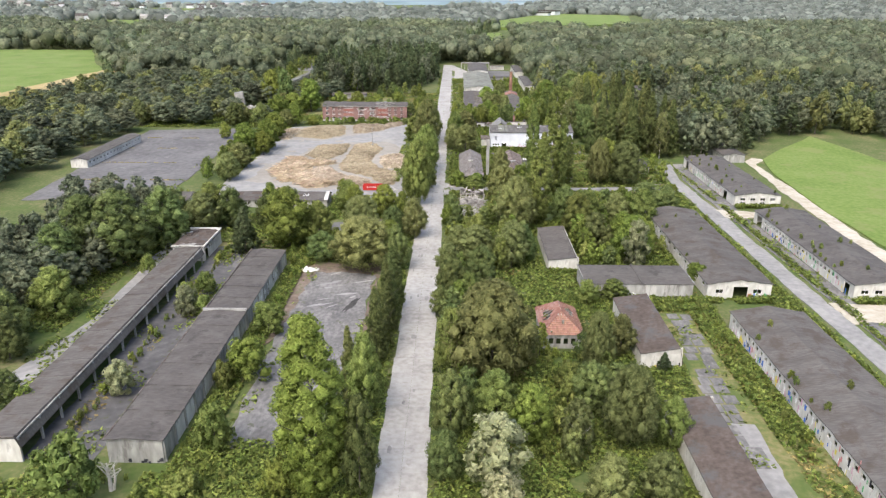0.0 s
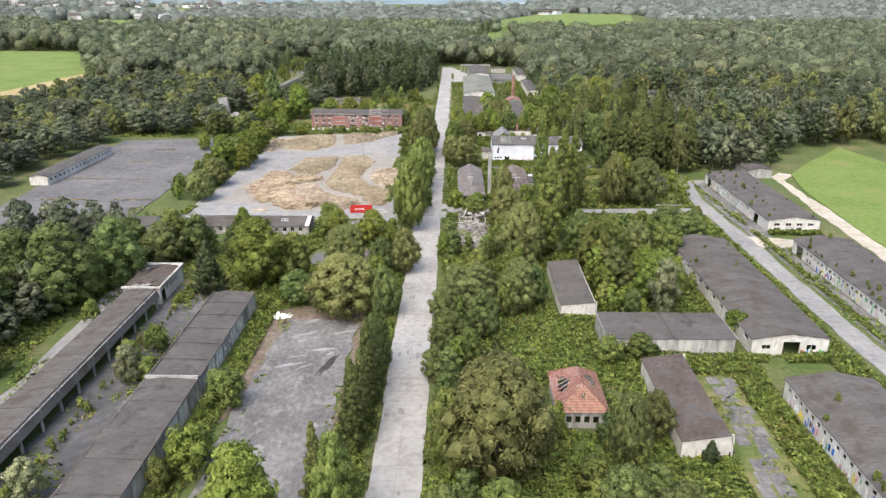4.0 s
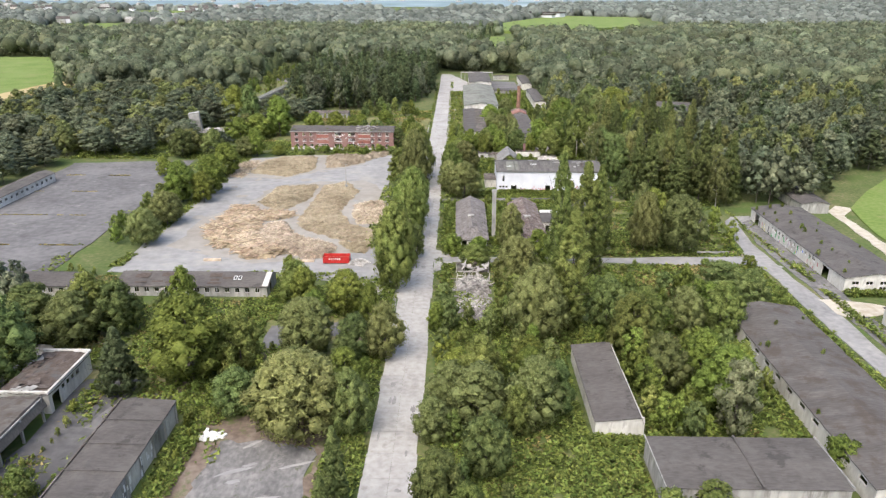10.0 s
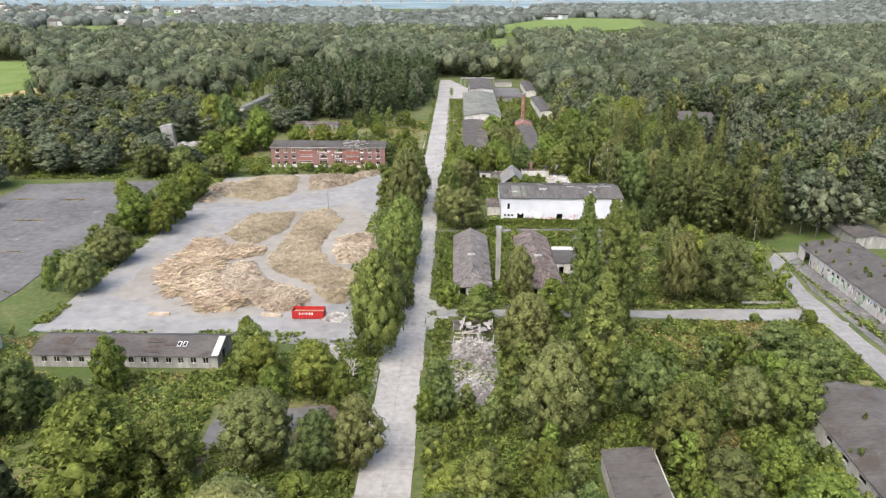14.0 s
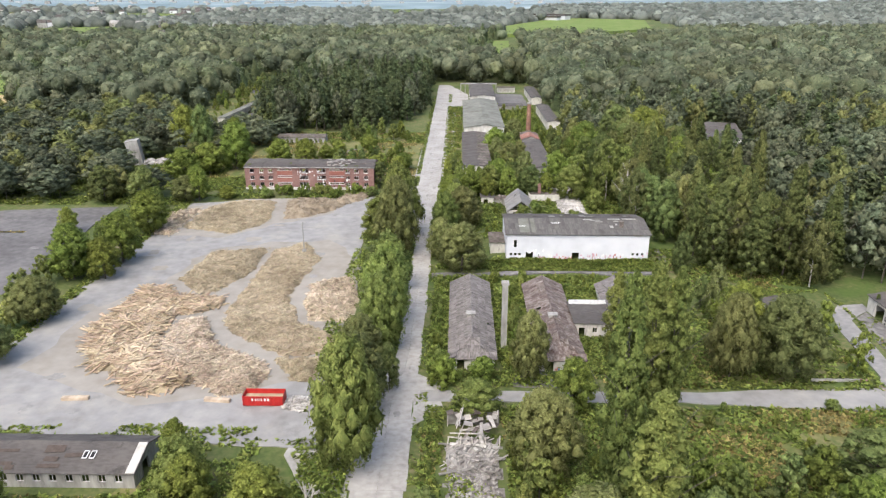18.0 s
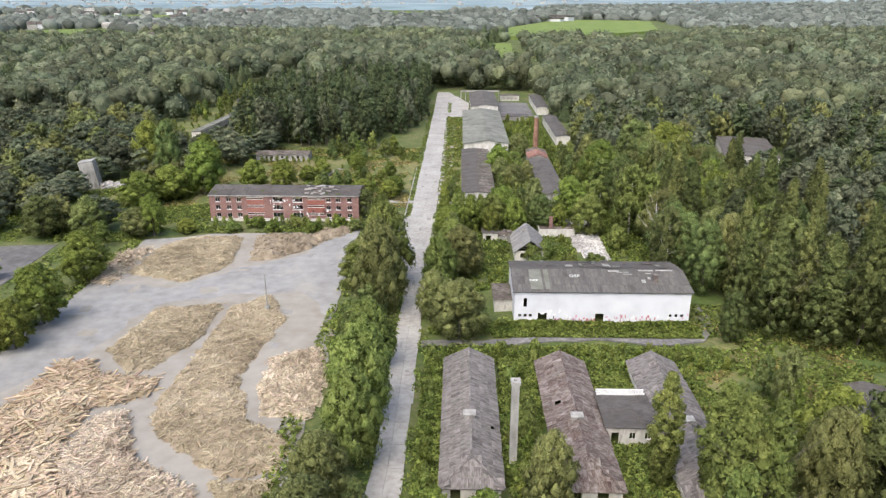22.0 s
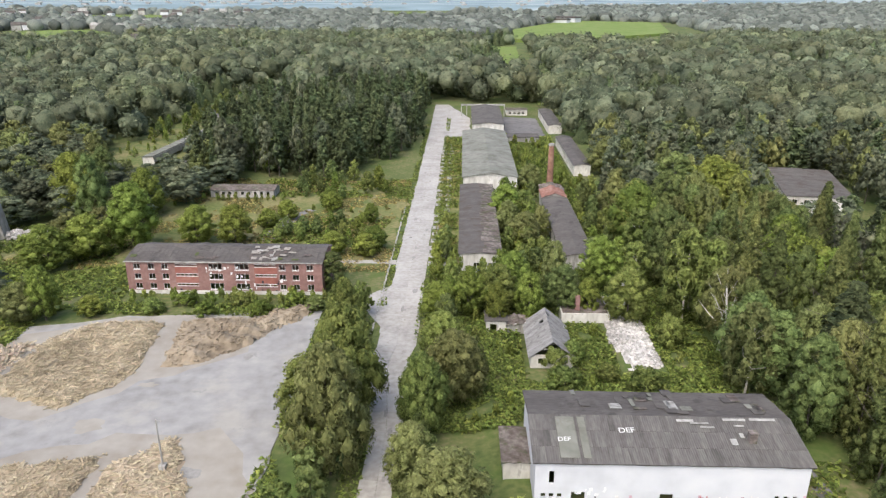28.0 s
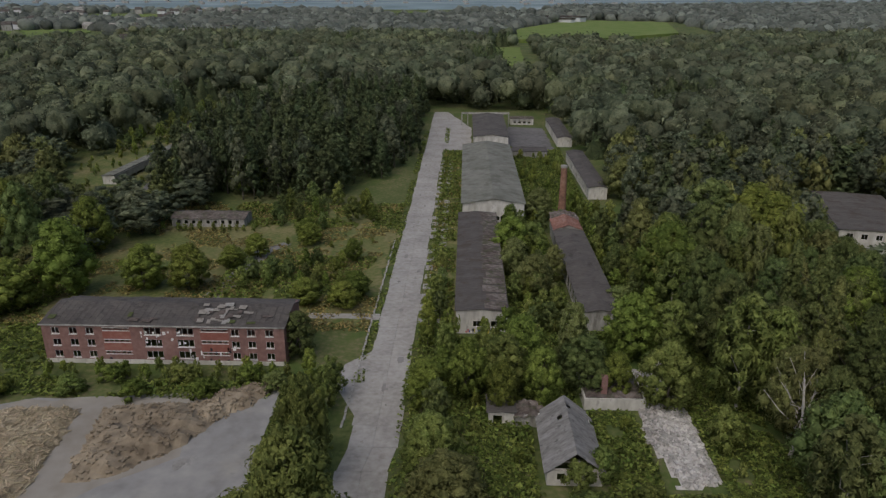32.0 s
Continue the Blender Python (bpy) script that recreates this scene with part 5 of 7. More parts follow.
container()
pole = thing("lamp_pole", pose(-31.1, 325.2, 0.05), "slim grey wooden pole on a weedy concrete foot", "pole")
bm = bmesh.new()
bmesh.ops.create_cone(bm, cap_ends=True, segments=10, radius1=0.16, radius2=0.1, depth=9.0, matrix=Matrix.Translation((0, 0, 4.5)))
part("shaft", bm, M_CONC, pole)
part("foot", boxes((-0.5, 0.5, -0.5, 0.5, 0, 1.2)), M_CONC, pole)
part("arm", boxes((-0.05, 0.9, -0.05, 0.05, 8.7, 8.8)), M_CONC, pole)

# ---- tower ruin in the west wood ----
tw = thing("tower_ruin", pose(-121.5, 430, -0.2, 0, -7, 12) @ Matrix.Diagonal((1.45, 1.45, 0.92, 1)), "pale concrete stump of a tower in the trees", "tower")
part("shaft", wall_mesh(3.4, 11, 0.3), M_CONC, tw, "", pose(-1.7, -1.7, 0))
for k in (1, 2, 3):
    part("shaft_side", wall_mesh(3.4 if k == 2 else 2.8, 11, 0.3), M_CONC, tw, "", pose(-1.7, -1.7, 0) @ side(3.4, 3.4, k) @ pose(0 if k == 2 else 0.3, 0, 0))
part("top_slab", boxes((-1.75, 1.75, -1.75, 1.75, 10.7, 11.1)), M_CONC, tw)
chunks("tower_rubble", "broken white wall pieces beside the tower", oval(-112, 431, 8, 3, 8), 160, 1.0, M_RUBBLE, 2.2, 40)

# ---- plants ----
ICO_V = [Vector(v).normalized() for v in ((0, 0, -1), (0.72, -0.53, -0.45), (-0.28, -0.85, -0.45), (-0.89, 0, -0.45), (-0.28, 0.85, -0.45), (0.72, 0.53, -0.45),
                                          (0.28, -0.85, 0.45), (-0.72, -0.53, 0.45), (-0.72, 0.53, 0.45), (0.28, 0.85, 0.45), (0.89, 0, 0.45), (0, 0, 1))]
ICO_F = ((0, 2, 1), (1, 5, 0), (0, 3, 2), (0, 4, 3), (0, 5, 4), (1, 10, 5), (2, 6, 1), (3, 7, 2), (4, 8, 3), (5, 9, 4),
         (1, 6, 10), (2, 7, 6), (3, 8, 7), (4, 9, 8), (5, 10, 9), (6, 11, 10), (7, 11, 6), (8, 11, 7), (9, 11, 8), (10, 11, 9))
ICO = np.array([tuple(v) for v in ICO_V])


def fast_mesh(name, verts, tris, quads, mat, normals=None, tint=None):
    """A mesh straight from arrays, with soft leaf normals and a tint per plant."""
    me = bpy.data.meshes.new(name)
    nt, nq = len(tris), len(quads)
    me.vertices.add(len(verts))
    me.vertices.foreach_set("co", np.asarray(verts, np.float32).ravel())
    me.loops.add(3 * nt + 4 * nq)
    me.loops.foreach_set("vertex_index", np.concatenate([np.asarray(tris, np.int32).ravel(), np.asarray(quads, np.int32).ravel()]))
    me.polygons.add(nt + nq)
    me.polygons.foreach_set("loop_start", np.concatenate([np.arange(nt) * 3, 3 * nt + np.arange(nq) * 4]).astype(np.int32))
    me.update(calc_edges=True)
    me.materials.append(mat)
    me.shade_smooth()
    if tint is not None:
        me.attributes.new("tint", "FLOAT", "POINT").data.foreach_set("value", tint)
    if normals is not None:
        me.normals_split_custom_set_from_vertices(normals.tolist())
    return me


def leaf_tris(pos, nrm, size, rg, long=1.5, droop=0.0, jitter=0.45):
    """Small uneven leaf sprays: one slim triangle each, facing roughly outward."""
    n = len(pos)
    nrm = nrm + rg.normal(0, jitter, (n, 3))
    nrm[:, 2] += 0.3
    nrm /= np.linalg.norm(nrm, axis=1)[:, None] + 1e-9
    ref = rg.normal(0, 1, (n, 3))
    if droop:
        ref[:, :2] *= 1.0
        ref[:, 2] *= 0.25
    a = np.cross(nrm, ref)
    a /= np.linalg.norm(a, axis=1)[:, None] + 1e-9
    b = np.cross(a, nrm)
    if droop:
        a, b = b, -a
        b = np.where((b[:, 2] > 0)[:, None], -b, b)
        a = np.cross(b, nrm)
    s = (size * rg.uniform(0.6, 1.35, n))[:, None]
    k = rg.uniform(0.35, 0.65, (n, 1))
    v = np.stack([pos - a * s * k - b * s * 0.35 * long, pos + b * s * long * 0.65, pos + a * s * k - b * s * rg.uniform(0.1, 0.4, (n, 1)) * long], 1)
    flip = (np.cross(v[:, 1] - v[:, 0], v[:, 2] - v[:, 0]) * nrm).sum(1) < 0
    v[flip] = v[flip][:, ::-1]
    return v.reshape(-1, 3), np.arange(3 * n).reshape(n, 3)


NO_QUADS = np.zeros((0, 4), int)
ICO_T = np.array(ICO_F)[:, ::-1]
OCT = np.array(((1, 0, 0), (-1, 0, 0), (0, 1, 0), (0, -1, 0), (0, 0, 1), (0, 0, -1)), float)
OCT_T = np.array(((0, 2, 4), (2, 1, 4), (1, 3, 4), (3, 0, 4), (2, 0, 5), (1, 2, 5), (3, 1, 5), (0, 3, 5)))
STORE = {}


def crown_mesh(name, clumps, radii, leaves, size, mat, seed, droop=0.0, core=0.9, fit=None, light=False):
    """A crown: many small leafy clumps, each a rough soft body with loose leaf sprays at its rim."""
    rg = np.random.default_rng(seed)
    mid = np.mean(clumps, axis=0)
    reach = np.abs(clumps - mid).max(axis=0) + 0.5
    cv, ct = (OCT * 1.15, OCT_T) if light else (ICO, ICO_T)
    verts, norms, tris, o = [], [], [], 0
    for c, r in zip(clumps, radii):
        outer = (c - mid) / reach
        body = cv * r * core * rg.uniform(0.75, 1.2, (len(cv), 1)) * (1, 1, 1 + 0.5 * droop)
        body[:, 2] -= droop * r * 0.4
        verts.append(body + c)
        norms.append(cv + outer * 0.6)
        tris.append(ct + o)
        o += len(cv)
        d = rg.normal(0, 1, (leaves, 3))
        d /= np.linalg.norm(d, axis=1)[:, None]
        d += outer * 0.6
        d /= np.linalg.norm(d, axis=1)[:, None] + 1e-9
        p = c + d * r * rg.uniform(0.8, 1.2, (leaves, 1))
        p[:, 2] -= droop * r * rg.uniform(0, 1.1, leaves) * (1 - d[:, 2])
        v, f = leaf_tris(p, d, size, rg, 1.5 + droop, droop)
        verts.append(v)
        norms.append(np.repeat(d * 0.7 + outer * 0.7 + (0, 0, 0.15) + rg.normal(0, 0.38, d.shape), 3, axis=0))
        tris.append(f + o)
        o += len(v)
    n = np.concatenate(norms)
    n /= np.linalg.norm(n, axis=1)[:, None] + 1e-9
    v = np.concatenate(verts)
    if fit:
        h, r = fit
        v[:, 2] += 0.25 - min(0.25, v[:, 2].min())
        v *= (r / np.percentile(np.hypot(v[:, 0], v[:, 1]), 97), r / np.percentile(np.hypot(v[:, 0], v[:, 1]), 97), h / np.percentile(v[:, 2], 99.5))
    data = (v, np.concatenate(tris), n)
    me = fast_mesh(name, data[0], data[1], NO_QUADS, mat, n)
    STORE[me.name] = data
    return me


def trunk_mesh(h, r, seed, limbs=5, mat=None, top=0.75, spread=0.5, start=0.25):
    """Tapered, slightly bent trunk with limbs."""
    rg = np.random.default_rng(seed)
    verts, faces = [], []

    def tube(a, b, r0, r1, sides=6, bend=0.04):
        a, b = np.array(a, float), np.array(b, float)
        d = b - a
        u = np.cross(d, (0.3, 1, 0.2))
        u /= np.linalg.norm(u)
        w = np.cross(d / np.linalg.norm(d), u)
        off = rg.normal(0, bend, 3) * np.linalg.norm(d)
        base = len(verts)
        for k, t in enumerate((0, 0.5, 1)):
            c = a + d * t + off * (t * (1 - t) * 4)
            rr_ = r0 + (r1 - r0) * t
            for i in range(sides):
                q = 2 * math.pi * i / sides
                verts.append(tuple(c + (u * math.cos(q) + w * math.sin(q)) * rr_))
        for k in range(2):
            for i in range(sides):
                x, y = base + k * sides + i, base + k * sides + (i + 1) % sides
                faces.append((x, y, y + sides, x + sides))
        faces.append(tuple(base + 2 * sides + i for i in range(sides)))

    tube((0, 0, -0.4), (0, 0, h * top), r, r * 0.35, 8, 0.02)
    for i in range(limbs):
        t = start + (top - start) * (i + rg.uniform(0, 0.8)) / limbs
        a = rg.uniform(0, 6.28)
        L = h * spread * (1 - t * 0.6) * 0.6
        tube((0, 0, h * t), (math.cos(a) * L, math.sin(a) * L, h * t + L * rg.uniform(0.5, 1.1)), r * 0.45 * (1.1 - t), r * 0.1, 5)
    return mesh_of("trunk", verts, faces, mat or M_BARK)


def ellipsoid_clumps(n, r, z0, z1, seed, shape="round", cr=0.36):
    rg = np.random.default_rng(seed)
    cs, rs = [], []
    for i in range(n):
        t = (i + 0.5) / n
        a = i * 2.39996 + rg.uniform(-0.4, 0.4)
        zt = t
        if shape == "round":
            prof = 0.5 * math.sqrt(max(0.02, 1 - (2 * zt - 0.85) ** 2 / 1.35)) + 0.58 * (1 - zt) ** 0.6 * min(1.0, 0.45 + 2.2 * zt)
        elif shape == "column":
            prof = min(1.0, 0.55 + 1.2 * zt) * min(1.0, (1.02 - zt) * 2.2) ** 0.7
        elif shape == "cone":
            prof = (1.02 - zt) ** 0.85
        else:
            prof = math.sqrt(max(0.02, 1 - zt * zt * 0.9))
        q = prof * r * rg.uniform(0.4, 0.92)
        rad = r * cr * rg.uniform(0.6, 1.3) * (0.55 + 0.45 * prof)
        cs.append((q * math.cos(a), q * math.sin(a), z0 + (z1 - z0) * zt + rg.uniform(-0.3, 0.3)))
        rs.append(rad)
    cs.append((0, 0, (z0 + z1) * 0.5))
    rs.append(r * 0.55)
    return np.array(cs), rs


SPECIES = {}


def species(kind, mats, h, r, n, leaves, size, shape, z0, label, category, droop=0.0, limbs=5, tr=0.22, cr=0.36, bark=None, variants=2, core=0.74, light=False):
    """Builds the patterns of one kind; each placed tree is a copy of one of them."""
    SPECIES[kind] = []
    for vnum in range(variants):
        for mat in mats:
            sd = len(SPECIES) * 31 + vnum * 7 + len(SPECIES[kind])
            cs, rs = ellipsoid_clumps(n, r, z0, h * 0.93, sd, shape, cr)
            crown = crown_mesh("crown", cs, rs, leaves, size, mat, sd, droop, core, (h, r), light)
            trunk = trunk_mesh(h, tr, sd, limbs, bark)
            SPECIES[kind].append((h, r, trunk, crown, label, category))


species("mid", (L_MID, L_POP, L_OLIVE), 12, 4.6, 84, 66, 0.25, "round", 1.4, "leafy mid-green deciduous tree in the weeds", "tree", cr=0.24, light=True)
species("dark", (L_MID,), 15, 4.6, 84, 66, 0.25, "round", 1.4, "dense dark-green deciduous tree, full crown", "tree", cr=0.24, light=True)
species("bright", (L_BRIGHT,), 11, 4.0, 84, 66, 0.25, "round", 1.0, "fresh bright-green broadleaf tree, rounded crown", "tree", cr=0.24, light=True)
species("olive", (L_OLIVE,), 14, 5.5, 150, 66, 0.22, "round", 1.4, "large olive-green willow with hanging twigs", "tree", droop=0.9, cr=0.18, light=True)
species("willow", (L_OLIVE, L_POP), 14, 5.2, 120, 62, 0.25, "round", 1.2, "broad leafy roadside tree with drooping twigs", "tree", droop=0.7, cr=0.19, light=True)
species("birch", (L_OLIVE, L_POP), 15, 4.5, 60, 55, 0.31, "round", 2.6, "slender birch with pale trunk and loose crown", "tree", droop=0.9, bark=M_DEADWOOD, cr=0.17, core=0.55, light=True)
species("silver", (L_SILVER,), 9, 3.4, 48, 60, 0.29, "round", 0.7, "silver-green rounded willow bush", "tree", cr=0.25, light=True)
species("poplar", (L_POP,), 27, 3.1, 150, 66, 0.27, "column", 1.2, "tall columnar poplar in the weeds", "tree", cr=0.3, limbs=9, light=True)
species("lime", (L_BRIGHT,), 29, 5.2, 240, 84, 0.26, "column", 1.6, "very tall full-crowned poplar beside the road", "tree", cr=0.22, limbs=9, light=True)
species("spruce", (L_DARK,), 18, 3.4, 120, 56, 0.26, "cone", 0.8, "narrow dark spruce with hanging branches", "tree", droop=0.8, cr=0.2, light=True)
species("larch", (L_LARCH,), 24, 4.2, 150, 50, 0.3, "cone", 1.0, "tall green larch with layered boughs", "tree", droop=0.45, cr=0.2, limbs=9, light=True)
species("shrub", (L_BRIGHT, L_POP), 5, 2.9, 30, 60, 0.29, "dome", 0.5, "dense green shrub between the weeds", "shrub", limbs=3, tr=0.1, cr=0.28, light=True)
species("young", (L_POP, L_BRIGHT, L_MID), 8, 3.0, 26, 30, 0.38, "round", 0.8, "young leafy tree", "tree", tr=0.12, limbs=3, cr=0.27, light=True)
species("youngbright", (L_BRIGHT,), 8, 3.0, 26, 30, 0.38, "round", 0.8, "young bright tree", "tree", tr=0.12, limbs=3, cr=0.27, light=True)
species("bush", (L_BRIGHT, L_POP), 4, 2.4, 12, 22, 0.42, "dome", 0.4, "bush", "shrub", limbs=2, tr=0.08, cr=0.38, light=True)
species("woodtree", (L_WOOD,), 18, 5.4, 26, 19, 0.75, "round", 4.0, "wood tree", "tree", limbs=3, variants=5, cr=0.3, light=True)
species("woodolive", (L_OLIVE,), 17, 5.2, 26, 19, 0.70, "round", 3.0, "wood tree", "tree", droop=0.5, limbs=3, variants=2, cr=0.3, light=True)
species("woodfir", (L_DARK,), 20, 3.9, 30, 16, 0.65, "cone", 1.0, "fir", "tree", droop=0.7, limbs=2, variants=3, cr=0.26, light=True)
tr_rng = random.Random(21)


def joined(name, label, spots, category="woods"):
    """Many plants that nobody would count, as one mesh per leaf material; spots: kind, x, y, height, radius."""
    got = {}
    for kind, x, y, h, r in spots:
        h0, r0, trunk, crown, _, _ = tr_rng.choice(SPECIES[kind])
        a, t = tr_rng.uniform(0, 6.283), tr_rng.random()
        turn = np.array(((math.cos(a), math.sin(a), 0), (-math.sin(a), math.cos(a), 0), (0, 0, 1)))
        v, tri, nrm = STORE[crown.name]
        w = (v @ turn) * (r / r0, r / r0, h / h0) + (x, y, ground_z(x, y))
        g = got.setdefault(crown.materials[0].name, [[], [], [], [], [], 0])
        g[0].append(w)
        g[1].append(tri + g[5])
        g[3].append(nrm @ turn)
        g[4].append(np.full(len(w), t))
        g[5] += len(w)
        k = got.setdefault("", [[], []])
        s = 0.012 * h
        k[0] += [(x + s * math.cos(q), y + s * math.sin(q), ground_z(x, y) - 0.2) for q in (0, 1.57, 3.14, 4.71)] + [(x + 0.3 * s * math.cos(q), y + 0.3 * s * math.sin(q), ground_z(x, y) + h * 0.7) for q in (0, 1.57, 3.14, 4.71)]
    trunks = got.pop("")[0]
    tagged(new(name + "_trunks", mesh_of(name, trunks, [(8 * i + k, 8 * i + (k + 1) % 4, 8 * i + 4 + (k + 1) % 4, 8 * i + 4 + k) for i in range(len(trunks) // 8) for k in range(4)], M_BARK)),
           "slim trunks of the " + label.split(" ", 1)[1], category, kind="stuff")
    for mat, (v, t, q, n, ti, _) in got.items():
        me = fast_mesh(name, np.concatenate(v), np.concatenate(t), NO_QUADS, bpy.data.materials[mat], np.concatenate(n), np.concatenate(ti))
        tagged(new(name, me), label, category, kind="stuff")


tr_rng = random.Random(22)


def plant(kind, places, group=""):
    for x, y, h, r in places:
        if -4.4 < x < 3.2 and y < 236:
            continue
        if (-24 < x < -6 and 449 < y < 474) or (-78 < x < -47 and 428 < y < 468) or (-24 < x < -6 and 405 < y < 417):
            continue
        if -46 < x < -7 and 408 < y < 474:
            kind, h, r = "bright", min(h, 6.5), min(r, 3.6)
        if -64 < x < -17 and 377 < y < 391:
            h, r = min(h, 3.4), min(r, 2.7)
        h0, r0, trunk, crown, label, category = tr_rng.choice(SPECIES[kind])
        size = ("small " if h < 0.7 * h0 else "tall " if h > 1.3 * h0 else "")
        b = thing("shrub" if category == "shrub" else "tree", pose(x, y, ground_z(x, y), 0, 0, tr_rng.uniform(0, 360)) @ Matrix.Diagonal((r / r0, r / r0, h / h0, 1)),
                  size + label, category, group)
        part("trunk", trunk, None, b)
        part("crown", crown, None, b)


plant('lime', [(-13.0, 84.5, 29.0, 5.3)])
plant('dark', [(-6.4, 84.5, 17.1, 3.0), (-81.3, 175.9, 20.4, 8.9), (-90.5, 175.9, 18.9, 7.4), (-92.0, 164.2, 15.1, 6.3), (-71.2, 106.8, 7.4, 3.0), (-74.2, 188.4, 18.0, 6.5), (71.1, 230.2, 9.0, 6.3), (-1.5, 255.4, 9.5, 2.4), (66.9, 312.4, 11.2, 3.0), (-17.7, 394.9, 9.5, 3.7), (-96.5, 438.3, 22.9, 5.4), (79.2, 455.0, 21.0, 8.5), (-19.4, 382.7, 10.4, 3.0), (-107.3, 468.1, 18.9, 4.6), (48.4, 417.0, 6.2, 4.3)])
plant('larch', [(-6.5, 149.7, 17.4, 2.6), (-7.0, 143.0, 15.0, 2.3), (-7.2, 136.8, 17.2, 2.6), (-7.6, 130.5, 14.6, 2.3), (-8.2, 124.5, 16.1, 2.6), (-11.1, 108.3, 15.7, 2.2)])
plant('spruce', [(-50.9, 184.7, 13.2, 3.9), (47.8, 121.7, 4.1, 1.5), (78.6, 347.9, 22.3, 7.2), (-30.7, 463.8, 19.3, 4.9)])
plant('mid', [(-8.0, 105.7, 15.9, 3.4), (-28.5, 179.6, 8.4, 4.6), (-68.7, 203.0, 11.9, 5.9), (-61.7, 208.4, 12.2, 5.2), (-82.1, 143.3, 11.8, 5.0), (-86.0, 131.8, 11.1, 5.0), (-81.3, 123.9, 10.0, 4.5), (6.7, 120.3, 13.8, 3.2), (6.6, 154.6, 10.8, 4.0), (12.9, 176.5, 11.1, 6.0), (22.4, 176.6, 12.7, 5.2), (4.1, 145.3, 7.6, 2.5), (43.3, 199.5, 13.9, 5.0), (46.2, 187.5, 11.6, 4.7), (40.6, 127.7, 9.2, 3.1), (5.9, 88.5, 9.0, 2.9), (6.7, 100.0, 12.3, 3.5), (14.5, 104.2, 9.9, 4.3), (31.1, 107.8, 9.6, 4.2), (42.4, 97.3, 9.5, 2.7), (29.4, 82.5, 9.1, 3.4), (36.9, 83.8, 8.7, 3.2)])
plant('mid', [(-10.9, 198.8, 9.7, 4.1), (-4.9, 198.9, 12.2, 4.1), (-8.2, 173.3, 12.2, 3.9), (-32.0, 193.6, 12.5, 4.5), (-49.4, 203.6, 11.9, 3.6), (-67.9, 209.0, 13.5, 5.0), (-79.0, 206.0, 12.1, 7.4), (-28.0, 225.4, 10.3, 4.1), (13.6, 187.4, 10.9, 4.3), (8.1, 179.1, 10.4, 4.1), (13.7, 163.7, 10.5, 4.1), (5.3, 171.7, 7.8, 3.4), (19.1, 173.7, 9.0, 2.9), (25.7, 179.3, 10.4, 3.6), (10.7, 150.0, 8.7, 3.2), (41.3, 213.4, 12.4, 4.4), (47.0, 204.9, 13.1, 4.8), (57.1, 210.6, 10.9, 4.4), (64.7, 210.7, 12.2, 5.0), (75.5, 223.3, 10.1, 4.7), (13.8, 248.0, 6.3, 4.5), (-11.7, 338.8, 12.1, 5.9)])
plant('mid', [(-10.9, 423.8, 15.5, 7.7), (-52.1, 219.7, 10.8, 3.2), (-10.3, 183.2, 10.5, 3.6), (-25.4, 222.4, 9.7, 3.3), (-9.1, 212.3, 10.3, 2.5), (-21.8, 216.0, 7.1, 2.6), (-84.7, 306.1, 14.3, 6.0), (-76.9, 306.2, 10.8, 4.3), (-80.0, 341.3, 13.2, 5.9), (64.1, 267.5, 16.4, 5.6), (47.8, 213.3, 8.1, 3.5), (22.4, 187.5, 8.8, 3.3), (9.0, 189.9, 7.0, 3.4), (4.8, 210.6, 6.9, 2.0), (-77.5, 317.6, 13.7, 5.7), (-104.3, 341.7, 7.8, 2.9), (30.4, 249.3, 10.0, 3.7), (60.5, 425.5, 18.7, 7.2), (90.0, 452.5, 20.3, 10.1), (46.2, 396.5, 13.3, 5.5), (26.6, 450.8, 11.4, 5.6)])
plant('mid', [(30.5, 424.7, 10.5, 5.1), (21.6, 383.7, 10.9, 5.2), (35.7, 384.1, 10.9, 5.2), (48.9, 378.7, 12.4, 5.1), (-109.2, 374.7, 12.4, 6.0), (-95.5, 375.0, 12.4, 5.1), (-81.7, 375.4, 8.9, 5.1), (-41.2, 449.0, 17.0, 6.7), (-29.0, 459.2, 18.6, 4.6), (-15.0, 459.6, 14.1, 6.9), (-77.9, 421.9, 18.7, 7.1), (-67.8, 430.4, 15.0, 6.3), (-106.7, 447.3, 21.4, 6.7), (14.9, 381.0, 11.6, 4.1), (7.9, 378.2, 8.9, 4.0), (25.0, 389.5, 12.0, 4.3), (27.8, 378.7, 11.4, 3.5), (20.7, 376.0, 10.0, 2.8), (41.0, 381.7, 9.0, 2.9), (86.0, 380.3, 19.8, 6.8), (89.9, 400.3, 18.0, 6.4), (89.3, 439.7, 21.4, 8.7)])
plant('mid', [(63.5, 439.1, 16.6, 5.6), (61.9, 454.5, 15.9, 6.0), (69.1, 509.5, 15.1, 7.4), (35.7, 433.6, 9.9, 3.1), (32.6, 453.8, 8.9, 4.3), (37.1, 485.4, 10.0, 4.9), (26.6, 438.1, 10.1, 4.0), (-9.0, 455.5, 11.7, 6.1), (-16.1, 470.4, 13.3, 5.5), (-21.7, 419.1, 10.9, 7.3), (-12.6, 417.4, 8.5, 4.4), (-76.1, 451.0, 15.9, 9.4), (-86.5, 450.7, 15.9, 6.0), (-51.0, 426.9, 11.3, 5.3), (-61.8, 426.6, 11.3, 5.3), (-86.3, 413.5, 12.2, 6.4), (-93.5, 405.8, 11.8, 6.9), (-77.3, 375.9, 12.6, 4.0), (-61.2, 515.0, 13.3, 7.6)])
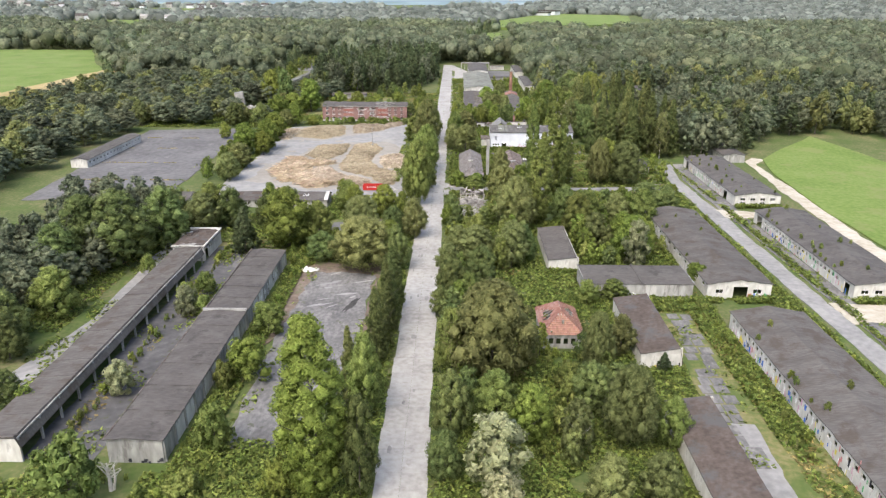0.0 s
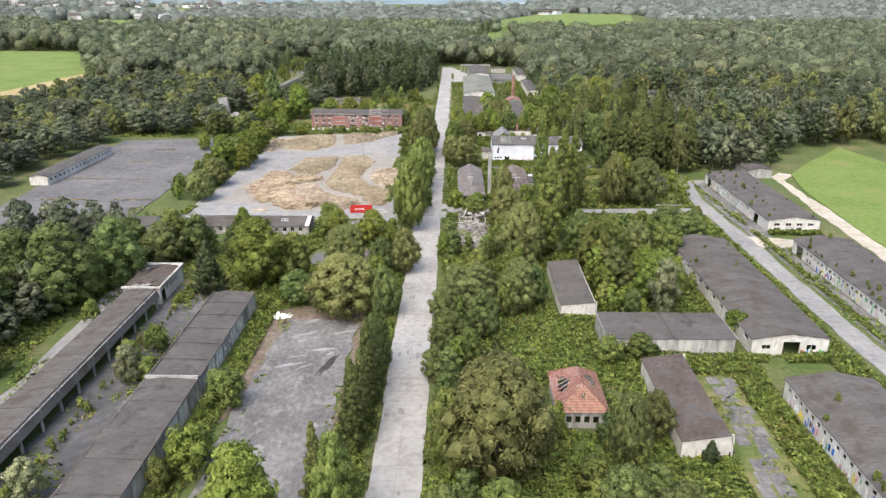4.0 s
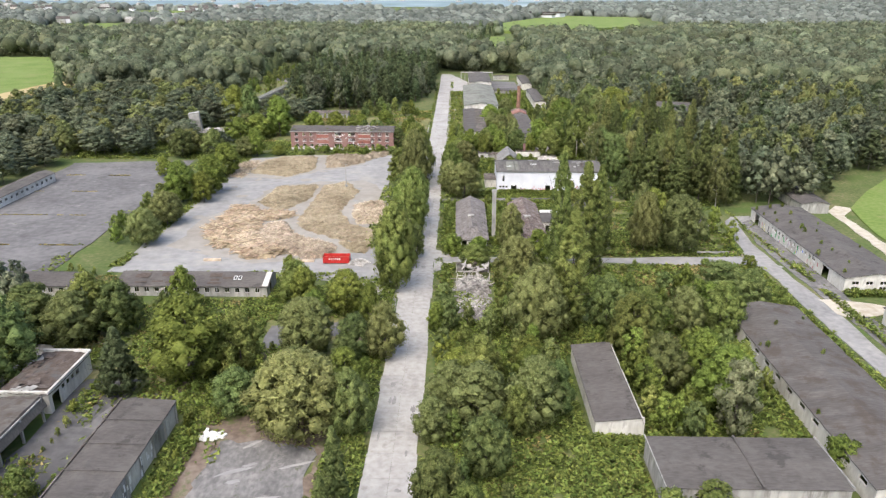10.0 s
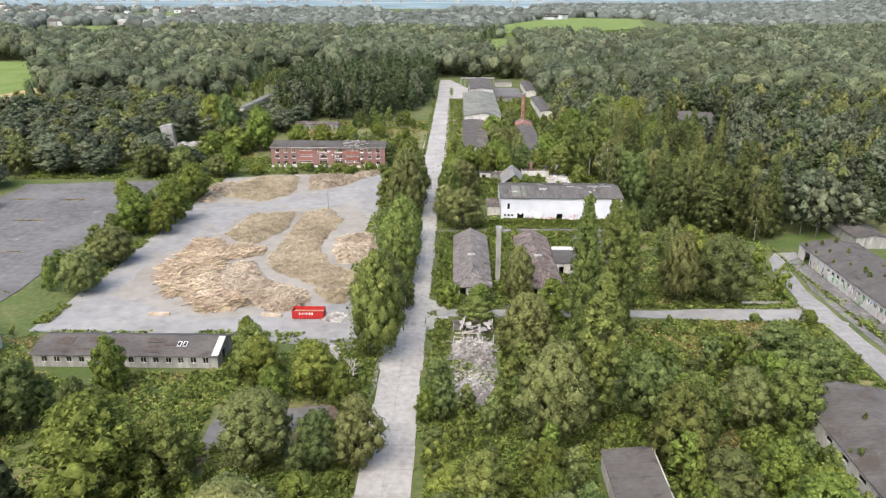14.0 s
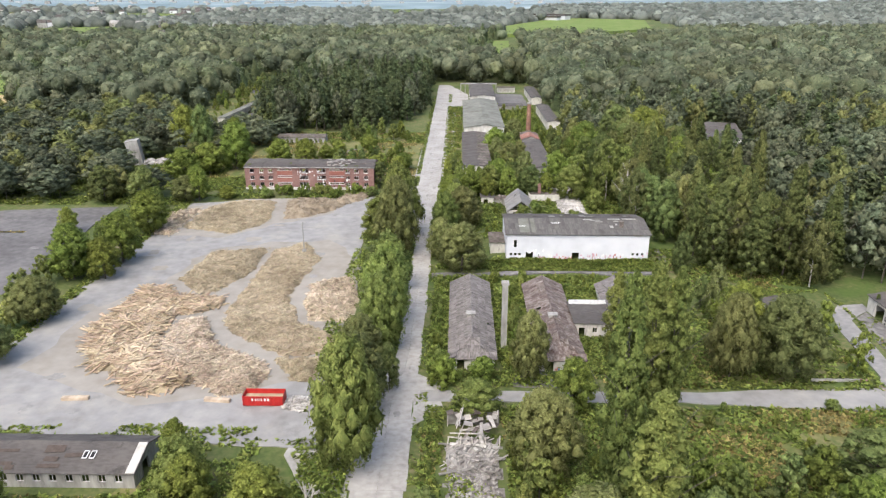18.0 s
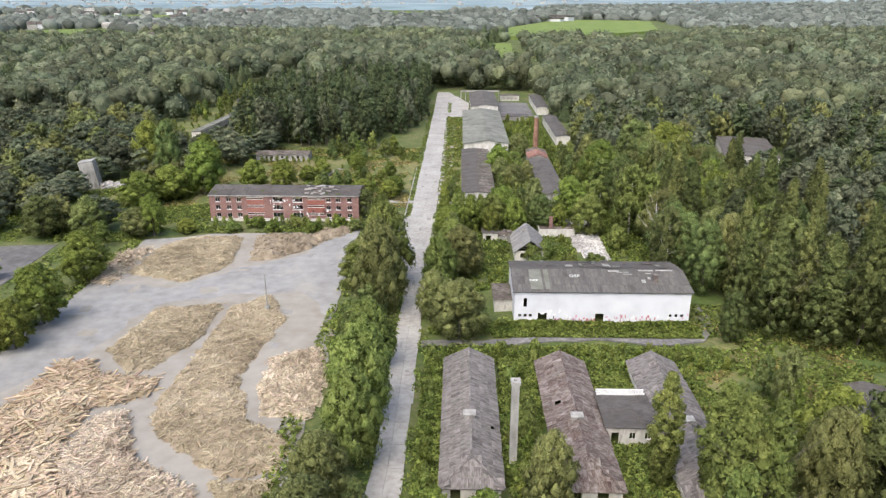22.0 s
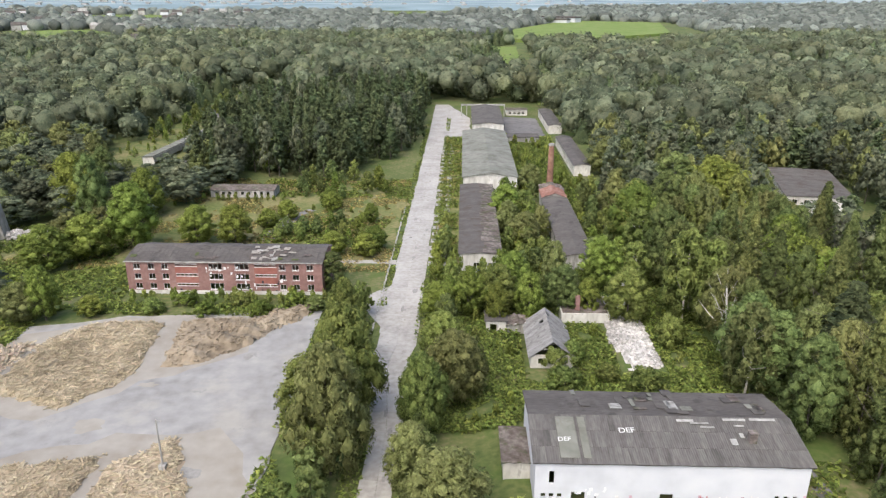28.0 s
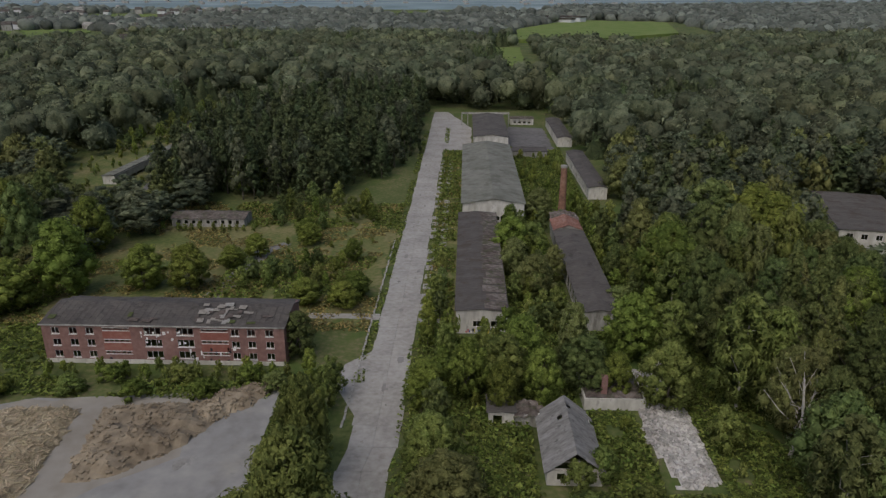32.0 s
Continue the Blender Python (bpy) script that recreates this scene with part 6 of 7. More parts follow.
plant('shrub', [(-32.5, 136.1, 7.6, 3.9), (-31.7, 117.4, 8.6, 4.5), (-49.4, 144.9, 4.9, 2.5), (-30.9, 95.0, 8.9, 3.1), (-35.1, 113.7, 5.9, 2.1), (-47.7, 82.3, 11.1, 4.8), (-66.2, 104.2, 5.6, 2.2), (-70.9, 167.3, 6.2, 2.2), (28.6, 114.3, 5.9, 3.1), (-2.8, 101.5, 3.3, 1.9), (44.9, 154.9, 5.1, 3.7), (-18.0, 84.4, 6.4, 2.5), (-31.6, 83.1, 4.9, 2.8), (38.2, 152.6, 6.1, 3.1), (67.5, 166.0, 5.4, 2.8), (-53.8, 147.8, 6.8, 2.8), (-52.2, 155.5, 6.1, 2.6), (8.5, 257.6, 5.9, 3.0), (15.4, 259.4, 4.4, 2.7), (63.5, 231.0, 6.4, 2.3), (67.2, 224.0, 6.1, 3.3)])
plant('shrub', [(74.8, 250.6, 2.1, 1.3), (7.1, 198.6, 5.3, 2.7), (85.8, 249.2, 3.5, 1.9), (22.0, 277.0, 5.6, 2.4), (-49.6, 384.8, 7.4, 5.3), (-37.1, 385.1, 6.5, 6.2), (-24.7, 385.4, 6.5, 4.4), (34.6, 359.0, 5.7, 2.5), (30.8, 357.0, 5.1, 2.5), (31.9, 349.9, 4.4, 3.3), (40.1, 353.6, 3.4, 2.4), (45.7, 348.7, 5.4, 3.3), (55.3, 367.7, 7.2, 3.2), (-43.2, 379.4, 7.8, 4.7), (-31.3, 379.7, 6.5, 4.7), (-55.6, 380.4, 4.6, 3.0), (-15.0, 447.1, 6.2, 2.5), (-45.6, 441.2, 6.0, 4.1), (-57.0, 466.2, 5.7, 4.6)])
plant('silver', [(-53.3, 111.2, 7.2, 2.6), (-52.7, 144.2, 7.5, 2.8), (13.5, 87.3, 12.3, 4.8), (13.8, 79.0, 9.0, 3.3), (54.6, 174.2, 13.8, 3.6)])
plant('bright', [(-39.9, 189.3, 17.5, 7.5), (54.7, 180.1, 13.1, 5.3), (19.7, 98.6, 10.6, 3.4), (-15.4, 218.9, 10.7, 4.6), (22.9, 194.4, 7.6, 2.8), (-30.6, 231.9, 9.0, 2.3), (54.3, 190.8, 10.9, 3.8), (57.5, 184.4, 11.4, 4.4), (15.9, 191.4, 6.1, 2.6), (89.4, 375.5, 18.2, 5.5), (-68.7, 378.7, 4.6, 3.0)])
plant('olive', [(-17.1, 174.3, 14.1, 8.5), (14.5, 118.6, 19.6, 8.7), (25.9, 207.2, 16.6, 6.4), (34.5, 120.5, 13.0, 3.2), (35.3, 97.2, 15.0, 4.5), (-20.3, 198.7, 12.8, 5.8), (23.4, 232.8, 13.9, 5.5), (-18.6, 180.7, 11.2, 5.4), (-80.0, 281.4, 10.6, 5.4), (-79.2, 263.2, 10.5, 4.9), (70.8, 262.1, 16.0, 6.8), (60.9, 260.7, 17.1, 4.5)])
plant('birch', [(26.4, 94.2, 10.8, 2.9), (65.7, 284.6, 13.5, 2.5), (66.9, 368.6, 16.9, 4.9), (60.9, 379.0, 21.0, 5.9), (34.3, 389.7, 14.6, 3.7), (66.2, 379.7, 18.7, 5.7), (63.5, 349.1, 17.7, 5.0), (53.8, 396.2, 12.4, 4.5)])
plant('poplar', [(31.9, 223.4, 35.8, 2.9), (41.2, 244.0, 29.2, 3.3), (33.1, 211.1, 27.0, 3.7), (44.4, 244.0, 28.5, 2.7), (40.8, 267.1, 18.4, 2.6), (47.0, 263.0, 19.7, 2.9), (49.1, 259.1, 18.8, 2.4)])
plant('willow', [(-5.5, 233.6, 21.9, 5.8), (-4.0, 282.6, 18.4, 5.7), (-6.0, 325.3, 21.7, 6.0), (11.7, 313.3, 12.8, 6.2), (12.0, 346.5, 13.4, 6.0), (-6.1, 340.2, 20.9, 6.4), (-5.3, 300.2, 14.2, 5.1), (-4.3, 270.6, 16.5, 5.0), (-7.4, 261.7, 11.8, 4.6), (-6.7, 248.4, 14.7, 5.5), (24.0, 259.8, 13.9, 3.7), (-8.3, 356.0, 18.6, 4.4), (7.0, 335.7, 14.6, 4.6), (9.7, 358.4, 11.3, 4.5), (6.4, 321.6, 11.6, 4.0), (-108.4, 455.8, 19.8, 6.1)])

# thickets of young trees
def thicket(kind, x0, x1, y0, y1, n, h0, h1, seed, gap=2.2):
    rg = random.Random(seed)
    spots = []
    tries = 0
    while len(spots) < n and tries < n * 12:
        tries += 1
        x, y = rg.uniform(x0, x1), rg.uniform(y0, y1)
        h = rg.uniform(h0, h1)
        if blocked(x, y, 1.4) or any(math.hypot(x - b, y - c) < gap for a, b, c, *_ in spots) or any(math.hypot(x - b, y - c) < d for b, c, d in CLEAR):
            continue
        spots.append((kind, x, y, h, h * rg.uniform(0.26, 0.36)))
    THICK[0 if kind != "bush" else 1].extend(spots)


THICK = [[], []]
CLEAR = [(27, 158, 10), (36, 148, 7), (22, 168, 6), (30, 200, 3), (56, 175, 5), (16, 110, 4), (40, 355, 5), (20, 350, 6), (22, 300, 4)]
RECTS = [(-69, -58.5, 88, 193), (-48.5, -37, 89, 178), (-54, -48, 92, 190), (-32, -12, 100, 175), (31, 40.2, 172, 200), (38, 64.4, 155.6, 168.6), (43, 52, 121.6, 148.8), (43, 52, 57, 106),
         (67.2, 83, 156, 217), (67, 83, 55, 141.5), (101.8, 118, 156, 217), (101.8, 118, 233, 292), (24.5, 34.5, 129, 144), (-72, -35, 226, 238), (-116, -81, 226, 237), (-150, -141, 279, 334),
         (8.5, 19, 262, 301), (25, 36, 261, 300), (34, 52.5, 261, 300), (22.5, 61, 316, 337), (-66, -19, 390, 405), (13, 33, 479, 569), (12, 24, 404, 476), (17, 34, 584, 647),
         (38, 48, 407, 479), (55, 64, 506, 567), (55, 64, 592, 648), (25.5, 35, 356, 374), (34, 46, 377, 389), (43.5, 52, 356, 394), (8.5, 18, 216, 246), (-81, -12, 243, 383), (-150, -95, 234, 368),
         (-5.5, 5.0, -50, 692), (-77.5, -68, 130, 203), (-85, -70, 90, 135), (4, 92, 251, 256.5), (88.5, 97, 95, 300), (116, 146, 450, 502), (4, 67, 309, 314), (52, 60.5, 84, 148),
         (-75, -51, 472, 483), (-120, -106, 520, 625), (4, 17, 585, 690), (33, 55, 585, 646), (-127, -116, 425, 436), (-32, -10, 204, 215)]


def blocked(x, y, pad=0.0):
    return any(a - pad < x < b + pad and c - pad < y < d + pad for a, b, c, d in RECTS)


thicket("young", 6, 17, 100, 245, 44, 4, 8, 1, 3.4)
thicket("young", 17, 30, 185, 248, 26, 4, 8, 31, 3.4)
thicket("young", 17, 40, 92, 128, 18, 4, 8, 32, 3.8)
thicket("bush", 5, 41, 95, 248, 110, 1.6, 3.4, 2)
thicket("young", 40, 65, 168, 232, 40, 5, 8, 3, 3.6)
thicket("youngbright", 42, 65, 172, 232, 24, 5, 9, 4, 3.4)
thicket("bush", 36, 65, 168, 250, 30, 1.6, 3.2, 5)
thicket("bush", -12, -6, 96, 235, 30, 1.6, 4, 6)
thicket("young", -34, -10, 180, 226, 12, 5, 8, 7, 4)
thicket("bush", -60, -10, 180, 226, 30, 1.4, 3.2, 8)
thicket("bush", 5, 9, 258, 312, 12, 2, 4, 9)
thicket("bush", 18, 26, 262, 306, 22, 2, 4.4, 91)
thicket("bush", 20, 62, 300, 317, 34, 1.4, 3, 10)
thicket("bush", 6, 60, 338, 402, 60, 1.4, 3.4, 11)
thicket("young", 5, 40, 392, 480, 24, 5, 9, 12, 4)
thicket("bush", 24, 56, 400, 580, 90, 2, 5, 13)
thicket("young", 24, 38, 406, 475, 30, 4, 8, 14, 3.0)
thicket("young", 46, 60, 400, 500, 24, 5, 9, 141, 4.0)
thicket("bush", -64, -18, 384.5, 389.5, 26, 2.0, 3.6, 15)
thicket("young", -44, -12, 472, 500, 14, 5, 9, 16, 4)
thicket("bush", -76, -48, 469, 473, 14, 2.0, 3.4, 162, 1.8)
thicket("young", -40, -11, 421, 446, 20, 3.5, 6, 161, 3)
thicket("bush", -100, -8, 406, 500, 34, 1.0, 2.6, 17)
thicket("young", -98, -82, 262, 372, 20, 5, 8, 19, 4.5)
thicket("bush", -57.5, -54.5, 95, 190, 46, 1.0, 2.8, 20, 1.5)
thicket("bush", -46, -6, 74, 90, 26, 1.2, 3.0, 211)
thicket("bush", -38, -32, 95, 178, 36, 1.2, 2.8, 21)
thicket("young", -14, -7, 262, 385, 16, 6, 10, 22, 4.5)
thicket("young", 6, 12, 318, 402, 12, 6, 10, 23, 4.5)
thicket("bush", 82, 89, 100, 245, 24, 1.0, 2.4, 24)
thicket("bush", 53, 65, 92, 152, 22, 1.2, 2.8, 25)
thicket("young", 64, 86, 262, 300, 8, 5, 9, 26, 5)
thicket("bush", 4.8, 8, 96, 400, 60, 1.0, 2.4, 27)
thicket("bush", -140, -82, 236, 243, 14, 1.2, 2.6, 28)
thicket("bush", -143, -96, 500, 560, 40, 1.6, 4.0, 301)
thicket("bush", -140, -102, 560, 750, 110, 1.8, 4.5, 302)
thicket("young", -143, -122, 560, 700, 26, 5, 9, 303, 4)
thicket("bush", -104, -98, 236, 372, 22, 1.4, 3.2, 304)
thicket("bush", -142, -134, 278, 336, 26, 1.4, 2.8, 305, 1.6)
thicket("bush", -92, -66, 70, 96, 26, 1.0, 2.6, 306)
thicket("bush", 46, 88, 224, 250, 16, 1.2, 3.0, 307, 4)
joined("young_trees", "thicket of young leafy trees between the buildings", THICK[0], "thicket")
joined("bushes", "scattered low green bushes between the buildings", THICK[1], "bushes")


# ---- woods: one joined canopy per wood ----
def ico_ball(levels):
    """Unit ball of evenly spread vertices."""
    bm = bmesh.new()
    bmesh.ops.create_icosphere(bm, subdivisions=levels, radius=1.0)
    bm.verts.ensure_lookup_table()
    v, f = np.array([tuple(q.co) for q in bm.verts]), np.array([[q.index for q in t.verts] for t in bm.faces])
    bm.free()
    return v, f


def canopy_pattern(levels, seed, peak=0.0, lobes=16):
    """One crown seen from above: a dome broken into billowing lobes with deep creases between; peak draws it up to a cone."""
    rg = np.random.default_rng(seed)
    v, f = ico_ball(levels)
    d = rg.normal(0, 1, (lobes, 3))
    d[:, 2] = np.abs(d[:, 2]) * 0.9 - 0.15
    d /= np.linalg.norm(d, axis=1)[:, None]
    ang = np.arccos(np.clip(v @ d.T, -1, 1)) / rg.uniform(0.26, 0.5, lobes) * (1 if levels > 2 else 0.72)
    bulge = (np.sqrt(np.clip(1 - ang ** 2, 0, 1)) * rg.uniform(0.75, 1.15, lobes)).max(axis=1)
    out = v * (0.6 + 0.44 * bulge + rg.normal(0, 0.08 if levels > 2 else 0.06, len(v)))[:, None]
    out[:, 2] = np.where(out[:, 2] < 0, out[:, 2] * 1.25, out[:, 2])
    if peak:
        k = np.clip((1.1 - out[:, 2]) / 1.9, 0.05, 1) ** 0.8
        out[:, :2] *= k[:, None] * 1.15
        out[:, 2] *= 1 + peak
    f = f[v[f][:, :, 2].mean(axis=1) > -0.62]
    n = np.zeros_like(out)
    fn = np.cross(out[f[:, 1]] - out[f[:, 0]], out[f[:, 2]] - out[f[:, 0]])
    for k in range(3):
        np.add.at(n, f[:, k], fn)
    n /= np.linalg.norm(n, axis=1)[:, None] + 1e-9
    used = np.unique(f)
    back = np.zeros(len(v), int)
    back[used] = np.arange(len(used))
    return out[used], back[f], n[used]


CANOPY = {(lv, pk): [canopy_pattern(lv, 50 + 10 * lv + i, pk, 46 if lv > 2 else 20) for i in range(7)] for lv in (2, 3) for pk in (0.0, 0.9)}


def wood(name, label, spots, mat, seed, leaves=36, level=2, leaf=1.0, peak=0.0):
    """A canopy of many crowns in one mesh: billowing domes with loose leaf sprays over them."""
    rg = np.random.default_rng(seed)
    verts, norms, tris, tint, o = [], [], [], [], 0
    for x, y, h, r in spots:
        pv, pf, pn = CANOPY[level, peak][rg.integers(7)]
        a, t0 = rg.uniform(0, 6.283), rg.random()
        turn = np.array(((math.cos(a), math.sin(a), 0), (-math.sin(a), math.cos(a), 0), (0, 0, 1)))
        tall = r * rg.uniform(0.95, 1.3)
        top = np.array((x, y, ground_z(x, y) + h - tall * (1 + peak)))
        v, n = (pv @ turn) * (r * 0.84, r * 0.84, tall * 0.86) + top, pn @ turn
        verts.append(v)
        norms.append(n)
        tris.append(pf + o)
        o += len(v)
        pick = rg.choice(len(v), leaves)
        d = n[pick] + rg.normal(0, 0.3, (leaves, 3))
        p = v[pick] + rg.normal(0, 0.14 * r, (leaves, 3)) + n[pick] * rg.uniform(0.02 * r, 0.24 * r, (leaves, 1))
        lv, lf = leaf_tris(p, d, leaf, rg)
        verts.append(lv)
        norms.append(np.repeat(d + (0, 0, 0.2) + rg.normal(0, 0.3, d.shape), 3, axis=0))
        tris.append(lf + o)
        o += len(lv)
        tint.append(np.full(len(v) + len(lv), t0))
    n = np.concatenate(norms)
    n /= np.linalg.norm(n, axis=1)[:, None] + 1e-9
    me = fast_mesh(name, np.concatenate(verts), np.concatenate(tris), NO_QUADS, mat, n, np.concatenate(tint))
    return tagged(new(name, me), label, "woods", kind="stuff")


def inside(x, y, poly):
    hit_ = False
    for (x0, y0), (x1, y1) in zip(poly, poly[1:] + poly[:1]):
        if (y0 > y) != (y1 > y) and x < (x1 - x0) * (y - y0) / (y1 - y0) + x0:
            hit_ = not hit_
    return hit_


def fill(poly, gap, h0, h1, seed, holes=(), rk=0.55, view=True):
    rg = random.Random(seed)
    xs, ys = [p[0] for p in poly], [p[1] for p in poly]
    out = []
    y = min(ys)
    k = 0
    while y < max(ys):
        x = min(xs) + (gap / 2 if k % 2 else 0)
        while x < max(xs):
            px, py = x + rg.uniform(-0.4, 0.4) * gap, y + rg.uniform(-0.4, 0.4) * gap
            if inside(px, py, poly) and not any(inside(px, py, q) for q in holes) and not blocked(px, py, 3) and abs(px - 8) < 0.78 * py + 90:
                out.append((px, py, rg.uniform(h0, h1), gap * rk * rg.uniform(0.85, 1.35)))
            x += gap
        y += gap * 0.87
        k += 1
    return out


FIELDS = {
    "field_west": [(-325, 510), (-305, 490), (-300, 630), (-340, 700), (-405, 830), (-520, 830), (-480, 560)],
    "field_west_stubble": [(-262, 420), (-250, 480), (-262, 560), (-255, 615), (-300, 630), (-308, 490), (-340, 420)],
    "field_east": [(129.6, 160), (130, 212), (133.2, 256), (133.8, 276), (141, 303), (165, 335), (184, 356), (192, 290), (215, 230), (215, 170)],
    "field_north_strip": [(60, 690), (80, 700), (84, 850), (70, 860)],
    "field_north": [(44, 960), (70, 960), (80, 1180), (46, 1180)],
    "field_farm": [(70, 1260), (160, 1250), (340, 1420), (420, 1800), (240, 1900), (90, 1500)],
    "field_town": [(-585, 1201), (-546, 1186), (-501, 1194), (-578, 1338), (-579, 1427), (-619, 1505), (-677, 1504), (-742, 1451)],
    "field_plain_stubble": [(-1500, 2060), (-1050, 2080), (-1080, 2160), (-1560, 2150)],
    "field_plain": [(-980, 2010), (-600, 2010), (-640, 2140), (-1010, 2130)],
    "field_plain_north": [(-260, 2300), (120, 2310), (90, 2420), (-300, 2420)],
    "field_plain_north_stubble": [(-900, 2560), (-350, 2570), (-380, 2640), (-940, 2640)],
    "field_far_west": [(-760, 1700), (-560, 1700), (-600, 1950), (-820, 1950)],
}
TOWN = [(-807, 1626), (-806, 1662), (-762, 1662), (-632, 1527), (-561, 1469), (-460, 1311), (-394, 1158), (-398, 1113), (-415, 1190), (-601, 1762), (-616, 1829), (-582, 1783), (-367, 1312), (-350, 1417), (-354, 1392), (-335, 1417), (-326, 1528), (-240, 1575), (-743, 1497), (-738, 1468), (-764, 1626), (-597, 1662), (-401, 1345), (-500, 1416)]
FIELD_GAPS = [[(46, 790), (92, 790), (86, 1190), (44, 1190)], [(70, 1130), (290, 1130), (420, 1420), (440, 1820), (240, 1920), (84, 1500)], [(-560, 1120), (-400, 1150), (-560, 1440), (-760, 1480), (-640, 1180)]]
hole_list = list(FIELDS.values()) + FIELD_GAPS + [[(x - 22, y - 55), (x + 22, y - 55), (x + 16, y + 14), (x - 16, y + 14)] for x, y in TOWN] + [[(-92, 498), (-98, 560), (-103, 640), (-106, 760), (-142, 760), (-146, 640), (-140, 540), (-122, 496)], [(104, 430), (143, 424), (146, 466), (110, 466)]]
firs = [(-88, 498), (-34, 503), (-12, 545), (-8, 600), (-10, 700), (-60, 712), (-104, 660), (-100, 560)]
def mixed(spots, kinds, seed, near=None):
    rg = random.Random(seed)
    return [(rg.choice(kinds), x, y, h, r) for x, y, h, r in spots]


joined("fir_wood", "dense dark fir plantation beside the road", mixed(fill(firs, 7.3, 14, 23, 1, rk=0.54), ("woodfir",) * 6 + ("woodtree",), 1))
east = [(66, 350), (72, 318), (92, 304), (128, 304), (150, 340), (200, 366), (250, 330), (270, 480), (240, 560), (70, 560), (68, 480), (60, 470), (59, 405), (62, 385)]
east_spots = fill(east, 9.0, 13, 20, 2, hole_list, 0.56)
edge_rng = random.Random(77)
for q in east_spots:
    if q[0] < 104 and q[1] < 440:
        tall_one = q[1] < 400 and q[0] > 70 and edge_rng.random() < 0.72
        plant("larch" if tall_one else edge_rng.choice(("mid", "dark", "birch", "dark", "olive")), [(q[0], q[1], edge_rng.uniform(20, 28) if tall_one else q[2], edge_rng.uniform(3.6, 5.0) if tall_one else q[3] * 0.9)], "trees at the edge of the east wood")
joined("east_wood", "tall mixed green wood on the east side", mixed([q for q in east_spots if not (q[0] < 104 and q[1] < 440)], ("woodtree", "woodtree", "woodtree", "woodolive", "woodfir"), 2))
west = [(-80, 506), (-60, 480), (-85, 440), (-84, 384), (-110, 374), (-160, 372), (-156, 300), (-160, 120), (-235, 120), (-255, 420), (-250, 500), (-240, 560), (-110, 560), (-100, 540)]
joined("west_wood", "mixed deciduous wood on the west side", mixed(fill(west, 10.4, 8, 14, 3, hole_list + [[(-112, 386), (-66, 386), (-66, 416), (-112, 416)], [(-120, 400), (-100, 400), (-100, 440), (-120, 440)]], 0.56), ("woodtree", "woodtree", "woodolive"), 3))
left = [(-112, 128), (-86, 128), (-82, 150), (-82.5, 200), (-85, 226), (-118, 226), (-112, 205)]
joined("garage_wood", "dense dark grove behind the long shed", mixed(fill(left, 6.2, 9, 14, 6, (), 0.56), ("woodtree",), 6))
north = [(-340, 560), (-112, 562), (-104, 660), (-60, 714), (-8, 702), (60, 690), (66, 562), (240, 562), (272, 480), (255, 330), (330, 330), (560, 560), (760, 700), (1060, 1250), (-1060, 1250), (-520, 840), (-405, 830), (-330, 700), (-300, 630)]
north_spots = [q for q in fill(north, 10.2, 12, 23, 4, hole_list, 0.6) if q[1] < 760] + [q for q in fill(north, 13, 13, 24, 44, hole_list, 0.6) if q[1] >= 760]
north_mix = {}
for q in north_spots:
    patch = noise.noise(Vector((q[0] * 0.012, q[1] * 0.012, 5.0))) + 0.35 * noise.noise(Vector((q[0], q[1], 1.0)))
    north_mix.setdefault(0 if patch > 0.24 else 1 if patch < -0.3 else 2, []).append(q)
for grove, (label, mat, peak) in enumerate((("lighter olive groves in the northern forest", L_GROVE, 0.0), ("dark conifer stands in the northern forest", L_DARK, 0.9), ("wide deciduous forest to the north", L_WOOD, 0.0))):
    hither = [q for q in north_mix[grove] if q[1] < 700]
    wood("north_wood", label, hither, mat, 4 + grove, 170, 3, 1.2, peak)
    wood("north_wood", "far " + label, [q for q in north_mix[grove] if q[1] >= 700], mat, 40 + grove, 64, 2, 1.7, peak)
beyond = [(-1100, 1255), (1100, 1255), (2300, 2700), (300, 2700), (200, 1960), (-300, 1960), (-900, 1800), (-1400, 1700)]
wood("distant_forest", "endless haze-paled forest canopy towards the horizon", fill(beyond, 22, 14, 24, 5, hole_list, 0.64), L_FAR, 5, 14, 2, 2.8)
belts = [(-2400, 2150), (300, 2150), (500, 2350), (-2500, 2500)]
wood("far_tree_belts", "haze-paled tree belts between far fields", [q for q in fill(belts, 34, 16, 26, 8, (), 0.6) if noise.noise(Vector((q[0] * 0.004, q[1] * 0.012, 3))) > -0.05], L_FAR, 8, 6, 2, 3.0)

# ---- fields, farm, distance ----
M_FIELD = material("mown_green_field", ((0.11, 0.17, 0.03), (0.15, 0.21, 0.045), (0.19, 0.235, 0.07)), 0.7, 0.95, 0.8, 2.5, coarse=0.05)
blotched(M_FIELD, (0.2, 0.215, 0.075), 0.06, 0.52, 0.62, 0.7)
M_STUBBLE = material("dry_stubble_field", ((0.3, 0.22, 0.09), (0.38, 0.29, 0.13), (0.44, 0.35, 0.18)), 0.06, 0.95, coarse=0.3)
for nm, poly in FIELDS.items():
    z = max(ground_z(x, y) for x, y in poly) + 0.3
    slab(nm, poly, M_STUBBLE if "stubble" in nm else M_FIELD, "dry yellow stubble field" if "stubble" in nm else "bright green field", z, z + 0.6, 1.0, 12.0, category="field")
slab("pavement_track_east", [(123.5, 160), (129, 160), (129.3, 211), (132.4, 255), (132.6, 276), (134, 296), (141, 304), (137, 307), (131.5, 300), (128.8, 276), (126.6, 251), (124.2, 206)], M_SAND, "pale sandy track beside the field", 0.05, jag=0.6)
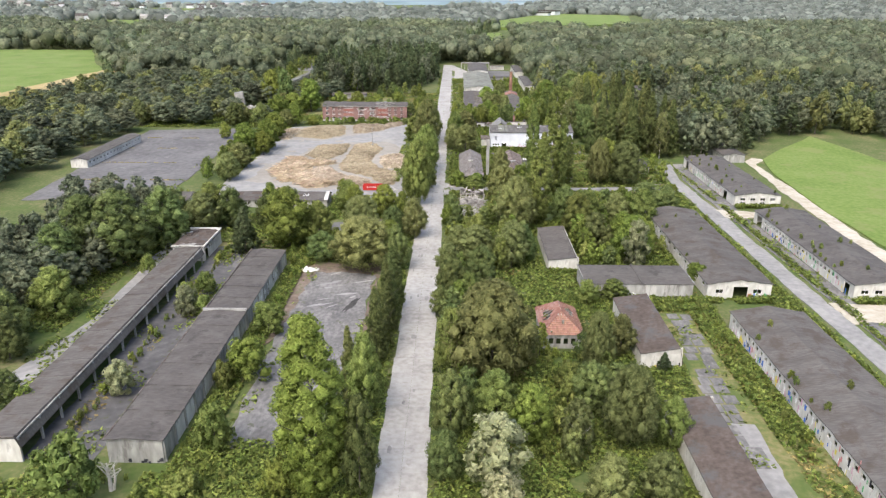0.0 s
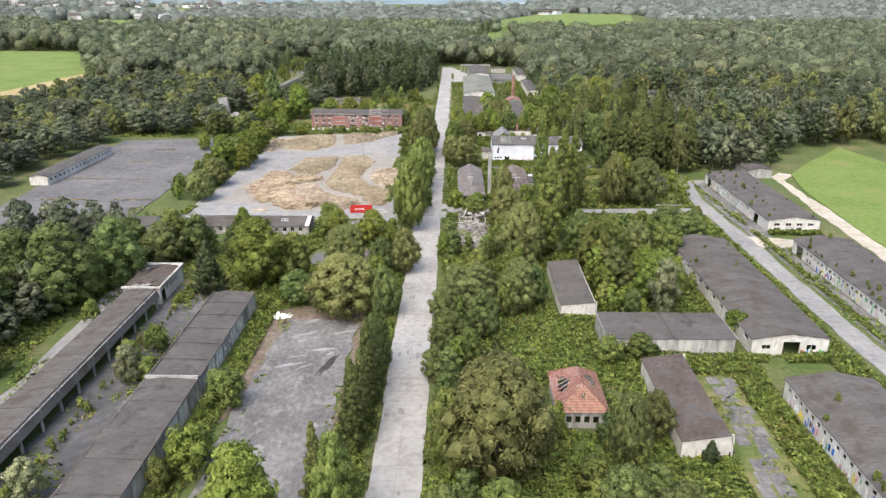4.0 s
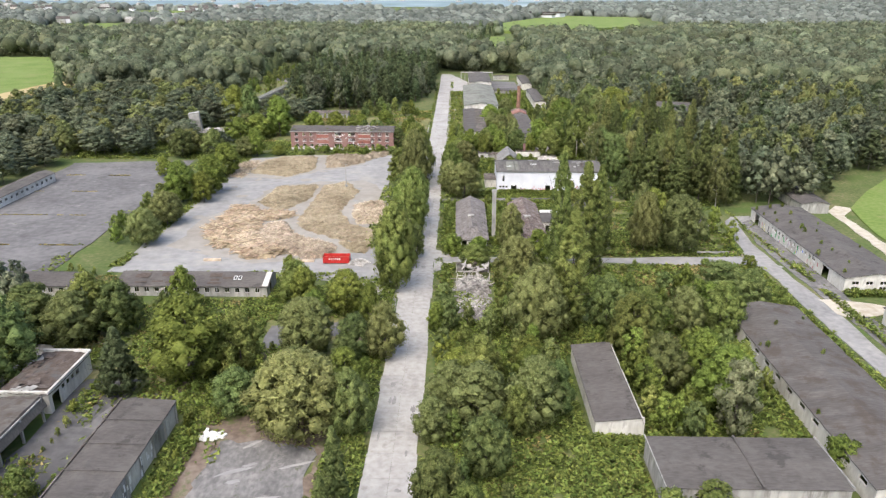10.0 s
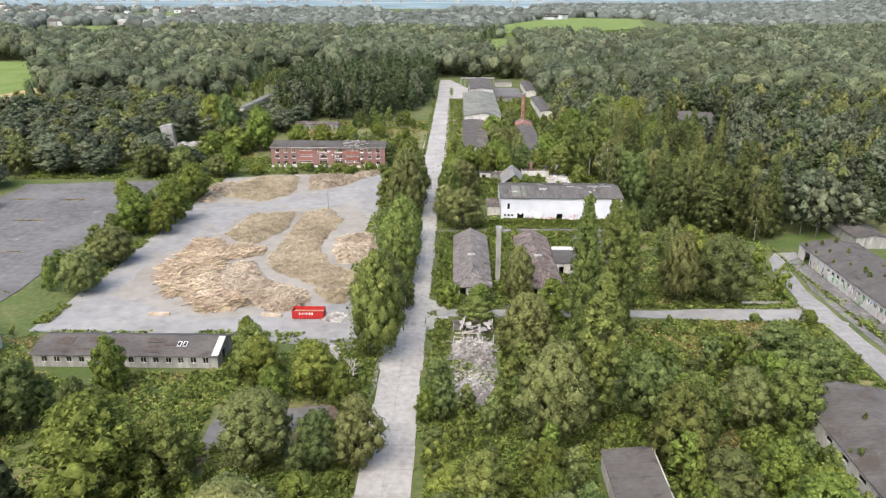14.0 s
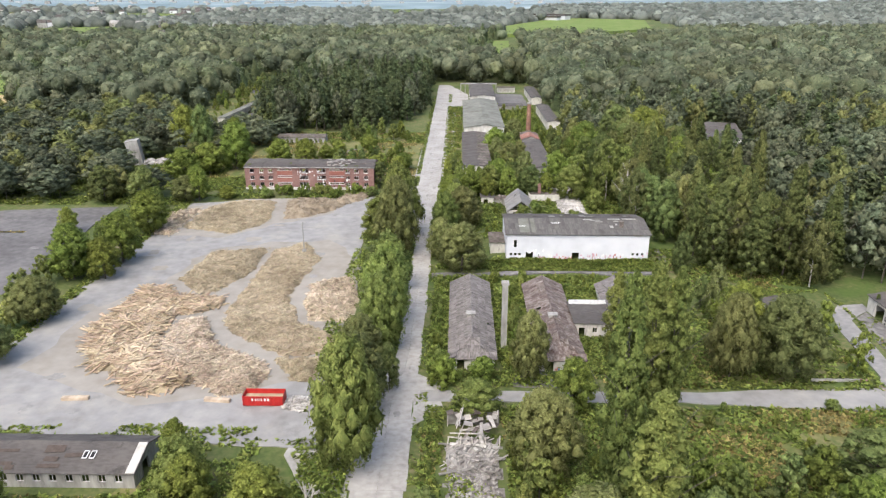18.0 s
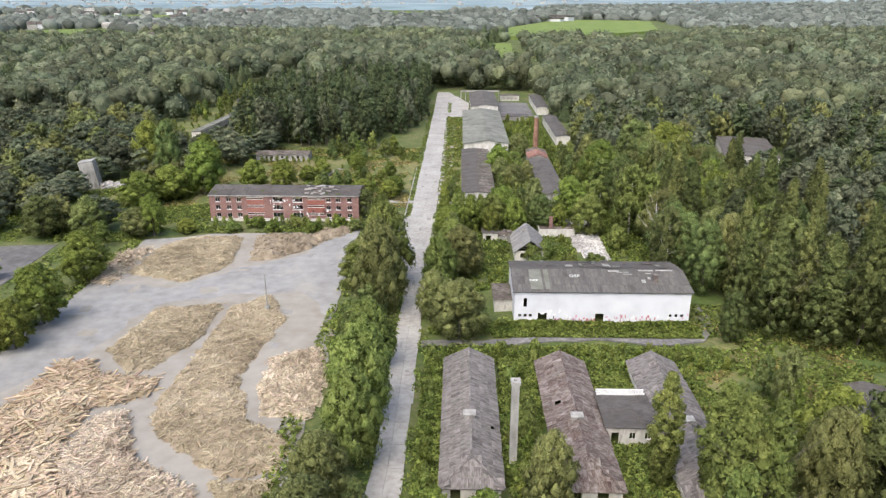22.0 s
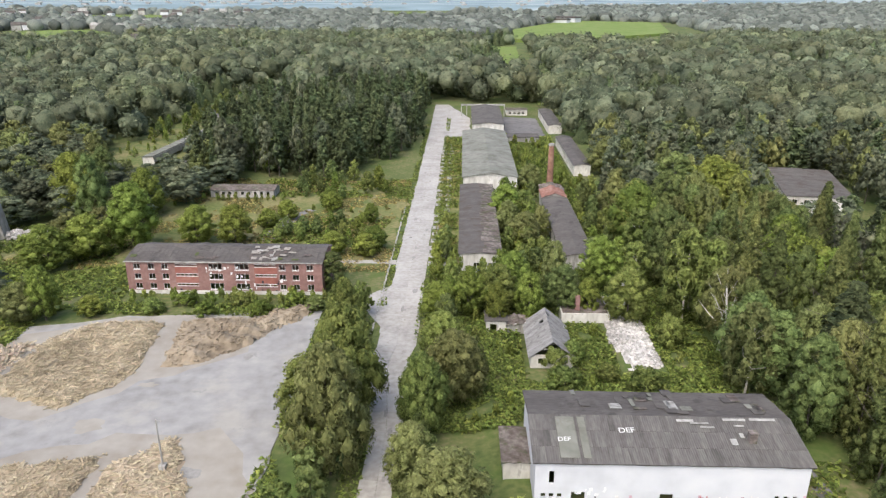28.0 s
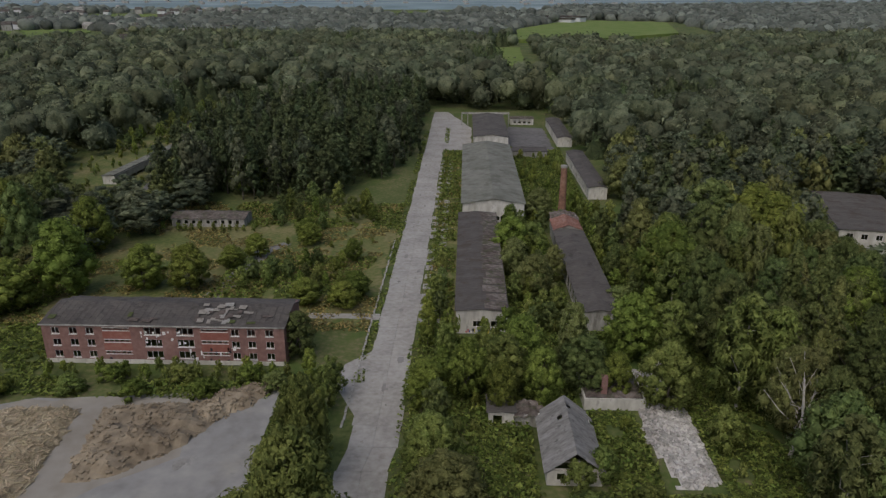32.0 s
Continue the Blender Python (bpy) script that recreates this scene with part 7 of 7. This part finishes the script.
farm = thing("farm", pose(158, 1866, ground_z(158, 1866), 0, 0, -38), "distant farm with long pale shed roofs", "farm")
for x, y, w, d, h in ((0, 0, 110, 24, 9), (-30, -30, 60, 16, 6), (40, -34, 70, 14, 6)):
    part("barn", boxes((x, x + w, y, y + d, 0, h)), M_HALL, farm)
    part("barn_roof", boxes((x - 1, x + w + 1, y - 1, y + d + 1, h + 0.003, h + 3)), M_ROOF2, farm)
vil = random.Random(4)


def far_house(x, y, w, d, h):
    b = thing("far_house", pose(x, y, ground_z(x, y), 0, 0, vil.uniform(-30, 30)), "small distant pale house with dark roof", "house", "distant village")
    part("wall", boxes((-w / 2, w / 2, -d / 2, d / 2, 0, h)), vil.choice((M_HALL, M_CONC, M_WHITE)), b)
    part("roof", gable(d + 1, w, h * 0.6), vil.choice((M_ROOF, M_ROOF2, M_ROOF2, M_CONC)), b, "", pose(-w / 2, -d / 2 - 0.5, h + 0.01, 0, 0, 90) @ pose(0, -w, 0))


for i in range(46):
    d = vil.uniform(1950, 2500)
    far_house(-d * vil.uniform(0.18, 0.62), d, vil.uniform(12, 26), vil.uniform(9, 12), vil.uniform(7, 11))
for x, y in TOWN:
    far_house(x, y, vil.uniform(10, 22), vil.uniform(8, 11), vil.uniform(7, 10))
# The blue-grey base colour itself paints the haze over the far land.
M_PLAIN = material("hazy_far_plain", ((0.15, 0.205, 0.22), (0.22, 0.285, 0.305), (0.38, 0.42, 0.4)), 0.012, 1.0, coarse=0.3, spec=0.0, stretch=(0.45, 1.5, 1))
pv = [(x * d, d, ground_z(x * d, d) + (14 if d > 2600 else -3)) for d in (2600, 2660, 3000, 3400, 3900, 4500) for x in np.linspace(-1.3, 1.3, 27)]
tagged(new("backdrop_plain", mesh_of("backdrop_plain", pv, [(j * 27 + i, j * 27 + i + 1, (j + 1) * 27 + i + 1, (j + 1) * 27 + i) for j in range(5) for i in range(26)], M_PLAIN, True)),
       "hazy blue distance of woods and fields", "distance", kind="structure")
tv, tf = [], []
tn = random.Random(61)
for i in range(170):
    d = tn.uniform(2650, 4200)
    x, w, dd, h = d * tn.choice((tn.uniform(-0.66, 0.2), tn.uniform(-0.5, -0.1), tn.uniform(-0.66, 0.66))), tn.uniform(8, 22), tn.uniform(8, 12), tn.uniform(4, 8)
    z, o = ground_z(x, d) + 13, len(tv)
    tv += [(x + a * w / 2, d + c * dd / 2, z + e) for a in (-1, 1) for c in (-1, 1) for e in (0, h)]
    tf += [tuple(o + k for k in q) for q in ((0, 1, 3, 2), (4, 6, 7, 5), (0, 4, 5, 1), (2, 3, 7, 6), (1, 5, 7, 3))]
tagged(new("distant_town", mesh_of("distant_town", tv, tf, M_CONC)), "scattered pale houses of far-off towns", "town", kind="stuff")
# Pale blue stands for haze, painted straight into the hill colour.
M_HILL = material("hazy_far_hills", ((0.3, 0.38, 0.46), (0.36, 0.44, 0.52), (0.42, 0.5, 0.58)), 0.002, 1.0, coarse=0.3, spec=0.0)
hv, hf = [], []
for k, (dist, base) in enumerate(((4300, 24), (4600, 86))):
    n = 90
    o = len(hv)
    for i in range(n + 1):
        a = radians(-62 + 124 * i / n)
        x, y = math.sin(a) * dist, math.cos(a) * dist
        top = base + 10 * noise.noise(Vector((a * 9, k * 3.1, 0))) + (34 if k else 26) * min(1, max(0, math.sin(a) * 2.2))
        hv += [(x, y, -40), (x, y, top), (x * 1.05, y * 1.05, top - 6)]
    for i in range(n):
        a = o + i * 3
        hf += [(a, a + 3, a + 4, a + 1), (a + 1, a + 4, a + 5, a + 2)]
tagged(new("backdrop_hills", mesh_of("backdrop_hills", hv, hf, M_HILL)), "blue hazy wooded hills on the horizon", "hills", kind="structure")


# ---- brambles and dry grass ----
def carpet(name, label, mat, zones, n, h0, h1, size, seed, thr=-0.1, anywhere=False):
    rg = np.random.default_rng(seed)
    pos = []
    area = np.array([(b - a) * (d - c) for a, b, c, d in zones])
    for (x0, x1, y0, y1), k in zip(zones, (n * area / area.sum()).astype(int)):
        for _ in range(int(k)):
            x, y = rg.uniform(x0, x1), rg.uniform(y0, y1)
            w = noise.noise(Vector((x * 0.09, y * 0.09, seed))) + 0.5 * noise.noise(Vector((x * 0.3, y * 0.3, seed)))
            if w < thr or (not anywhere and blocked(x, y, 0.2)):
                continue
            pos.append((x, y, ground_z(x, y) + rg.uniform(h0, h1) * min(1.0, 0.25 + (w - thr))))
    pos = np.array(pos)
    v, f = leaf_tris(pos, np.tile((0, 0, 1.0), (len(pos), 1)), size, rg, jitter=0.6)
    nr = np.repeat(rg.normal(0, 0.35, (len(pos), 3)) + (0, 0, 1), 3, axis=0)
    nr /= np.linalg.norm(nr, axis=1)[:, None]
    return tagged(new(name, fast_mesh(name, v, f, NO_QUADS, mat, nr)), label, "undergrowth", kind="stuff")


carpet("bramble_carpet", "thick green bramble and nettle carpet", L_UNDER, [(4, 53, 78, 234), (60, 67, 100, 156), (40, 68, 148.5, 157), (53, 67, 168, 228), (4, 44, 234, 250), (-40, -5, 76, 97), (4, 56, 256, 318), (4, 64, 336, 405), (24, 56, 400, 600), (82, 99, 95, 250), (-13, -5, 92, 236), (-40, -30, 92, 236)], 380000, 0.1, 1.2, 0.5, 3, -0.42)
carpet("weed_carpet", "loose green weeds between the buildings", L_UNDER, [(-110, -66, 384, 408), (-46, -9, 418, 450), (-60, -5, 474, 500), (-110, -68, 92, 236), (-70, -5, 178, 240), (4, 16, 400, 600), (56, 98, 250, 330), (-160, -80, 370, 440), (-110, -46, 66, 96), (45, 88, 226, 250), (53, 66, 84, 150)], 150000, 0.05, 0.8, 0.6, 4, -0.25)
carpet("dry_grass", "dry yellow grass tufts", L_DRY, [(-110, -5, 406, 500), (-110, -5, 406, 500), (53, 88, 258, 312), (-85, -30, 92, 240), (4, 66, 92, 250), (52, 98, 200, 330), (4, 13, 400, 600), (36, 66, 256, 330), (46, 88, 224, 250), (46, 88, 224, 250), (52, 67, 84, 150), (-74, -66, 96, 190), (-110, -46, 66, 96)], 120000, 0.05, 0.5, 0.5, 6, 0.0)
carpet("joint_weeds", "weeds growing through the old asphalt", L_UNDER, [(-60.5, -49.5, 93, 190), (52, 65, 92, 142), (-31, -28, 96, 174), (-14.5, -12, 100, 174), (83.5, 90, 95, 250), (96, 102, 100, 290), (-78, -71.5, 96, 190), (-82, -78, 246, 372), (-100, -95, 242, 366)], 16000, 0.02, 0.5, 0.6, 14, 0.12, True)
carpet("asphalt_weed_rows", "thin rows of weeds in the joints of the dark asphalt", L_DRY, [(-147, -99, 262, 262.6), (-147, -99, 290, 290.5), (-148, -99, 318, 318.6), (-149, -101, 341, 342), (-128, -127, 236, 262)], 3200, 0.02, 0.3, 0.5, 26, 0.0, True)
carpet("road_verge", "low dry and green verge weeds along the road", L_UNDER, [(3.4, 5.4, 70, 400), (-6.2, -4.9, 70, 236), (-4.5, -1.2, 262, 340), (4.4, 6.4, 400, 640), (-6, -3.9, 385, 640)], 9000, 0.02, 0.6, 0.5, 15, -0.25, True)
carpet("hall_hedge", "dense green weeds along the foot of the white hall", L_UNDER, [(19, 62, 313.2, 317.5)], 14000, 0.1, 0.75, 0.55, 17, -0.6, True)
carpet("gable_weeds", "green weeds along the gables of the halls and barns", L_UNDER, [(67, 83, 153.6, 156.3), (102, 118, 230.5, 233.3), (102, 118, 153.5, 156.2), (31, 41, 170, 173), (43, 52, 119.4, 122.2), (38, 65, 153, 156.1), (40.2, 43, 122, 148)], 9000, 0.2, 1.3, 0.5, 18, -0.6, True)
carpet("lot_verge", "weedy fringe round the concrete lot", L_UNDER, [(-82, -78.5, 246, 374), (-78, -20, 379, 385), (-17.5, -14, 262, 380), (-80, -16, 238, 243)], 9000, 0.02, 0.8, 0.6, 16, -0.2, True)
carpet("barrack_brambles", "bright brambles filling the gaps between the barracks", L_UNDER, [(35, 43, 261.5, 276.5), (18.2, 25.8, 266, 308), (5, 9, 262, 306), (20, 63, 300.5, 309), (36, 52, 287.5, 300)], 26000, 0.15, 1.1, 0.5, 19, -0.35, True)
carpet("meadow_weeds", "loose low weeds in the east meadow", L_UNDER, [(54, 88, 259, 312)], 9000, 0.05, 0.6, 0.5, 25, 0.05)

# ---- graffiti: plain colour bars and patches on walls ----
M_PAINT = [material("spray_paint_" + n, (tuple(c * 0.8 for c in col), col, tuple(min(1, c * 1.2) for c in col)), 2.0, 0.6)
           for n, col in (("blue", (0.05, 0.15, 0.5)), ("pink", (0.55, 0.36, 0.41)), ("green", (0.1, 0.36, 0.14)), ("yellow", (0.6, 0.5, 0.08)), ("black", (0.03, 0.03, 0.035)), ("red", (0.48, 0.2, 0.19)), ("pale", (0.75, 0.74, 0.72)))]


def graffiti(target, k, w, d, u0, u1, z0, z1, n, seed, mats=None, thick=0.3):
    """Sprayed colour patches and letter-like bars on wall k of a building."""
    rg = random.Random(seed)
    u = u0
    while u < u1:
        s = rg.uniform(0.3, 0.9)
        mat = rg.choice(mats or M_PAINT)
        for q in range(rg.randint(2, 4)):
            w_ = rg.uniform(0.12, 0.5)
            zz = rg.uniform(z0, z0 + 0.25 * (z1 - z0))
            hh = rg.uniform(0.4, 0.95) * (z1 - zz)
            off = -0.03 - 0.02 * (q % 3)
            part("graffiti", boxes((u, u + w_, off, off + 0.016, zz, zz + hh)), mat if rg.random() < 0.75 else rg.choice(mats or M_PAINT), target, "", side(w, d, k) @ pose(0, 0, 0, 0, rg.uniform(-3, 3), 0))
            u += w_ * rg.uniform(0.7, 1.2)
        u += rg.uniform(0.0, 2.2) * (u1 - u0) / n


def found(name, n=0):
    hits = [o for o in scene.objects if o.parent is None and o.name.split(".")[0] == name]
    return hits[n]


halls = [o for o in scene.objects if o.parent is None and o.name.split(".")[0] == "long_hall"]
rw = random.Random(44)
for hall_, w_, d_, count in ((halls[0], 15.2, 60, 7), (halls[1], 15.4, 84.9, 9), (halls[2], 15.2, 60.2, 22), (halls[3], 15.4, 57.7, 20)):
    for i in range(count):
        x_ = rw.choice((0.4, rw.uniform(1, w_ - 1), rw.uniform(1, 5)))
        k_ = rw.uniform(0.22, 0.5)
        part("roof_weed", SPECIES["bush"][rw.randrange(2)][3], None, hall_, "", pose(x_, rw.uniform(2, d_ - 2), 3.75 + 1.1 * (1 - abs(x_ / w_ * 2 - 1)), 0, 0, rw.uniform(0, 360)) @ Matrix.Diagonal((k_ * 0.6, k_ * 0.6, k_, 1)))
graffiti(halls[1], 3, 15.4, 84.9, 2, 83, 0.1, 2.0, 200, 1, M_PAINT + [M_PAINT[6], M_PAINT[0], M_PAINT[1]])
graffiti(halls[2], 3, 15.2, 60.2, 7, 57, 0.2, 1.8, 90, 2)
graffiti(halls[3], 3, 15.4, 57.7, 7, 45, 0.2, 1.8, 40, 3)
graffiti(halls[0], 0, 15.2, 60, 10.8, 14.2, 0.2, 1.5, 9, 4)
pinks = [M_PAINT[1], M_PAINT[5], M_PAINT[1], M_PAINT[6]]
for u0, u1, z1, n in ((0.6, 4.8, 0.9, 8), (8.4, 11.6, 1.35, 14), (13.6, 16.8, 1.3, 14), (19.3, 29.2, 1.25, 44), (30.0, 35.8, 0.8, 6)):
    graffiti(hall, 0, 36.6, 17.6, u0, u1, 0.05, z1, n, int(u0 * 10), pinks if n > 10 else [M_PAINT[4], M_PAINT[6], M_PAINT[1]])
graffiti(hall, 0, 36.6, 17.6, 19.2, 29.5, 0.15, 1.1, 50, 55, [M_PAINT[1], M_PAINT[6], M_PAINT[1]])
graffiti(hall, 0, 36.6, 17.6, 7.6, 16.6, 0.2, 1.2, 24, 59, pinks + [M_PAINT[4]])
graffiti(hall, 0, 36.6, 17.6, 5.4, 9.8, 1.9, 2.6, 8, 60, [M_PAINT[6]])
graffiti(brick, 0, W_, D_, 0.4, 12, 0.1, 0.85, 18, 6, [M_PAINT[4], M_PAINT[6]])
graffiti(brick, 0, W_, D_, 28, 37, 1.2, 2.4, 16, 7, [M_PAINT[6], M_PAINT[6], M_PAINT[4]])
graffiti(brick, 0, W_, D_, 19, 26, 5.4, 6.2, 8, 8, [M_PAINT[6]])
barns = [o for o in scene.objects if o.parent is None and o.name.split(".")[0] == "flat_barn"]
graffiti(barns[2], 0, 8.0, 25.8, 0.4, 7.6, 0.1, 1.3, 10, 9)
graffiti(barns[1], 0, 25.6, 11.8, 8, 12, 0.3, 1.3, 5, 10)
garages = [o for o in scene.objects if o.parent is None and o.name.split(".")[0] == "garage_row"]
graffiti(garages[1], 1, 8.9, 37.6, 6, 27, 0.9, 2.7, 16, 21, [M_PAINT[6]])
graffiti(garages[0], 0, 8.7, 46.3, 3.0, 7.6, 0.1, 0.9, 5, 22, [M_PAINT[4]])
graffiti(found("flat_workshop"), 0, 10.6, 68.5, 2, 8, 0.1, 1.3, 10, 12)
graffiti(found("long_barrack", 1), 0, 8.3, 36, 2.8, 8, 0.1, 0.85, 8, 13)

# ---- foundations beside the road and low walls ----
fnd = random.Random(12)
for i in range(26):
    for xk in (5.2, 8.2):
        if fnd.random() < 0.8:
            f = thing("foundation_slab", pose(xk + fnd.uniform(-0.1, 0.1), 412 + i * 6.1, 0.02), "low pale concrete foundation slab in dry grass", "foundation", "foundations along the road")
            part("slab", boxes((-0.9, 0.9, -1.5, 1.5, 0, 0.16)), M_ROAD, f)
lw = thing("low_wall", pose(75.6, 259.8, 0), "low broken brick wall beside the side lane", "wall")
for i in range(22):
    part("brick_course", boxes((i * 0.46, i * 0.46 + 0.44, 0, 0.3, 0, 0.5 + 0.12 * fnd.random())), M_BRICK if i > 18 else M_CONC, lw)
for i in range(60):
    k = thing("kerb_stone", pose(-5.6 if i % 2 else -5.7, 372 + i * 2.2, 0.0), "pale kerb stone at the road edge", "kerb", "kerb stones")
    part("stone", boxes((-0.18, 0.18, -0.95, 0.95, 0, 0.2)), M_ROAD, k)
    if i > 40:
        break

block("lane_shed", "long grey roof of a shed at the wood edge", "shed", 121, 298, 9, 46, 3.2, M_CONC, M_ROOF, 0.8, seed=81)
block("lane_shed", "small grey-roofed shed among the trees", "shed", 77.5, 277, 6.5, 14, 2.8, M_WHITE, M_ROOF2, 0.7, turn=-4, seed=82)

# ---- broken path of asphalt slabs between the barns ----
path = tagged(new("pavement_broken_path"), "broken asphalt slabs with weeds in the joints", "pavement", kind="structure")
ps = random.Random(17)
for i in range(18):
    for xk in (52.8, 55.2):
        x0, y0 = xk + 0.075 * (i * 3.1 - 14) + ps.uniform(-0.25, 0.25), 92 + i * 3.1 + ps.uniform(-0.2, 0.2)
        if ps.random() < 0.92:
            part("slab", boxes((x0, x0 + ps.uniform(2.0, 2.5), y0, y0 + ps.uniform(2.5, 3.0), -0.1, 0.09)), M_YARD, path, "", pose(0, 0, ps.uniform(-0.02, 0.03), 0, 0, ps.uniform(-0.3, 0.3)))

slab("pavement_barn_strip", [(53.6, 84), (57.4, 84), (58.4, 104), (54.8, 104.4)], M_LANE_GREY, "grey strip of asphalt beside a barn", 0.06, jag=0.3, step=2.0)

# ---- west shed in the far clearing ----
open_shed(-118.6, 522, 5.0, 100, 3.1, 20, "very long open shed with a pale grey roof in the wood", M_ROOFG, M_CONC, turn=-3.6)


carpet("rubble_weeds", "weeds growing over the collapsed shed", L_UNDER, [(9, 18, 213, 242)], 1500, 0.3, 0.9, 0.45, 23, 0.0, True)


# ---- dead trees ----
def dead_tree(x, y, h, seed, label):
    b = thing("dead_tree", pose(x, y, ground_z(x, y)), label, "tree")
    part("trunk", trunk_mesh(h, 0.36, seed, 11, M_DEADWOOD, 0.9, 0.75, 0.3), None, b)
    part("branches", trunk_mesh(h * 0.9, 0.24, seed + 1, 13, M_DEADWOOD, 0.95, 0.6, 0.35), None, b, "", pose(0.3, 0.2, 0, 6, 5, 40))


dead_tree(64.5, 366, 15, 3, "bleached bare tree with forked limbs")
dead_tree(66.5, 371, 13, 5, "bare white tree beside the wood")
dead_tree(-43.3, 85.2, 5.2, 12, "small bleached bare tree in the grass")
dead_tree(-9.5, 222, 6, 9, "bare grey shrub beside the junction")

# ---- road repairs, cracks and stains ----
M_PATCH = material("dark_road_patch", ((0.2, 0.19, 0.175), (0.26, 0.25, 0.23), (0.31, 0.3, 0.28)), 1.5, 0.92)
M_TAR = material("wet_black_tar", ((0.03, 0.028, 0.026), (0.05, 0.047, 0.043), (0.075, 0.07, 0.065)), 1.0, 0.7)


def blotch(name, label, x, y, rx, ry, mat, seed, z, turn=0):
    rg = random.Random(seed)
    c, s = math.cos(radians(turn)), math.sin(radians(turn))
    bm = bmesh.new()
    n = 16
    pts = []
    for i in range(n):
        a = 2 * math.pi * i / n
        q = rg.uniform(0.65, 1.15)
        u, v = rx * q * math.cos(a), ry * q * math.sin(a)
        pts.append((x + u * c - v * s, y + u * s + v * c))
    bm.faces.new([bm.verts.new((a, b, z)) for a, b in pts])
    tagged(part(name, bm, mat), label, "stain", kind="structure")


rp = random.Random(31)
for i in range(42):
    y = rp.uniform(90, 560)
    a, b = road_edges(y)
    blotch("trim_road_patch", "dark repair patch on the concrete road", rp.uniform(a + 1, b - 1), y, rp.uniform(0.15, 0.7), rp.uniform(0.3, 1.6), M_PATCH, i, 0.092 + 0.001 * i)
for i in range(12):
    blotch("trim_yard_scrape", "pale scraped streak on the asphalt yard", rp.uniform(-27, -15), rp.uniform(150, 172), rp.uniform(0.2, 0.5), rp.uniform(0.8, 3.6), M_LOT, 400 + i, 0.058 + 0.0005 * i, rp.uniform(-80, -40))
blotch("trim_tar_stain", "black wet stain on the asphalt yard", -16.8, 151, 0.9, 4.6, M_TAR, 77, 0.062, -18)
for i in range(26):
    blotch("trim_lot_stain", "darker worn patch on the lot", rp.uniform(-76, -18), rp.uniform(246, 378), rp.uniform(0.8, 3.2), rp.uniform(0.6, 2.5), rp.choice((M_PATCH, M_DUST, M_DUST)), 100 + i, 0.062 + 0.0006 * i)
for i in range(7):
    blotch("trim_yard_stain", "worn patch on the asphalt yard", rp.uniform(-29, -15), rp.uniform(104, 170), rp.uniform(0.4, 1.6), rp.uniform(0.6, 3.0), rp.choice((M_PATCH, M_ASPHALT)), 200 + i, 0.048 + 0.0005 * i)
for i in range(26):
    blotch("trim_dark_lot_stain", "paler worn patch on the dark asphalt", rp.uniform(-138, -102), rp.uniform(240, 355), rp.uniform(0.6, 3.0), rp.uniform(0.5, 2.0), M_YARD, 300 + i, 0.046 + 0.0005 * i)
